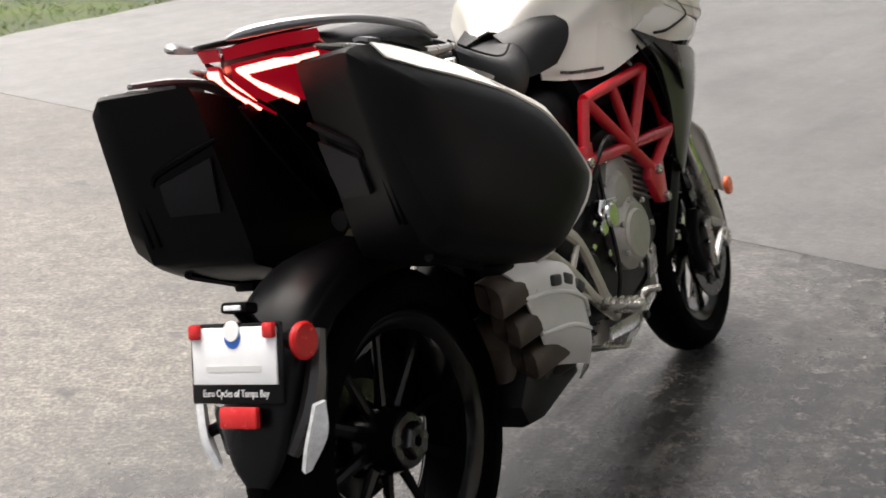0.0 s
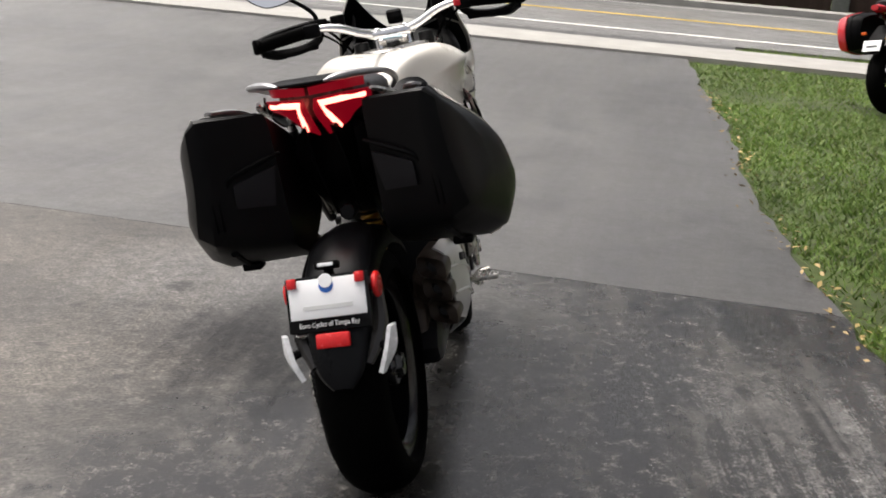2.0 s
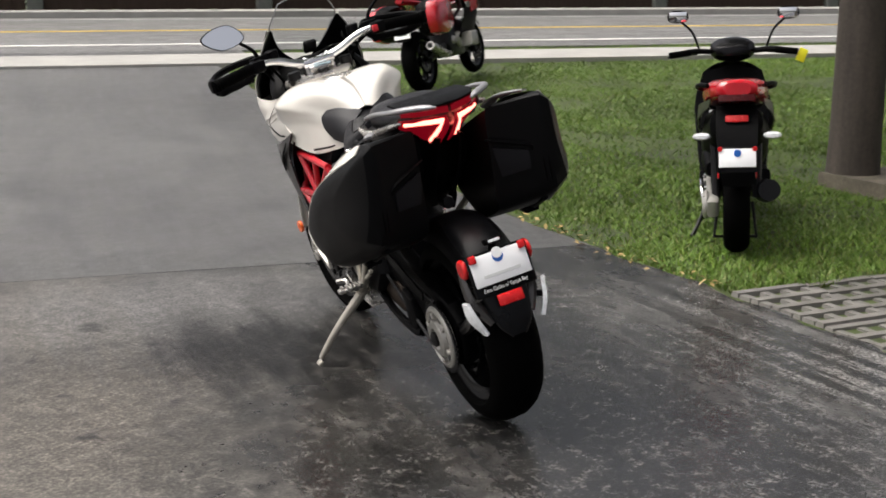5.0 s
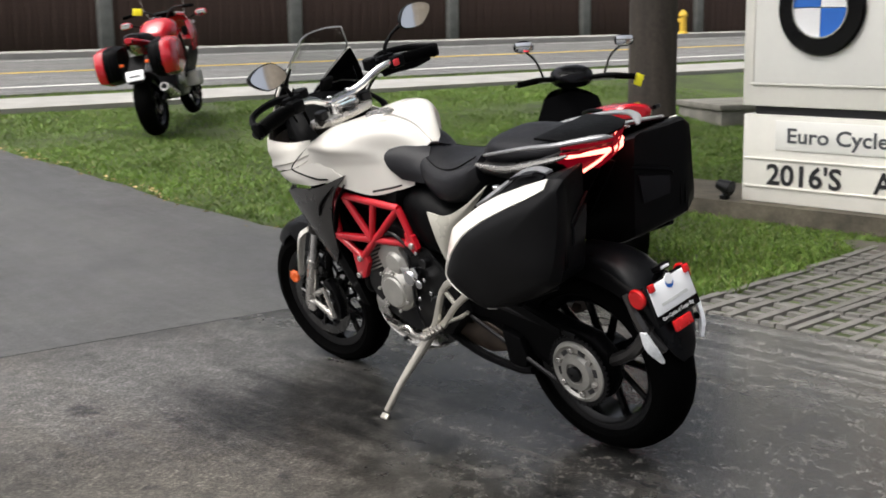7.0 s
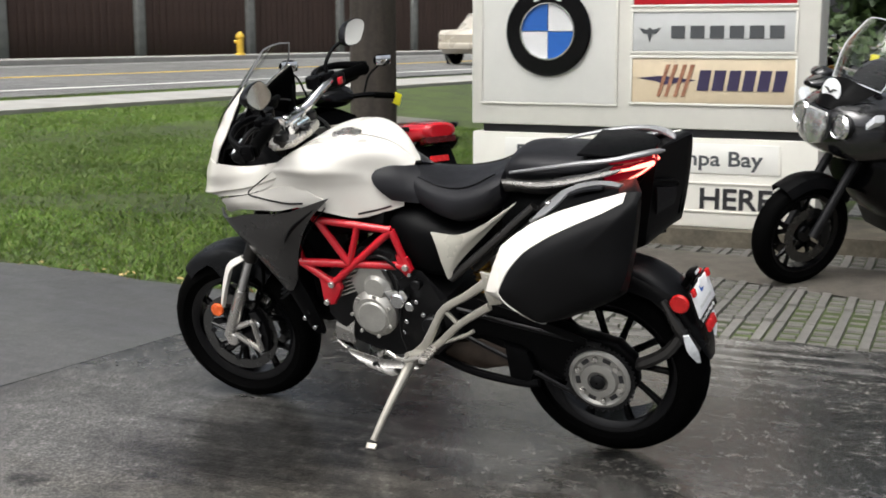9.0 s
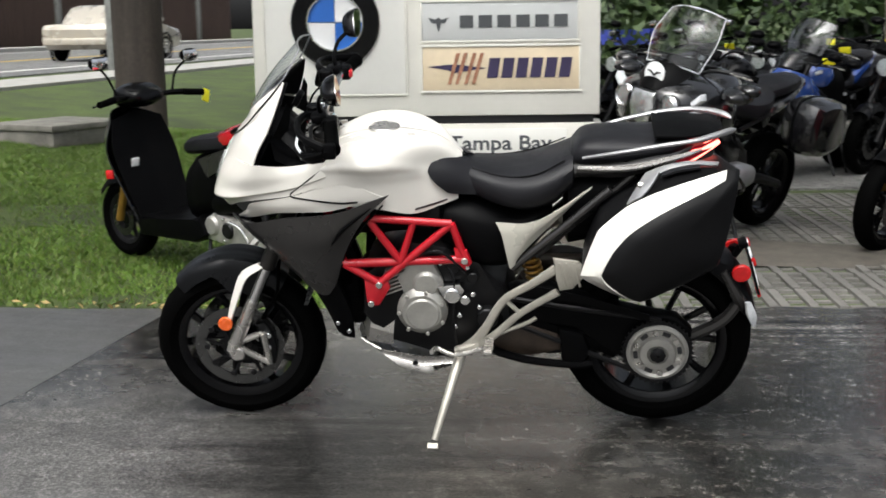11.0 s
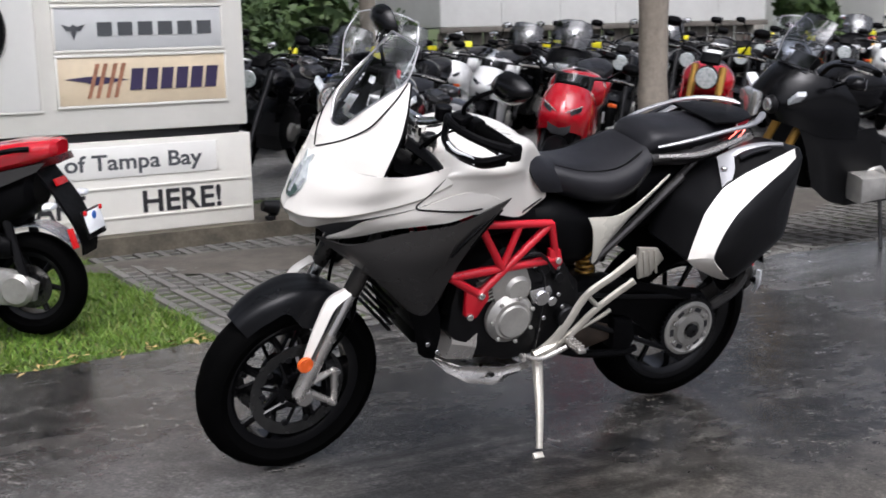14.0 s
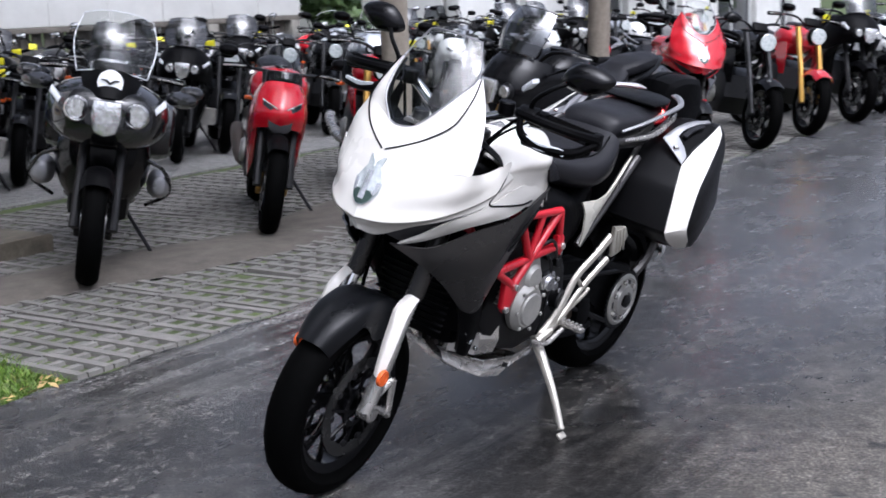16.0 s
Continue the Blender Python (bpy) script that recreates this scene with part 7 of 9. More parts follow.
        low = f([(1.42, 0, 0.70), (1.40, 0.09, 0.70), (1.32, 0.17, 0.68), (1.15, 0.21, 0.62), (0.93, 0.215, 0.60)])
        r1 = f([(1.47, 0, 0.80), (1.44, 0.10, 0.80), (1.34, 0.185, 0.79), (1.15, 0.22, 0.76), (0.93, 0.215, 0.74)])
        r2 = f([(1.40, 0, 0.92), (1.36, 0.10, 0.92), (1.27, 0.175, 0.90), (1.12, 0.205, 0.87), (0.97, 0.20, 0.83)])
        r3 = f([(1.32, 0, 0.99), (1.29, 0.085, 0.985), (1.22, 0.145, 0.965), (1.12, 0.175, 0.935), (1.03, 0.18, 0.90)])
        bulky = tour and wide > 1.5
        if bulky:
            bm = body(bm_new(), [(1.46, 0.85, 1.02, 0.13, 3), (1.41, 0.79, 1.06, 0.225, 3), (1.31, 0.75, 1.10, 0.285, 2.6), (1.15, 0.74, 1.12, 0.325, 2.4), (0.98, 0.72, 1.08, 0.30, 2.6), (0.84, 0.74, 1.03, 0.23)], 16, 24)
            nose = part("nose_fairing", bm, paint, t, "broad gloss black fairing")
            g = net([[(1.42, -0.10, 1.02), (1.458, -0.05, 1.03), (1.466, 0, 1.032), (1.458, 0.05, 1.03), (1.42, 0.10, 1.02)], [(1.36, -0.14, 1.08), (1.402, -0.07, 1.10), (1.412, 0, 1.105), (1.402, 0.07, 1.10), (1.36, 0.14, 1.08)], [(1.27, -0.16, 1.13), (1.325, -0.08, 1.165), (1.340, 0, 1.172), (1.325, 0.08, 1.165), (1.27, 0.16, 1.13)]], 14, 8)
            part("screen_base", sheet(bm_new(), g, 0.006, False), BLACKP, nose, "black panel under the screen")
            bm = body(bm_new(), [(1.19, 0.54, 0.86, 0.18), (1.06, 0.44, 0.86, 0.25, 2.4), (0.88, 0.34, 0.84, 0.25, 2.4), (0.68, 0.32, 0.76, 0.20)], 12, 20)
            part("lower_fairing", bm, trim, t)
            for s in (1, -1):
                part("mirror_wing", body(bm_new(), [(1.24, 1.03, 1.07, 0.04), (1.16, 1.01, 1.10, 0.085), (1.08, 1.02, 1.09, 0.07)], 8, 14, 0.38 * s), paint, nose)
                part("cylinder_cover", body(bm_new(), [(0.98, 0.46, 0.57, 0.04), (0.88, 0.43, 0.60, 0.07), (0.74, 0.45, 0.57, 0.05)], 8, 14, 0.32 * s), RAILM, eng, "satin grey cylinder cover")
                part("crash_bar", tube(bm_new(), [(1.08, 0.24 * s, 0.66), (1.02, 0.34 * s, 0.60), (0.86, 0.38 * s, 0.46), (0.74, 0.26 * s, 0.36)], 0.011, 8, 12), STEEL, t)
        else:
            nose = part("nose_fairing", sheet(bm_new(), net([low, r1, r2, r3], 18, 13), 0.005), paint, t)
        for s in (1, -1):
            g = net([f([(1.30, 0.165 * s, 0.695), (1.12, 0.208 * s, 0.64), (0.80, 0.205 * s, 0.66)]), f([(1.22, 0.16 * s, 0.56), (1.05, 0.20 * s, 0.50), (0.72, 0.19 * s, 0.52)]), [(1.10, 0.13, 0.40), (0.95, 0.15, 0.30), (0.66, 0.14, 0.30)]], 10, 10) if s > 0 else None
            if g:
                if not bulky:
                    part("side_fairing", sheet(bm_new(), g, 0.005), paint if sport else trim, t)
        sh = (0.17 + 0.09 * wide if not bulky else 0.33) if tour else 0.17
        sw = (0.165 * wide if not bulky else 0.215) if tour else 0.11
        z0 = 0.985 + h + (0.020 if bulky else 0.0)
        g = net([[(1.26, -sw * 0.85, z0), (1.315, -sw * 0.4, z0 + 0.02), (1.33, 0, z0 + 0.025), (1.315, sw * 0.4, z0 + 0.02), (1.26, sw * 0.85, z0)],
                 [(1.19, -sw, z0 + sh * 0.5), (1.245, -sw * 0.5, z0 + sh * 0.6), (1.26, 0, z0 + sh * 0.62), (1.245, sw * 0.5, z0 + sh * 0.6), (1.19, sw, z0 + sh * 0.5)],
                 [(1.10, -sw * 0.85, z0 + sh * 0.92), (1.14, -sw * 0.45, z0 + sh), (1.15, 0, z0 + sh * 1.02), (1.14, sw * 0.45, z0 + sh), (1.10, sw * 0.85, z0 + sh * 0.92)]], 11, 9)
        ws = part("windscreen", sheet(bm_new(), g, 0.0, False), glass or (SCREEN if tour else CLEARG), t)
        ws.visible_shadow = False
        if tour:
            edge = g[0] + [r[-1] for r in g[1:]] + g[-1][::-1][1:] + [r[0] for r in g[1:-1]][::-1]
            part("screen_rim", tube(bm_new(), edge, 0.003, 6, close=True), LENSW if not glass else DARKM, ws)
        part("dash", box(bm_new(), (1.17, 0, z0 + 0.02), (0.05, 0.22, 0.08), 0.02, (0, -35, 0)), BLACKP, t)
        if tour:
            for y, r in ((-0.150, 0.068), (0.150, 0.068)) if bulky else ((-0.115, 0.052), (0.115, 0.052)):
                part("headlight", disc(bm_new(), (1.435 if not bulky else 1.428, y, 0.895 if not bulky else 0.955), r, 0.05, 20, "x", 0.4), DARKM, nose)
                part("headlight_lens", disc(bm_new(), (1.462 if not bulky else 1.455, y, 0.895 if not bulky else 0.955), r * 0.72, 0.012, 20, "x", 0.4), HEADB, nose)
                if bulky:
                    part("headlight_rim", lathe(bm_new(), [(r * 0.74, 0.0), (r * 0.86, 0.010), (r * 0.98, 0.0), (r * 0.86, -0.006)], (1.455, y, 0.955), 24, "x"), CHROME, nose)
            part("centre_headlight", prism(bm_new(), [(-0.070, 1.015), (0.070, 1.015), (0.078, 0.93), (0.055, 0.85), (0.0, 0.83), (-0.055, 0.85), (-0.078, 0.93)] if bulky else [(-0.065, 0.955), (0.065, 0.955), (0.07, 0.90), (0.045, 0.82), (0.0, 0.80), (-0.045, 0.82), (-0.07, 0.90)], 1.46, 1.50, 0.012, "x"), HEADB, nose, "bright clear centre headlight")
            for s in (1, -1):
                part("indicator_lens", prism(bm_new(), [(0.17 * s, 0.93), (0.245 * s, 0.99), (0.25 * s, 0.965), (0.18 * s, 0.90)] if not bulky else [(0.215 * s, 0.97), (0.290 * s, 1.055), (0.300 * s, 1.02), (0.23 * s, 0.945)], 1.31, 1.375, 0.006, "x"), LENSW, nose)
        else:
            for s in (1, -1):
                g = net([[(1.440, 0.030 * s, 0.782), (1.425, 0.075 * s, 0.806), (1.385, 0.122 * s, 0.832)], [(1.446, 0.040 * s, 0.766), (1.428, 0.082 * s, 0.780), (1.390, 0.122 * s, 0.806)]], 8, 3)
                part("headlight_lens", sheet(bm_new(), [[V((p.x + 0.012, p.y, p.z)) for p in r] for r in g], 0.006, False), DARKG, nose, "slim dark headlight")
                part("headlight_brow", tube(bm_new(), [(1.455, 0.028 * s, 0.786), (1.440, 0.075 * s, 0.812), (1.398, 0.124 * s, 0.838)], 0.004, 6, 10), HEADB, nose)
            part("air_intake", prism(bm_new(), [(-0.080, 0.735), (0.080, 0.735), (0.070, 0.665), (0.04, 0.640), (-0.04, 0.640), (-0.070, 0.665)], 1.36, 1.432, 0.004, "x"), INKB, nose)
        if badge:
            part("round_badge", disc(bm_new(), (1.352 if not bulky else 1.418, 0, 1.085 if not bulky else 1.108), 0.066, 0.012, 28, "x", 0.2), PLATEW, nose, "round white badge")
            for s in (1, -1):
                bm = tube(bm_new(), [(1.427, 0.0, 1.100), (1.427, 0.02 * s, 1.118), (1.427, 0.045 * s, 1.121)], [0.006, 0.006, 0.003], 6)
                part("badge_mark", bm, INKB, nose)
        if tour and wide > 1.5:
            nose.matrix_basis = Matrix.Translation((0, 0, -0.035))
    if cases:
        cs_up = 0.04 if wide > 1.5 else 0.0
        ol = [(0.17, 0.90), (0.0, 0.93), (-0.20, 0.90), (-0.26, 0.76), (-0.22, 0.60), (0.0, 0.55), (0.17, 0.60), (0.21, 0.75)]
        for s in (1, -1):
            bm = outline_loft(bm_new(), ol, [(y * s, k_, 0, 0) for y, k_ in ((0.15, 0.85), (0.19, 0.97), (0.31, 1.0), (0.37, 0.92), (0.395, 0.75))], 28)
            cs = part("side_case", bm, BLACKP if wide == 1.35 else cases, t)
            if wide == 1.35:
                bm = outline_loft(bm_new(), ol, [(y * s, k_, 0, 0) for y, k_ in ((0.285, 0.99), (0.29, 1.02), (0.325, 1.015), (0.378, 0.93), (0.402, 0.75))], 28)
                part("case_lid", bm, cases, cs, "red painted lid")
            bm = outline_loft(bm_new(), ol, [(y * s, k_, 0, 0) for y, k_ in ((0.235, 1.012), (0.25, 1.012))], 28)
            part("case_seam", bm, BLACKP, cs)
    return t


def stand_at(x, y, yaw, lean=-10, z=0.0, pitch=0.0):
    return pose(x, y, z + 0.002, lean, pitch, yaw)


PAINT_BLACK = plain("deep_black_bike_paint", (0.006, 0.006, 0.007), 0.16, 0.0, 0.08, 5, coat=0.8)
PAINT_BLUE = plain("blue_bike_paint", (0.02, 0.06, 0.26), 0.22, 0.2, 0.06, 5, coat=0.7)
PAINT_RED = plain("red_bike_paint", (0.46, 0.005, 0.014), 0.2, 0.0, 0.06, 5, coat=0.8)
PAINT_WHITE = plain("white_bike_paint", (0.70, 0.70, 0.69), 0.25, 0.0, 0.05, 5, coat=0.6)
PAINT_SILVER = plain("silver_bike_paint", (0.38, 0.40, 0.43), 0.28, 0.6, 0.06, 5, coat=0.5)

# black tourer beside the sign, red sport bike next to it
motorcycle(stand_at(3.0, -1.09, 108.4, -12), "tourer", PAINT_BLACK, GLOSSB, "black touring motorcycle with bright headlights and a tall screen", "", PAINT_BLACK, badge=True, tag=False, name="touring_motorcycle", wide=1.55)
sport_red = motorcycle(stand_at(2.28, -2.46, 106, -11), "sport", PAINT_RED, BLACKP, "glossy red sport motorcycle with a clear bubble screen", tag=False, name="sport_motorcycle")
# red tourer on the lawn by the road
zg = land(7.2, 7.5)
motorcycle(pose(7.18, 7.48, zg + 0.0, -10, -4.5, 13.0), "tourer", PAINT_RED, BLACKP, "red touring motorcycle with red side cases parked on the lawn", "", PAINT_RED, tall=0.05, name="touring_motorcycle", wide=1.35)
# black tourer and red ones further along the row
motorcycle(stand_at(-0.38, -2.08, 50, -11), "tourer", GLOSSB, DARKM, "black touring motorcycle with a gold fork and a dark tinted screen", "parked motorcycles", BLACKP, tag=False, name="touring_motorcycle", wide=1.1, fork=SPRING, glass=TINTED)
tour_black = motorcycle(stand_at(-2.5, -7.85, 109, -10), "tourer", BLACKP, GLOSSB, "black touring motorcycle with a dark tinted screen", name="touring_motorcycle", glass=TINTED)
tour_red = tagged(copy_thing(bike, stand_at(-0.49, -4.12, 105, -12)), "red and silver sport tourer with side cases and a clear screen", "motorcycle", "parked motorcycles")
swap = {PEARL: PAINT_RED, CREAMP: PAINT_RED, GREYP: PAINT_SILVER, REDP: DARKM, TAILG: TAILR, TAILDIM: TAILR}
for ob in tour_red.children_recursive:
    slot = ob.material_slots[0] if ob.material_slots else None
    if slot and slot.material in swap:
        paint_ = swap[slot.material]
        slot.link = "OBJECT"
        slot.material = paint_
naked_black = motorcycle(stand_at(-1.25, -5.9, 108, -10), "naked", GLOSSB, DARKM, "black naked motorcycle with a round headlight", tag=False, name="naked_motorcycle")
naked_red = motorcycle(stand_at(-1.9, -6.85, 106, -11), "naked", PAINT_RED, REDP, "red naked motorcycle with a gold fork and a round headlight", name="naked_motorcycle", fork=SPRING)
copy_thing(naked_red, stand_at(1.80, -3.78, 106, -10))
kinds = [sport_red, tour_black, naked_black, naked_red]
kinds.append(motorcycle(stand_at(5.15, -3.9, 109, -10), "sport", PAINT_BLUE, BLACKP, "blue sport motorcycle with a clear bubble screen", name="sport_motorcycle"))
kinds.append(motorcycle(stand_at(-3.05, -8.85, 107, -10), "sport", PAINT_WHITE, BLACKP, "white sport motorcycle with a clear bubble screen", tag=False, name="sport_motorcycle"))
kinds.append(motorcycle(stand_at(-3.6, -9.85, 108, -11), "naked", PAINT_SILVER, DARKM, "silver naked motorcycle with a round headlight", name="naked_motorcycle"))
kinds.append(motorcycle(stand_at(-4.15, -10.85, 108, -9), "tourer", PAINT_SILVER, BLACKP, "silver touring motorcycle with a tinted screen", "parked motorcycles", BLACKP, name="touring_motorcycle"))
pick = random.Random(7)
order = []
for row, (v, u0, count, step, turn) in enumerate(((-5.05, 2.0, 21, 0.80, 0), (-7.1, 1.4, 22, 0.78, 0), (-9.0, 0.8, 21, 0.80, 180), (0.0, 13.6, 7, 1.1, 0))):
    for i in range(count):
        u = u0 + step * i + pick.uniform(-0.08, 0.08)
        k = pick.choice([j for j in ((0, 1, 2, 2, 3, 5, 5, 6, 6, 7, 2, 5, 1) if row or i > 9 else (1, 2, 2, 5, 6, 7, 2, 1)) if j not in order[-1:] or j == 2])
        order.append(k)
        p = at_uv(u, v + pick.uniform(-0.12, 0.12))
        yaw = 108 + turn + pick.uniform(-6, 6)
        h = V((math.cos(radians(yaw)), math.sin(radians(yaw)), 0))
        o = p - h * 1.44
        copy_thing(kinds[k], stand_at(o.x, o.y, yaw, -10 + pick.uniform(-2, 2), -0.004 if row < 3 else 0.0))


def scooter():
    t = thing("scooter", pose(2.76, 2.23, 0.0, -3, 0, 23.6), "black scooter with red seat panels standing on the grass", "scooter")
    F, R = (1.34, 0, 0.238), (0.0, 0, 0.236)
    for nm, c, w in (("front_wheel", F, 0.115), ("rear_wheel", R, 0.13)):
        wh = part(nm, tyre(bm_new(), c, 0.236, w, 0.155, 40), RUBBER, t)
        tagged(part("tread", tread(bm_new(), c, 0.236, w, 16), RUBBER, wh), kind="stuff")
        bm = rim_ring(bm_new(), c, 0.152, w * 0.85, 32)
        spokes(bm, c, 0.03, 0.142, 6, 0.012, 0.0, 0.0, 0.016)
        disc(bm, c, 0.04, 0.09, 14)
        part("rim", bm, DARKM, wh)
        part("brake_disc", brake_disc(bm_new(), c, 0.055, 0.10, 0.06, 24), STEEL, wh)
    for s in (1, -1):
        part("fork_leg", tube(bm_new(), [(1.33, 0.085 * s, 0.24), (1.22, 0.085 * s, 0.52)], [0.024, 0.022], 10), SPRING, t, "gold fork leg")
    rows = []
    for k in range(5):
        a = radians(40 + 24 * k)
        rows.append([(F[0] + r_ * math.cos(a), y, F[2] + r_ * math.sin(a)) for y, r_ in ((-0.075, 0.215), (-0.055, 0.255), (0, 0.268), (0.055, 0.255), (0.075, 0.215))])
    part("front_fender", sheet(bm_new(), net(rows, 9, 11), 0.004, False), BLACKP, t)
    # leg shield, floor, column
    front = [[(1.33, 0, 0.90), (1.29, 0.10, 0.88), (1.20, 0.17, 0.84)], [(1.38, 0, 0.72), (1.33, 0.13, 0.70), (1.20, 0.22, 0.66)], [(1.28, 0, 0.55), (1.22, 0.14, 0.52), (1.10, 0.21, 0.46)], [(1.12, 0, 0.38), (1.10, 0.12, 0.34), (1.00, 0.19, 0.27)]]
    part("leg_shield", sheet(bm_new(), net(front, 12, 14), 0.006), GLOSSB, t, "black front shield")
    back = [[(1.20, 0.0, 0.88), (1.19, 0.17, 0.84)], [(1.13, 0.0, 0.68), (1.14, 0.215, 0.66)], [(1.05, 0.0, 0.48), (1.06, 0.20, 0.46)], [(0.98, 0.0, 0.30), (0.98, 0.185, 0.28)]]
    inner = part("inner_shield", sheet(bm_new(), net(back, 8, 12), 0.006), BLACKP, t)
    part("label_plate", box(bm_new(), (1.088, 0.11, 0.60), (0.006, 0.05, 0.05), 0.002, (0, -12, 0)), WHITEI, inner)
    for s in (1, -1):
        part("front_reflector", box(bm_new(), (1.23, 0.19 * s, 0.53), (0.05, 0.012, 0.05), 0.004, (0, 0, 20 * s)), REDR, t, "red side reflector")
    part("floorboard", prism(bm_new(), [(1.04, 0.31), (0.52, 0.31), (0.46, 0.36), (0.42, 0.25), (0.52, 0.20), (1.0, 0.20)], -0.19, 0.19, 0.02), BLACKP, t)
    bm = body(bm_new(), [(0.62, 0.30, 0.62, 0.13, 3), (0.48, 0.33, 0.70, 0.17, 3), (0.20, 0.42, 0.72, 0.17, 3), (-0.05, 0.56, 0.76, 0.13)], 10, 18)
    part("under_seat_body", bm, BLACKP, t)
    bm = body(bm_new(), [(0.62, 0.66, 0.76, 0.12), (0.45, 0.68, 0.79, 0.16, 3), (0.25, 0.70, 0.81, 0.15, 3)], 10, 16)
    part("rider_seat", bm, SEATM, t, "black seat")
    bm = body(bm_new(), [(0.36, 0.70, 0.80, 0.13), (0.20, 0.72, 0.85, 0.165, 3), (0.0, 0.76, 0.885, 0.155, 3), (-0.17, 0.80, 0.89, 0.10)], 12, 18)
    part("rear_cowl", bm, PAINT_RED, t, "glossy red rear seat cowl")
    for s in (1, -1):
        part("side_panel", sheet(bm_new(), net([[(0.44, 0.176 * s, 0.66), (0.16, 0.186 * s, 0.74), (-0.16, 0.128 * s, 0.80)], [(0.36, 0.186 * s, 0.57), (0.12, 0.192 * s, 0.67), (-0.12, 0.135 * s, 0.76)]], 10, 5), 0.006, False), GREYP, t, "dark grey side panel")
        part("grab_handle", tube(bm_new(), [(0.16, 0.16 * s, 0.82), (0.08, 0.19 * s, 0.84), (-0.04, 0.18 * s, 0.86), (-0.10, 0.14 * s, 0.86)], 0.012, 8, 10), BLACKP, t)
        part("indicator", body(bm_new(), [(-0.20, 0.605, 0.63, 0.035), (-0.165, 0.598, 0.634, 0.045)], 4, 12, 0.17 * s), LENSW, t, "clear indicator")
    part("tail_lamp", prism(bm_new(), [(-0.12, 0.77), (-0.20, 0.79), (-0.19, 0.82), (-0.12, 0.82)], -0.09, 0.09, 0.008), TAILR, t, "red tail lamp")
    bm = sheet(bm_new(), net([[(-0.10, -0.10, 0.76), (-0.10, 0.10, 0.76)], [(-0.20, -0.10, 0.62), (-0.20, 0.10, 0.62)], [(-0.27, -0.085, 0.46), (-0.27, 0.085, 0.46)], [(-0.27, -0.07, 0.38), (-0.27, 0.07, 0.38)]], 6, 10), 0.01, False)
    fd = part("rear_fender", bm, BLACKP, t)
    part("red_reflector", box(bm_new(), (-0.165, 0, 0.70), (0.012, 0.11, 0.035), 0.004, (0, 25, 0)), REDR, fd)
    ph = part("plate_holder", box(bm_new(), (-0.295, 0, 0.515), (0.006, 0.19, 0.125), 0.003, (0, 14, 0)), GLOSSB, fd)
    pl = part("number_plate", box(bm_new(), (-0.301, 0, 0.525), (0.004, 0.175, 0.09), 0.0015, (0, 14, 0)), PLATEW, ph, "white dealer plate")
    part("mark_bar", box(bm_new(), (-0.304, 0, 0.512), (0.003, 0.11, 0.012), 0.0, (0, 14, 0)), SIGNG, pl)
    part("round_mark", disc(bm_new(), (-0.301, 0, 0.548), 0.018, 0.006, 16, "x"), BLUEI, pl)
    for s in (1, -1):
        part("plate_reflector", disc(bm_new(), (-0.297, 0.082 * s, 0.568), 0.012, 0.01, 12, "x"), REDR, ph)
        part("side_reflector", box(bm_new(), (-0.235, 0.09 * s, 0.46), (0.03, 0.008, 0.09), 0.003, (0, 14, 0)), REDR, fd)
        part("shock", tube(bm_new(), [(0.0, 0.10 * s, 0.28), (0.06, 0.11 * s, 0.58)], 0.022, 10), DARKM, t)
    # engine on the left of the rear wheel
    bm = bm_new()
    prism(bm, [(0.50, 0.30), (0.40, 0.37), (0.05, 0.33), (-0.07, 0.27), (-0.05, 0.19), (0.08, 0.17), (0.45, 0.22)], 0.085, 0.15, 0.02)
    disc(bm, (0.02, 0.15, 0.245), 0.075, 0.04, 24, "y", 0.4)
    disc(bm, (0.40, 0.15, 0.30), 0.055, 0.03, 20, "y", 0.4)
    ec = part("engine_case", bm, ENGINE, t, "silver engine and drive case")
    for x, z in ((0.40, 0.34), (0.30, 0.345), (0.12, 0.32), (0.30, 0.225), (0.16, 0.205), (0.42, 0.255)):
        part("bolt", disc(bm_new(), (x, 0.155, z), 0.008, 0.014, 8), CHROME, ec)
    part("kick_lever", tube(bm_new(), [(0.10, 0.165, 0.24), (0.14, 0.175, 0.31), (0.22, 0.18, 0.34)], 0.008, 8, 8), CHROME, ec)
    part("cooling_cover", disc(bm_new(), (0.27, 0.155, 0.285), 0.045, 0.02, 20, "y", 0.4), DARKM, ec)
    part("air_filter", body(bm_new(), [(0.36, 0.36, 0.50, 0.05), (0.20, 0.38, 0.52, 0.055), (0.05, 0.38, 0.48, 0.04)], 6, 14, 0.12), BLACKP, t)
    part("silencer", tube(bm_new(), [(0.40, -0.11, 0.25), (0.20, -0.15, 0.28), (-0.08, -0.16, 0.33)], [0.03, 0.06, 0.055], 14, 8), DARKM, t)
    part("rear_mudguard", sheet(bm_new(), net([[(0.10, -0.06, 0.50), (0.10, 0.06, 0.50)], [(-0.08, -0.065, 0.51), (-0.08, 0.065, 0.51)], [(-0.22, -0.06, 0.42), (-0.22, 0.06, 0.42)]], 5, 8), 0.006, False), PAINT_SILVER, t)
    part("side_stand", tube(bm_new(), [(0.45, 0.13, 0.22), (0.40, 0.20, 0.06), (0.36, 0.23, 0.01)], 0.011, 8), DARKM, t)
    part("centre_stand", tube(bm_new(), [(0.34, 0.09, 0.20), (0.30, 0.11, 0.02), (0.30, -0.11, 0.02), (0.34, -0.09, 0.20)], 0.011, 8), DARKM, t)
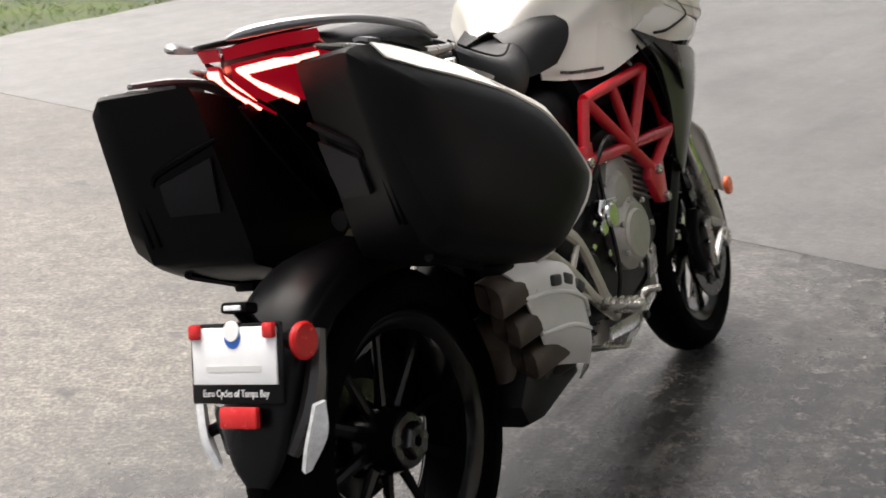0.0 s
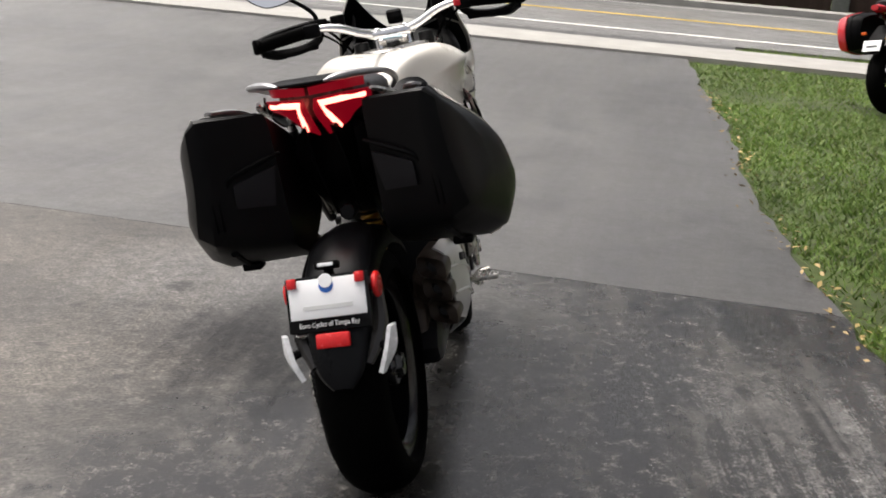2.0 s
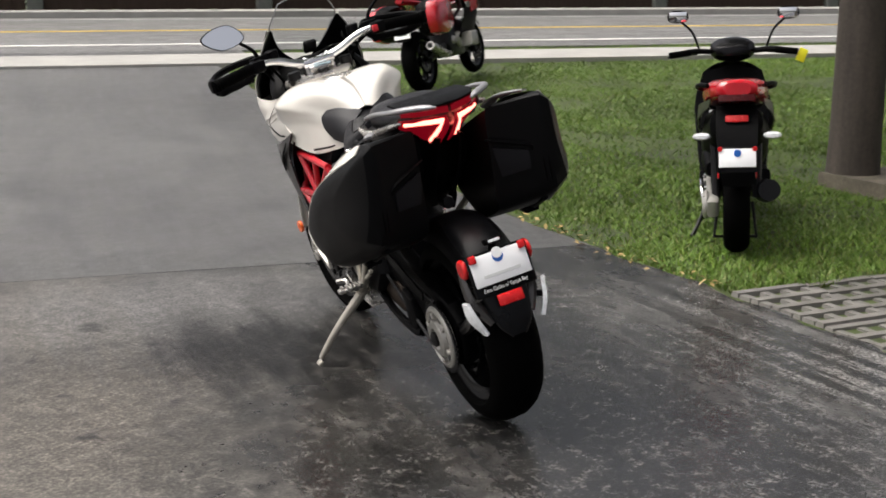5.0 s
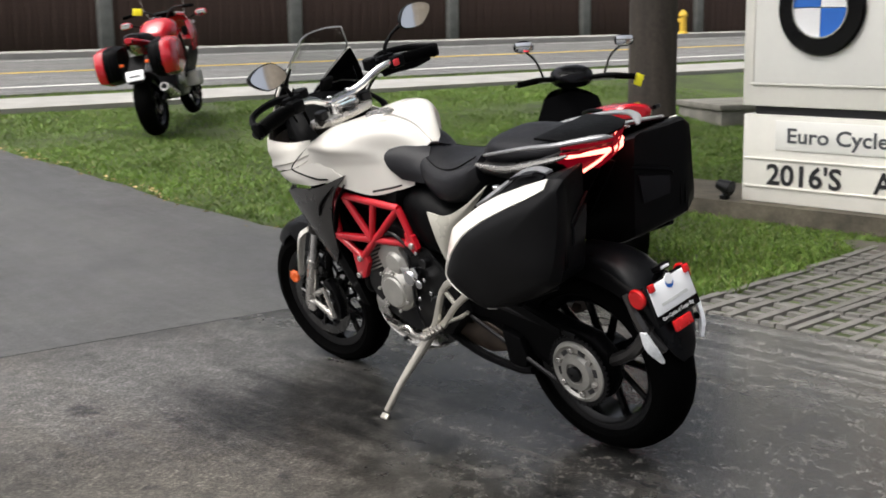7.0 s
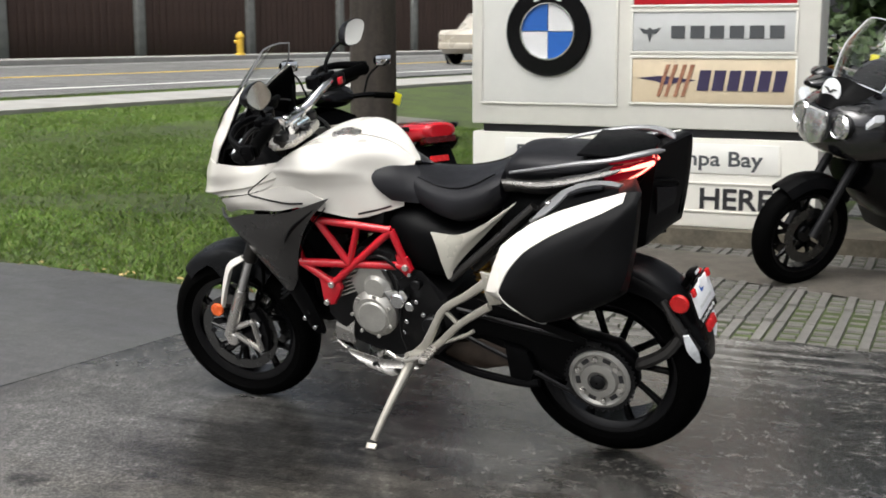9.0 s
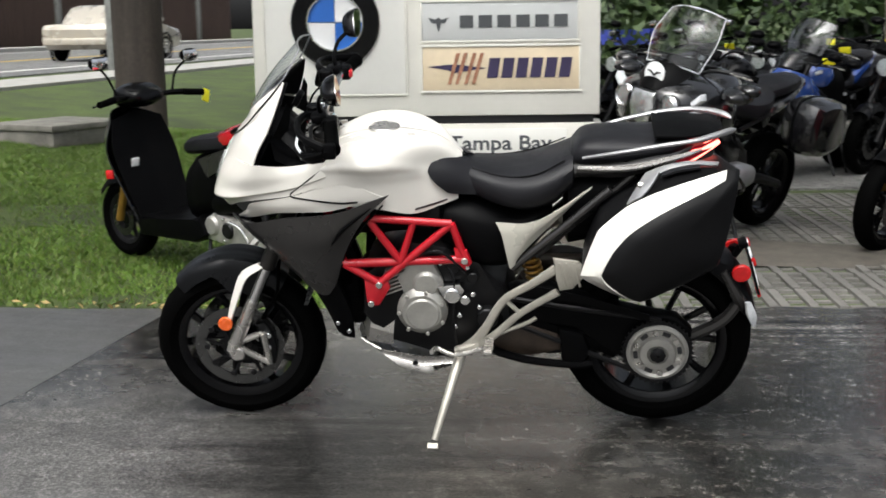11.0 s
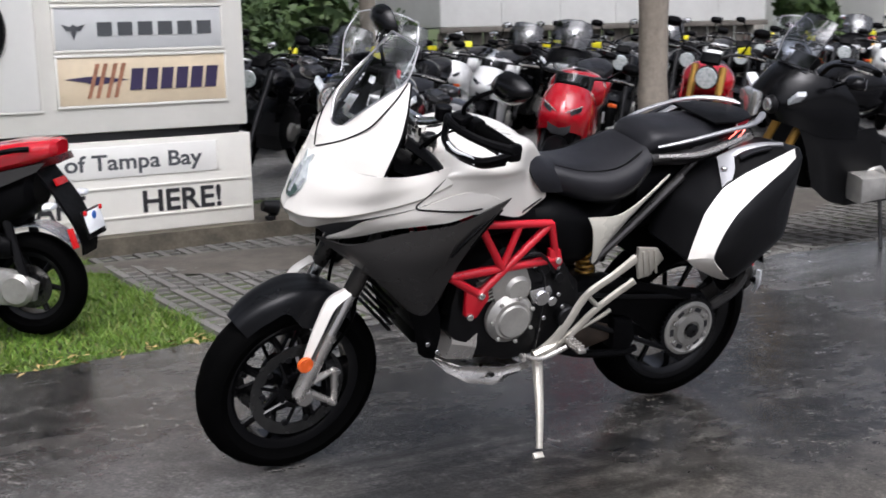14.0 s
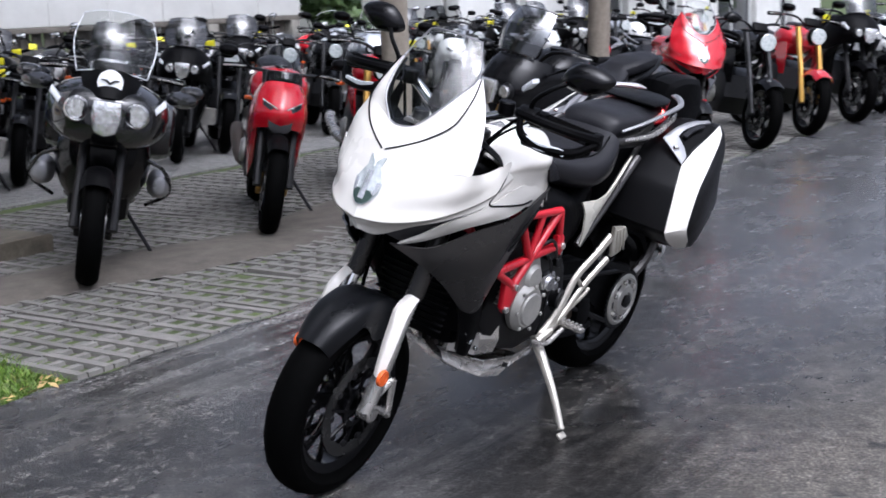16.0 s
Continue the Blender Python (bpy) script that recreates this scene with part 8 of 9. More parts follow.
    # handlebar, dash, mirrors
    part("steering_cowl", body(bm_new(), [(1.30, 0.90, 0.96, 0.06), (1.22, 0.90, 1.03, 0.12), (1.12, 0.90, 1.04, 0.13), (1.04, 0.93, 1.00, 0.10)], 10, 18), GLOSSB, t)
    bm = bm_new()
    for s in (1, -1):
        tube(bm, [(1.14, 0.0, 0.958), (1.12, 0.10 * s, 0.96), (1.06, 0.22 * s, 0.97), (1.02, 0.34 * s, 0.955)], 0.016, 8, 10)
    bar = part("handlebar", bm, BLACKP, t)
    for s in (1, -1):
        part("grip", tube(bm_new(), [(1.04, 0.24 * s, 0.965), (1.01, 0.36 * s, 0.952)], 0.019, 10), RUBBER, bar)
        part("lever", tube(bm_new(), [(1.08, 0.20 * s, 0.955), (1.10, 0.27 * s, 0.95), (1.05, 0.37 * s, 0.94)], 0.007, 6, 8), DARKM, bar)
        st = part("mirror_stalk", tube(bm_new(), [(1.08, 0.19 * s, 0.98), (1.09, 0.23 * s, 1.08), (1.07, 0.29 * s, 1.14)], 0.007, 8, 8), BLACKP, bar)
        bm = body(bm_new(), [(1.05, 1.135, 1.21, 0.062), (1.08, 1.145, 1.20, 0.05), (1.10, 1.165, 1.18, 0.02)], 5, 14, 0.31 * s)
        part("mirror_housing", bm, BLACKP, st)
        part("mirror_glass", box(bm_new(), (1.036, 0.31 * s, 1.172), (0.003, 0.10, 0.058), 0.001), MIRROR, st)
    part("yellow_tag", box(bm_new(), (1.02, -0.385, 0.93), (0.012, 0.05, 0.075), 0.003, (25, 8, 10)), YELLOW, bar, "yellow paper tag on the brake lever")


scooter()


# ---- trees, hedge, building, poles, vehicles ----
def leaf_cloud(bm, blobs, count, size, rnd, flat=0.5):
    """Many small leaves spread over clumps (centre, radius), thicker towards their skins."""
    weights = [r ** 2 for c, r in blobs]
    verts, faces = [], []
    for _ in range(count):
        c, r = rnd.choices(blobs, weights)[0]
        d = V((rnd.gauss(0, 1), rnd.gauss(0, 1), rnd.gauss(0, 1))).normalized()
        p = c + d * r * (0.55 + 0.5 * rnd.random() ** 0.6)
        n = (d + V((rnd.gauss(0, 1), rnd.gauss(0, 1), rnd.gauss(0, 1))) * 0.8).normalized()
        a = n.orthogonal().normalized()
        a.rotate(Matrix.Rotation(rnd.uniform(0, 6.28), 3, n))
        b = n.cross(a) * flat
        s = size * rnd.uniform(0.6, 1.4)
        vs = [bm.verts.new(p + a * s), bm.verts.new(p + b * s), bm.verts.new(p - a * s), bm.verts.new(p - b * s)]
        bm.faces.new(vs)


def broad_tree(x, y, r, h, spread, seed, leaves=5000, label="tall roadside tree with dark bark and a loose crown", group="roadside trees", lean=0.0):
    rnd = random.Random(seed)
    t = thing("tree", Matrix.Translation((x, y, land(x, y) - 0.03)), label, "tree", group)
    bm = bm_new()
    trunk = [(0, 0, -0.05), (0.0, 0, 0.25), (0.02, 0.0, h * 0.3), (lean * h * 0.6, 0.03, h * 0.62), (lean * h, 0.05, h)]
    tube(bm, trunk, [r * 1.35, r * 1.06, r, r * 0.8, r * 0.35], 14, 16)
    blobs = []
    for k in range(9):
        a = k * 2.4 + rnd.uniform(-0.3, 0.3)
        z0 = h * rnd.uniform(0.55, 0.9)
        e = V((math.cos(a) * spread * rnd.uniform(0.6, 1), math.sin(a) * spread * rnd.uniform(0.6, 1), z0 + rnd.uniform(0.4, 1.6)))
        tube(bm, [(lean * z0, 0, z0), (e.x * 0.45, e.y * 0.45, z0 + (e.z - z0) * 0.6), tuple(e)], [r * 0.32, r * 0.2, r * 0.06], 7, 6)
        blobs.append((e, spread * rnd.uniform(0.28, 0.45)))
        blobs.append((e * 0.6 + V((0, 0, h * 0.42)), spread * rnd.uniform(0.25, 0.4)))
    part("trunk", bm, BARK, t)
    bm = bm_new()
    leaf_cloud(bm, blobs, leaves, 0.13, rnd)
    part("crown", bm, LEAF, t)
    return t


def palm(x, y, r, h, seed):
    rnd = random.Random(seed)
    t = thing("palm_tree", Matrix.Translation((x, y, -0.02)), "palm with a slim ringed grey-brown trunk", "palm tree", "palms along the row")
    bm = bm_new()
    pts, rs = [], []
    n = 46
    for i in range(n):
        z = h * i / (n - 1)
        pts.append((0.05 * math.sin(z * 0.7 + seed), 0.04 * math.sin(z * 0.5), z - 0.05))
        rs.append(r * (1.25 if i == 0 else 1.0) * (1 - 0.15 * i / n) * (1.05 if i % 2 else 0.97) * (1 + rnd.uniform(-0.025, 0.025)))
    tube(bm, pts, rs, 14)
    part("trunk", bm, PALMB, t)
    top = V(pts[-1])
    for k in range(16):
        a, up = k * 2.4, rnd.uniform(-0.2, 0.9)
        d = V((math.cos(a), math.sin(a), 0))
        bm = bm_new()
        spine = spline([top, top + d * 0.7 + V((0, 0, 0.35 + up * 0.5)), top + d * 1.5 + V((0, 0, 0.2 + up * 0.5)), top + d * 2.1 + V((0, 0, -0.6 + up * 0.5))], 14)
        side = V((-d.y, d.x, 0))
        tube(bm, spine, [0.02] * 13 + [0.004], 5)
        for i in range(2, 14):
            for s in (1, -1):
                w = 0.42 * math.sin(math.pi * (i + 1) / 16)
                p, q = spine[i], spine[i] + side * s * w + d * 0.12 - V((0, 0, 0.12))
                e = (spine[i] - spine[i - 1]) * 0.35
                bm.faces.new([bm.verts.new(v) for v in (p - e, p + e, q)])
        part("frond", bm, LEAF, t)
    return t


broad_tree(5.18, 2.41, 0.165, 7.6, 4.4, 3, 9500, "tree with a straight dark trunk beside the sign", "")
palm(0.90, -0.66, 0.083, 6.2, 1)
palm(-0.32, -3.45, 0.088, 6.0, 2)
palm(6.2, -5.6, 0.10, 6.4, 4)
for i, (s, d, r, h, k) in enumerate(((31, -14, 0.3, 9, 5), (30.5, -6, 0.28, 8, 6), (32, 2, 0.32, 9.5, 7), (30.5, 9, 0.26, 8.5, 8), (31.5, 16, 0.3, 9, 9), (30.5, 23, 0.3, 9, 10), (32, 31, 0.34, 10, 11), (30.5, 40, 0.3, 9, 12), (31, 50, 0.3, 9, 13))):
    p = at_sd(s, d)
    broad_tree(p.x, p.y, r, h, 4.2, k, 3800)


def hedge_row(name, pts, h, thick, count, seed, label, size=0.07):
    rnd = random.Random(seed)
    bm = bm_new()
    blobs = []
    for (x0, y0), (x1, y1) in zip(pts, pts[1:]):
        n = int(math.hypot(x1 - x0, y1 - y0) / 0.7) + 1
        for i in range(n):
            f = (i + rnd.random()) / n
            for _ in range(3):
                z = rnd.uniform(0.25, h)
                x, y = x0 + (x1 - x0) * f + rnd.uniform(-thick, thick), y0 + (y1 - y0) * f + rnd.uniform(-thick, thick)
                blobs.append((V((x, y, land(x, y) + z)), rnd.uniform(0.45, 0.8)))
    leaf_cloud(bm, blobs, count, size, rnd)
    return tagged(part(name, bm, HEDGE, None), label, "hedge", kind="stuff")


hedge_row("hedge", [xy(at_uv(6.9, -11.0)), xy(at_uv(-0.6, -11.4))], 1.2, 0.4, 10000, 21, "clipped green hedge behind the lot")
hedge_row("shrubs", [xy(at_uv(6.6, -12.6)), xy(at_uv(-3.0, -13.8))], 8.6, 1.3, 42000, 22, "tall green trees and shrubs behind the hedge", 0.16)
hedge_row("under_growth", [xy(at_sd(28.4, -40)), xy(at_sd(28.4, 60))], 4.0, 0.6, 30000, 24, "dark growth above the roadside fence", 0.2)
hedge_row("dark_shrub", [xy(at_uv(14.5, -10.7)), xy(at_uv(16.4, -11.0))], 3.8, 0.5, 12000, 31, "tall dark leafy shrub beside the white building", 0.10)


def raised_office():
    m = Matrix(((ROW_U.x, -ROW_V.x, 0, 0), (ROW_U.y, -ROW_V.y, 0, 0), (0, 0, 1, 0), (0, 0, 0, 1)))
    o = at_uv(7.3, -10.6)
    t = thing("raised_office", Matrix.Translation(o) @ m, "long white sided building raised over dark skirting boards", "building")
    L, D = 6.4, 5.0
    bm = box(bm_new(), (L / 2, D / 2, 2.80), (L, D, 3.0), 0.02)
    wall = part("wall", bm, WALLW, t)
    for i in range(1, 6):
        part("wall_batten", box(bm_new(), (L * i / 6, -0.004, 2.80), (0.03, 0.016, 2.98), 0.004), WALLW, wall)
    part("sill_beam", box(bm_new(), (L / 2, -0.01, 1.26), (L + 0.04, 0.06, 0.08), 0.01), SKIRT, t)
    bm = bm_new()
    first = None
    for i in range(32):
        if first is None:
            first = part("skirting_board", box(bm_new(), (0.1, 0.12, 0.61), (0.17, 0.03, 1.22), 0.004), SKIRT, t)
            ob = first
        else:
            ob = new("skirting_board", first.data)
            ob.parent = t
        ob.matrix_basis = Matrix.Translation((0.2 * i, 0.012 * math.sin(i * 2.3), 0))
    bm.free()
    for i in range(4):
        part("pier", box(bm_new(), (0.2 + i * 2.0, 0.02, 0.61), (0.22, 0.16, 1.22), 0.01), CONC, t)
    part("roof", prism(bm_new(), [(-0.5, 4.25), (D + 0.5, 4.25), (D / 2, 5.3)], -0.3, L + 0.3, 0.02, "x"), ROOFM, t)


raised_office()


def shop_building():
    m = Matrix(((ROW_U.x, -ROW_V.x, 0, 0), (ROW_U.y, -ROW_V.y, 0, 0), (0, 0, 1, 0), (0, 0, 0, 1)))
    t = thing("shop_building", Matrix.Translation(at_uv(17.2, -9.6)) @ m, "pale shop building with dark doorways behind the bikes", "building")
    L, D, H = 22.0, 8.0, 4.2
    xs = [(1.3, 2.6), (4.6, 7.4), (9.2, 10.6), (13, 16), (18, 19.2)]
    edges = [0.0] + [e for pr in xs for e in pr] + [L]
    for a, b in zip(edges[::2], edges[1::2]):
        part("wall", box(bm_new(), ((a + b) / 2, 0.15, H / 2), (b - a, 0.3, H), 0.01), WALLW, t)
    for a, b in xs:
        part("lintel", box(bm_new(), ((a + b) / 2, 0.15, (H + 2.3) / 2), (b - a, 0.3, H - 2.3), 0.01), WALLW, t)
        dr = part("door", box(bm_new(), ((a + b) / 2, 0.26, 1.15), (b - a, 0.05, 2.3), 0.01), DARKG, t, "dark glazed door")
        for x in (a + 0.04, (a + b) / 2, b - 0.04):
            part("door_frame", box(bm_new(), (x, 0.22, 1.15), (0.07, 0.07, 2.3), 0.006), SIGNG, dr)
    part("rear_wall", box(bm_new(), (L / 2, D / 2 + 0.4, H / 2), (L, D, H), 0.01), WALLW, t)
    part("roof", box(bm_new(), (L / 2, D / 2, H + 0.15), (L + 0.8, D + 1.2, 0.3), 0.03), ROOFM, t)
    part("awning", prism(bm_new(), [(-1.1, 2.55), (0.0, 2.75), (0.0, 2.85), (-1.1, 2.62)], 3.4, 8.2, 0.01, "x"), WALLW, t)


shop_building()


def utility_pole(s, d):
    p = at_sd(s, d)
    t = thing("utility_pole", Matrix.Translation(p), "grey utility pole beside the road", "utility pole")
    part("pole", tube(bm_new(), [(0, 0, -0.1), (0, 0, 9)], [0.13, 0.10], 14), POSTM, t)
    part("crossarm", box(bm_new(), (0, 0, 8.3), (2.0, 0.1, 0.12), 0.01, (0, 0, -37)), POSTM, t)


utility_pole(13.8, 20.3)
utility_pole(13.8, 31.5)


def hydrant():
    p = at_sd(24.9, 24.5, 0.1)
    t = thing("fire_hydrant", Matrix.Translation(p), "small yellow fire hydrant across the road", "fire hydrant")
    part("barrel", lathe(bm_new(), [(0.001, 0), (0.16, 0), (0.16, 0.05), (0.105, 0.08), (0.10, 0.52), (0.135, 0.54), (0.135, 0.58), (0.09, 0.66), (0.03, 0.72), (0.001, 0.72)], (0, 0, 0), 20, "z"), HYDR, t)
    for a in (0, 1, 2):
        part("outlet_cap", tube(bm_new(), [(0, 0, 0.42), (0.17 * math.cos(a * 1.57), 0.17 * math.sin(a * 1.57), 0.42)], [0.05, 0.055], 10), HYDR, t)


hydrant()


def storm_drain():
    x, y = 11.0, 2.05
    t = thing("storm_drain", pose(x, y, land(x, y) - 0.02, 0, 0, -58), "low concrete storm drain box set in the lawn", "storm drain")
    for a, b, c, d in ((-0.55, 0.55, 0.40, 0.52), (-0.55, 0.55, -0.52, -0.40), (-0.55, -0.43, -0.40, 0.40), (0.43, 0.55, -0.40, 0.40)):
        part("side_wall", box(bm_new(), ((a + b) / 2, (c + d) / 2, 0.06), (b - a, d - c, 0.20), 0.01), CONC, t)
    part("lid", box(bm_new(), (0, 0, 0.19), (1.16, 1.1, 0.07), 0.015), CONC, t)


storm_drain()


def blue_banner():
    t = thing("banner", Matrix.Translation((10.3, -4.9, 1.05)) @ pose(0, 0, 0, 0, 0, 62), "long faded blue banner in front of the hedge", "banner")
    part("cloth", sheet(bm_new(), net([[(-0.55, 0.02, 0), (-0.2, -0.02, -0.01), (0.2, 0.02, 0.0), (0.55, 0, 0.01)], [(-0.55, 0, 0.2), (-0.2, 0.02, 0.19), (0.2, -0.01, 0.19), (0.55, 0.02, 0.2)]], 14, 5), 0.004, False), BANNER, t)
    for x in (-0.57, 0.57):
        part("pole", tube(bm_new(), [(x, 0.01, -1.05 + land(10.3, -4.9)), (x, 0.01, 0.25)], 0.015, 8), DARKM, t)


blue_banner()


def vehicle(m, paint, pickup, label, name, category):
    t = thing(name, m, label, category)
    L, W, r = (5.4, 1.0, 0.38) if pickup else (4.6, 0.9, 0.32)
    bx = [(0.9 / 5.4 * L, r), (L - 1.1, r)]
    if pickup:
        side = [(0.0, 0.52), (0.0, 0.98), (0.04, 1.06), (2.0, 1.10), (2.05, 1.12), (4.0, 1.12), (5.2, 1.02), (5.38, 0.92), (5.4, 0.55), (5.2, 0.42), (0.2, 0.45)]
        cab = [(1.95, 1.10), (2.15, 1.70), (2.35, 1.78), (3.35, 1.76), (4.1, 1.11)]
        glass = [(2.12, 1.14), (2.26, 1.64), (2.40, 1.70), (3.30, 1.68), (3.88, 1.14)]
    else:
        side = [(0.0, 0.48), (-0.02, 0.80), (0.10, 0.92), (1.1, 0.96), (3.2, 0.94), (4.4, 0.80), (4.6, 0.62), (4.58, 0.36), (4.3, 0.28), (0.2, 0.30)]
        cab = [(0.75, 0.94), (1.35, 1.36), (1.7, 1.42), (2.5, 1.40), (3.35, 0.94)]
        glass = [(0.98, 0.97), (1.42, 1.30), (1.72, 1.36), (2.46, 1.34), (3.12, 0.97)]
    part("body", prism(bm_new(), side, -W, W, 0.07), paint, t)
    cabin = part("cabin", prism(bm_new(), cab, -W * 0.86, W * 0.86, 0.06), paint, t)
    for s in (1, -1):
        mid = (glass[0][0] + glass[-1][0]) / 2 - 0.05
        part("side_window", prism(bm_new(), [glass[0], glass[1], glass[2], (mid, glass[2][1]), (mid, glass[0][1])], W * 0.855 * s, (W * 0.865 + 0.006) * s, 0.0), DARKG, cabin)
        part("side_window", prism(bm_new(), [(mid + 0.09, glass[0][1]), (mid + 0.09, glass[3][1]), glass[3], glass[4]], W * 0.855 * s, (W * 0.865 + 0.006) * s, 0.0), DARKG, cabin)
        part("tail_lamp", box(bm_new(), (0.02, (W - 0.12) * s, side[1][1] - 0.12), (0.06, 0.16, 0.22 if pickup else 0.13), 0.02), TAILR, t)
        part("headlight", box(bm_new(), (L - 0.06, (W - 0.2) * s, side[-3][1] + 0.22), (0.1, 0.3, 0.15), 0.03), HEADG, t)
        part("door_mirror", body(bm_new(), [(glass[-1][0] - 0.1, glass[0][1], glass[0][1] + 0.16, 0.08), (glass[-1][0] + 0.08, glass[0][1] + 0.02, glass[0][1] + 0.13, 0.05)], 4, 10, (W + 0.05) * s), paint, t)
        for x, rr in bx:
            wh = part("wheel", tyre(bm_new(), (x, (W - 0.1) * s, rr), rr, 0.23, rr * 0.62, 28), RUBBER, t)
            bm = disc(bm_new(), (x, (W - 0.02) * s, rr), rr * 0.62, 0.05, 24)
            spokes(bm, (x, 0, rr), 0.05, rr * 0.56, 6, 0.03, (W + 0.005) * s, 0.0, 0.02)
            part("hub", bm, SILVER, wh)
            bm = bm_new()
            lathe(bm, [(rr + 0.01, -0.02), (rr + 0.07, -0.02), (rr + 0.07, 0.015), (rr + 0.01, 0.015)], (x, W * s, rr), 28)
            part("wheel_arch", bm, BLACKP, t)
    slope = [(cab[3][0] + 0.02, cab[3][1] - 0.05), (cab[4][0] - 0.02, cab[4][1] + 0.03)]
    bm = sheet(bm_new(), net([[(slope[0][0] + 0.05, -W * 0.74, slope[0][1]), (slope[0][0] + 0.05, W * 0.74, slope[0][1])], [(slope[1][0] + 0.06, -W * 0.78, slope[1][1]), (slope[1][0] + 0.06, W * 0.78, slope[1][1])]], 4, 4), 0.01, False)
    part("windscreen", bm, DARKG, cabin)
    part("rear_bumper", box(bm_new(), (-0.03, 0, 0.50), (0.12, 2 * W - 0.1, 0.18), 0.04), CHROME if pickup else paint, t)
    part("front_bumper", box(bm_new(), (L, 0, 0.48), (0.12, 2 * W - 0.1, 0.2), 0.05), CHROME if pickup else paint, t)
    return t


yaw_road = math.degrees(math.atan2(D_AXIS.y, D_AXIS.x))
p = at_sd(16.4, 23.6)
vehicle(pose(p.x, p.y, p.z, 0, 0, yaw_road), BEIGE, False, "beige sedan car on the road", "car", "car")


# ---- grass blades, fallen leaves, grid pavers ----
def blades(name, count, pick_sd, seed, h0, h1, label):
    rnd = random.Random(seed)
    verts, faces = [], []
    while len(faces) < count:
        s, d = pick_sd(rnd)
        if s is None:
            continue
        p = at_sd(s, d, -0.024)
        tuft = 0.5 + 0.5 * noise.noise(V((p.x * 1.3, p.y * 1.3, 0)))
        if noise.noise(V((p.x * 0.6, p.y * 0.6, 5))) < -0.32 and rnd.random() < 0.75:
            continue
        a, h = rnd.uniform(0, 6.283), rnd.uniform(h0, h1) * (0.6 + 0.8 * tuft)
        w = rnd.uniform(0.003, 0.007)
        lean = V((rnd.gauss(0, 0.8), rnd.gauss(0, 0.8), 0)) * h
        side = V((math.cos(a), math.sin(a), 0)) * w
        k = len(verts)
        verts += [p - side, p + side, p + lean + V((0, 0, h))]
        faces.append((k, k + 1, k + 2))
    me = bpy.data.meshes.new(name)
    me.from_pydata([tuple(v) for v in verts], [], faces)
    me.materials.append(BLADE)
    return tagged(new(name, me), label, "grass", kind="stuff")


def near_lawn(rnd):
    s, d = 2.6 + 9.6 * rnd.random() ** 1.35, rnd.uniform(-0.8, 9.5)
    if d < along(edge_r, max(s, 2.73)) + wob(s) + 0.015:
        return None, None
    p = at_sd(s, d)
    q = V((p.x, p.y, 0)) - P0
    u, v = q.dot(ROW_U), q.dot(ROW_V)
    if u > 0.03 + 0.05 * math.sin(v * 9):
        return None, None
    return s, d


def side_lawn(rnd):
    s, d = rnd.uniform(4.5, 12.2), rnd.uniform(-16, -7.2)
    return (s, d) if d < along(edge_l, s) else (None, None)


def verge(rnd):
    s, d = rnd.uniform(13.45, 14.02), rnd.uniform(-0.1, 16)
    return s, d


blades("grass_blades", 190000, near_lawn, 41, 0.02, 0.045, "short green lawn grass with dry tips")
blades("side_grass", 14000, side_lawn, 42, 0.03, 0.06, "lawn grass beyond the driveway")
blades("verge_grass", 8000, verge, 43, 0.03, 0.06, "grass verge between sidewalk and road")

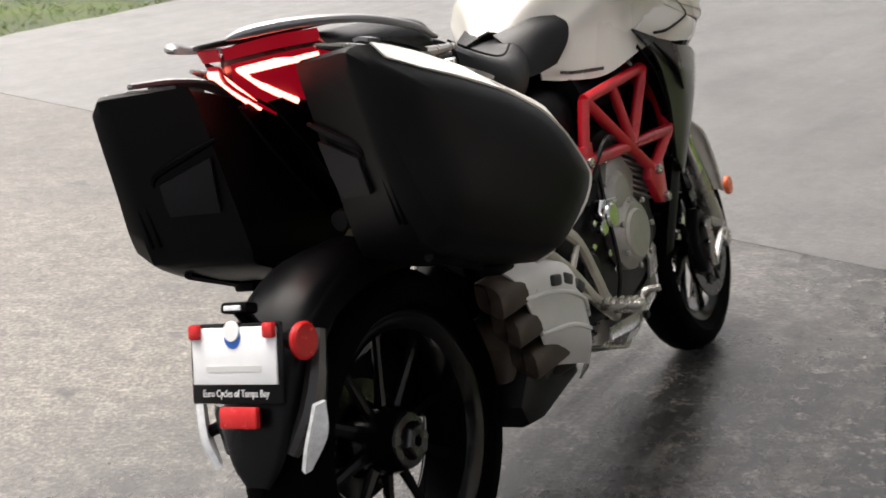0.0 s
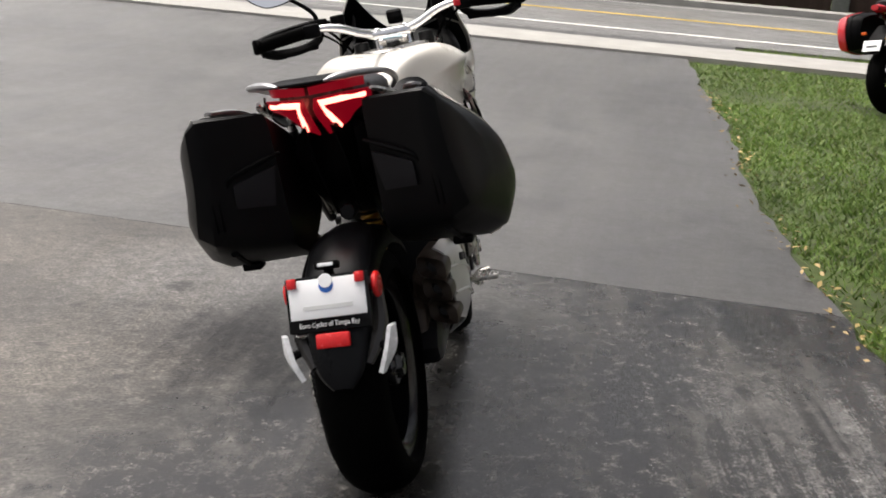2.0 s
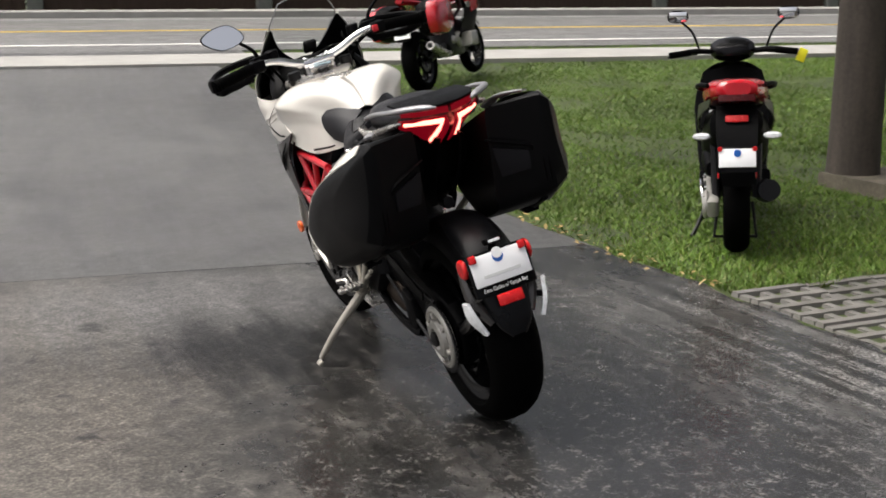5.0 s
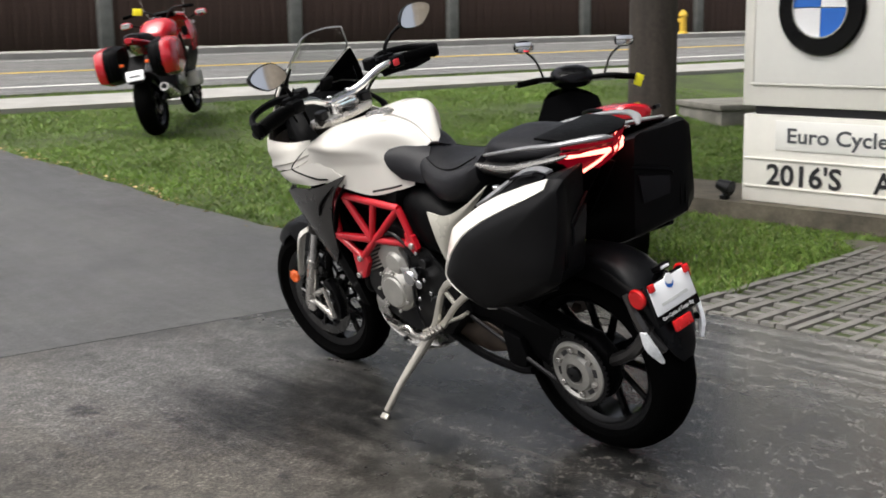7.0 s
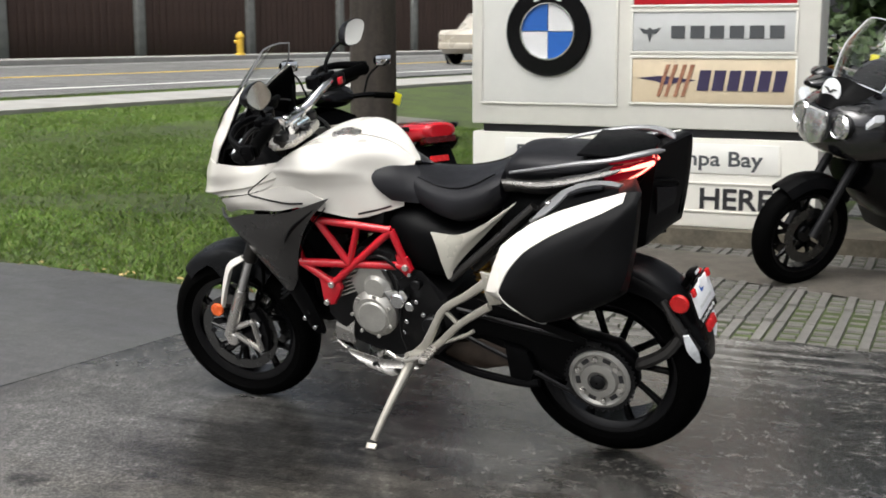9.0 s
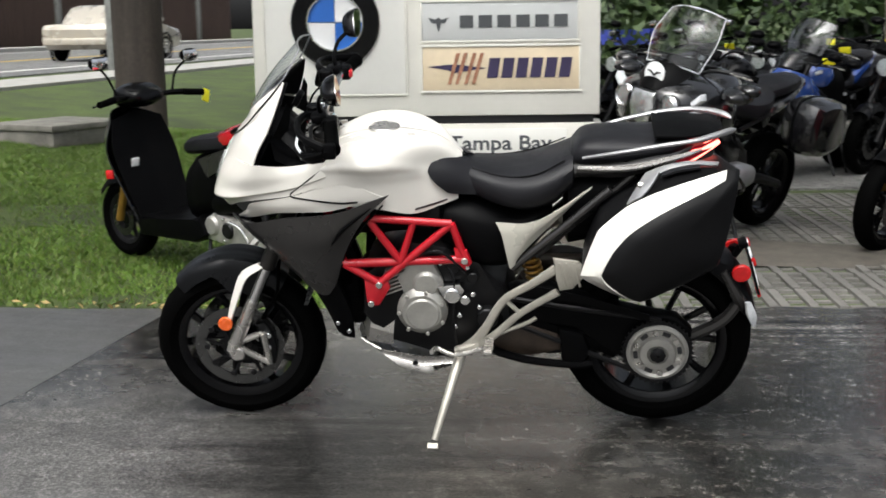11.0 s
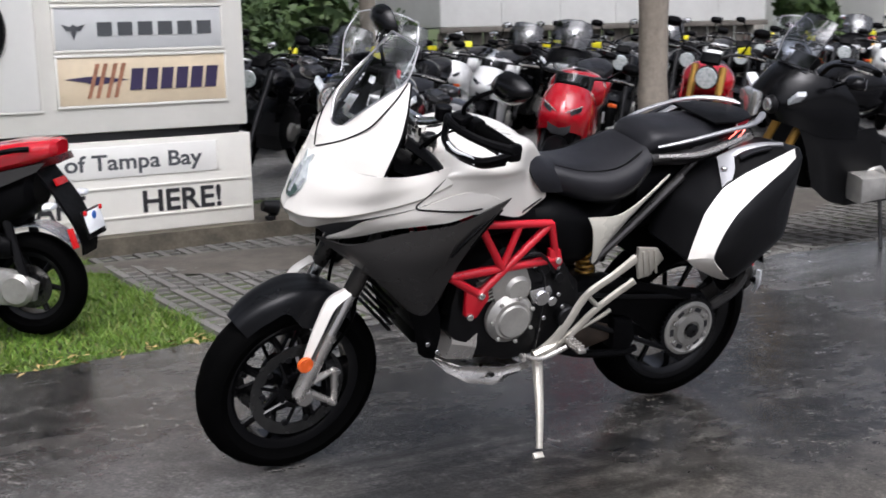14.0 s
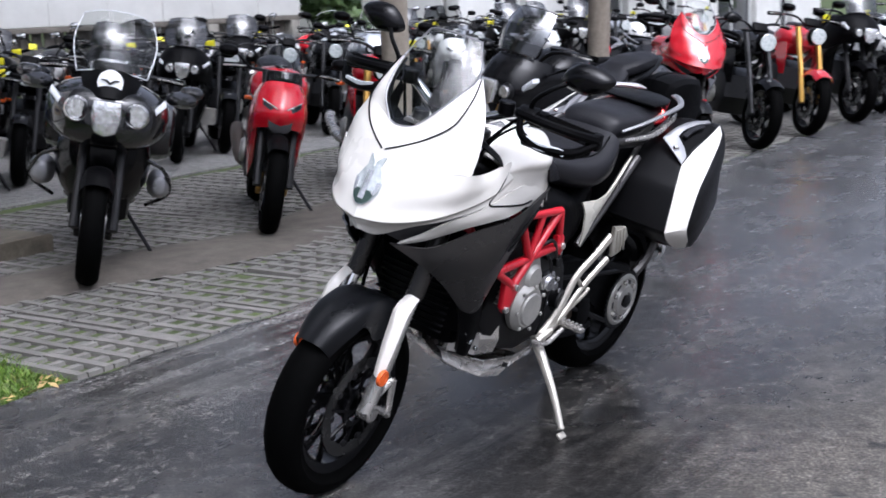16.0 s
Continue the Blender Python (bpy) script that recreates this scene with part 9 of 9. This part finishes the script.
rnd = random.Random(44)
bm = bm_new()
for i in range(190):
    if i < 300:
        s = 2.8 + 8 * rnd.random() ** 1.4
        d = along(edge_r, s) + wob(s) + rnd.gauss(0.02, 0.05)
        p = at_sd(s, d, 0.012)
    else:
        p = at_sd(rnd.uniform(3, 9), rnd.uniform(0.3, 6), 0.03)
    n = V((rnd.gauss(0, 0.35), rnd.gauss(0, 0.35), 1)).normalized()
    a = n.orthogonal().normalized()
    a.rotate(Matrix.Rotation(rnd.uniform(0, 6.28), 3, n))
    b = n.cross(a)
    k = rnd.uniform(0.012, 0.028)
    bm.faces.new([bm.verts.new(p + v) for v in (a * k, b * k * 0.45 + n * 0.004, -a * k, -b * k * 0.45 + n * 0.004)])
tagged(part("fallen_leaves", bm, DRYLEAF, None), "dry leaves gathered along the lawn's edge", "leaves", kind="stuff")


def paver_mesh():
    """A grid paver of 0.6 by 0.4 m: bars with four by three holes between them."""
    bm = bm_new()
    L, W, t = 0.596, 0.396, 0.05

    def bar(x0, x1, y0, y1, z):
        c = [(x0, y0), (x1, y0), (x1, y1), (x0, y1)]
        e = 0.006
        top = [bm.verts.new((x + (e if x == x0 else -e), y + (e if y == y0 else -e), z)) for x, y in c]
        low = [bm.verts.new((x, y, z - t)) for x, y in c]
        bm.faces.new(top)
        for i in range(4):
            bm.faces.new((low[i], low[(i + 1) % 4], top[(i + 1) % 4], top[i]))

    for i in range(5):
        x = (L - 0.055) * i / 4
        bar(x, x + 0.055, 0, W, 0.0)
    for j in range(4):
        y = (W - 0.050) * j / 3
        for i in range(4):
            x = (L - 0.055) * i / 4 + 0.055
            bar(x, x + (L - 0.055) / 4 - 0.055, y, y + 0.050, -0.004)
    me = bpy.data.meshes.new("paver")
    for f in bm.faces:
        f.smooth = False
    bm.to_mesh(me)
    bm.free()
    me.materials.append(PAVER)
    return me


bed = thing("paver_bed", Matrix(((ROW_U.x, -ROW_V.x, 0, P0.x), (ROW_U.y, -ROW_V.y, 0, P0.y), (0, 0, 1, 0), (0, 0, 0, 1))), "concrete grid pavers with soil in their holes", "pavers", kind="structure")
pm_ = paver_mesh()
rnd = random.Random(46)
for i in range(27):
    for j in range(10):
        x, y = 0.02 + 0.6 * i, 0.02 + 0.4 * j
        if 1.6 < i * 0.6 and y > 3.9 and i % 5 == 0:
            continue
        ob = new("paver", pm_)
        ob.parent = bed
        ob.matrix_basis = pose(x, y, -0.002 + rnd.uniform(-0.007, 0.004), rnd.uniform(-0.8, 0.8), rnd.uniform(-0.6, 0.6), rnd.uniform(-0.5, 0.5))
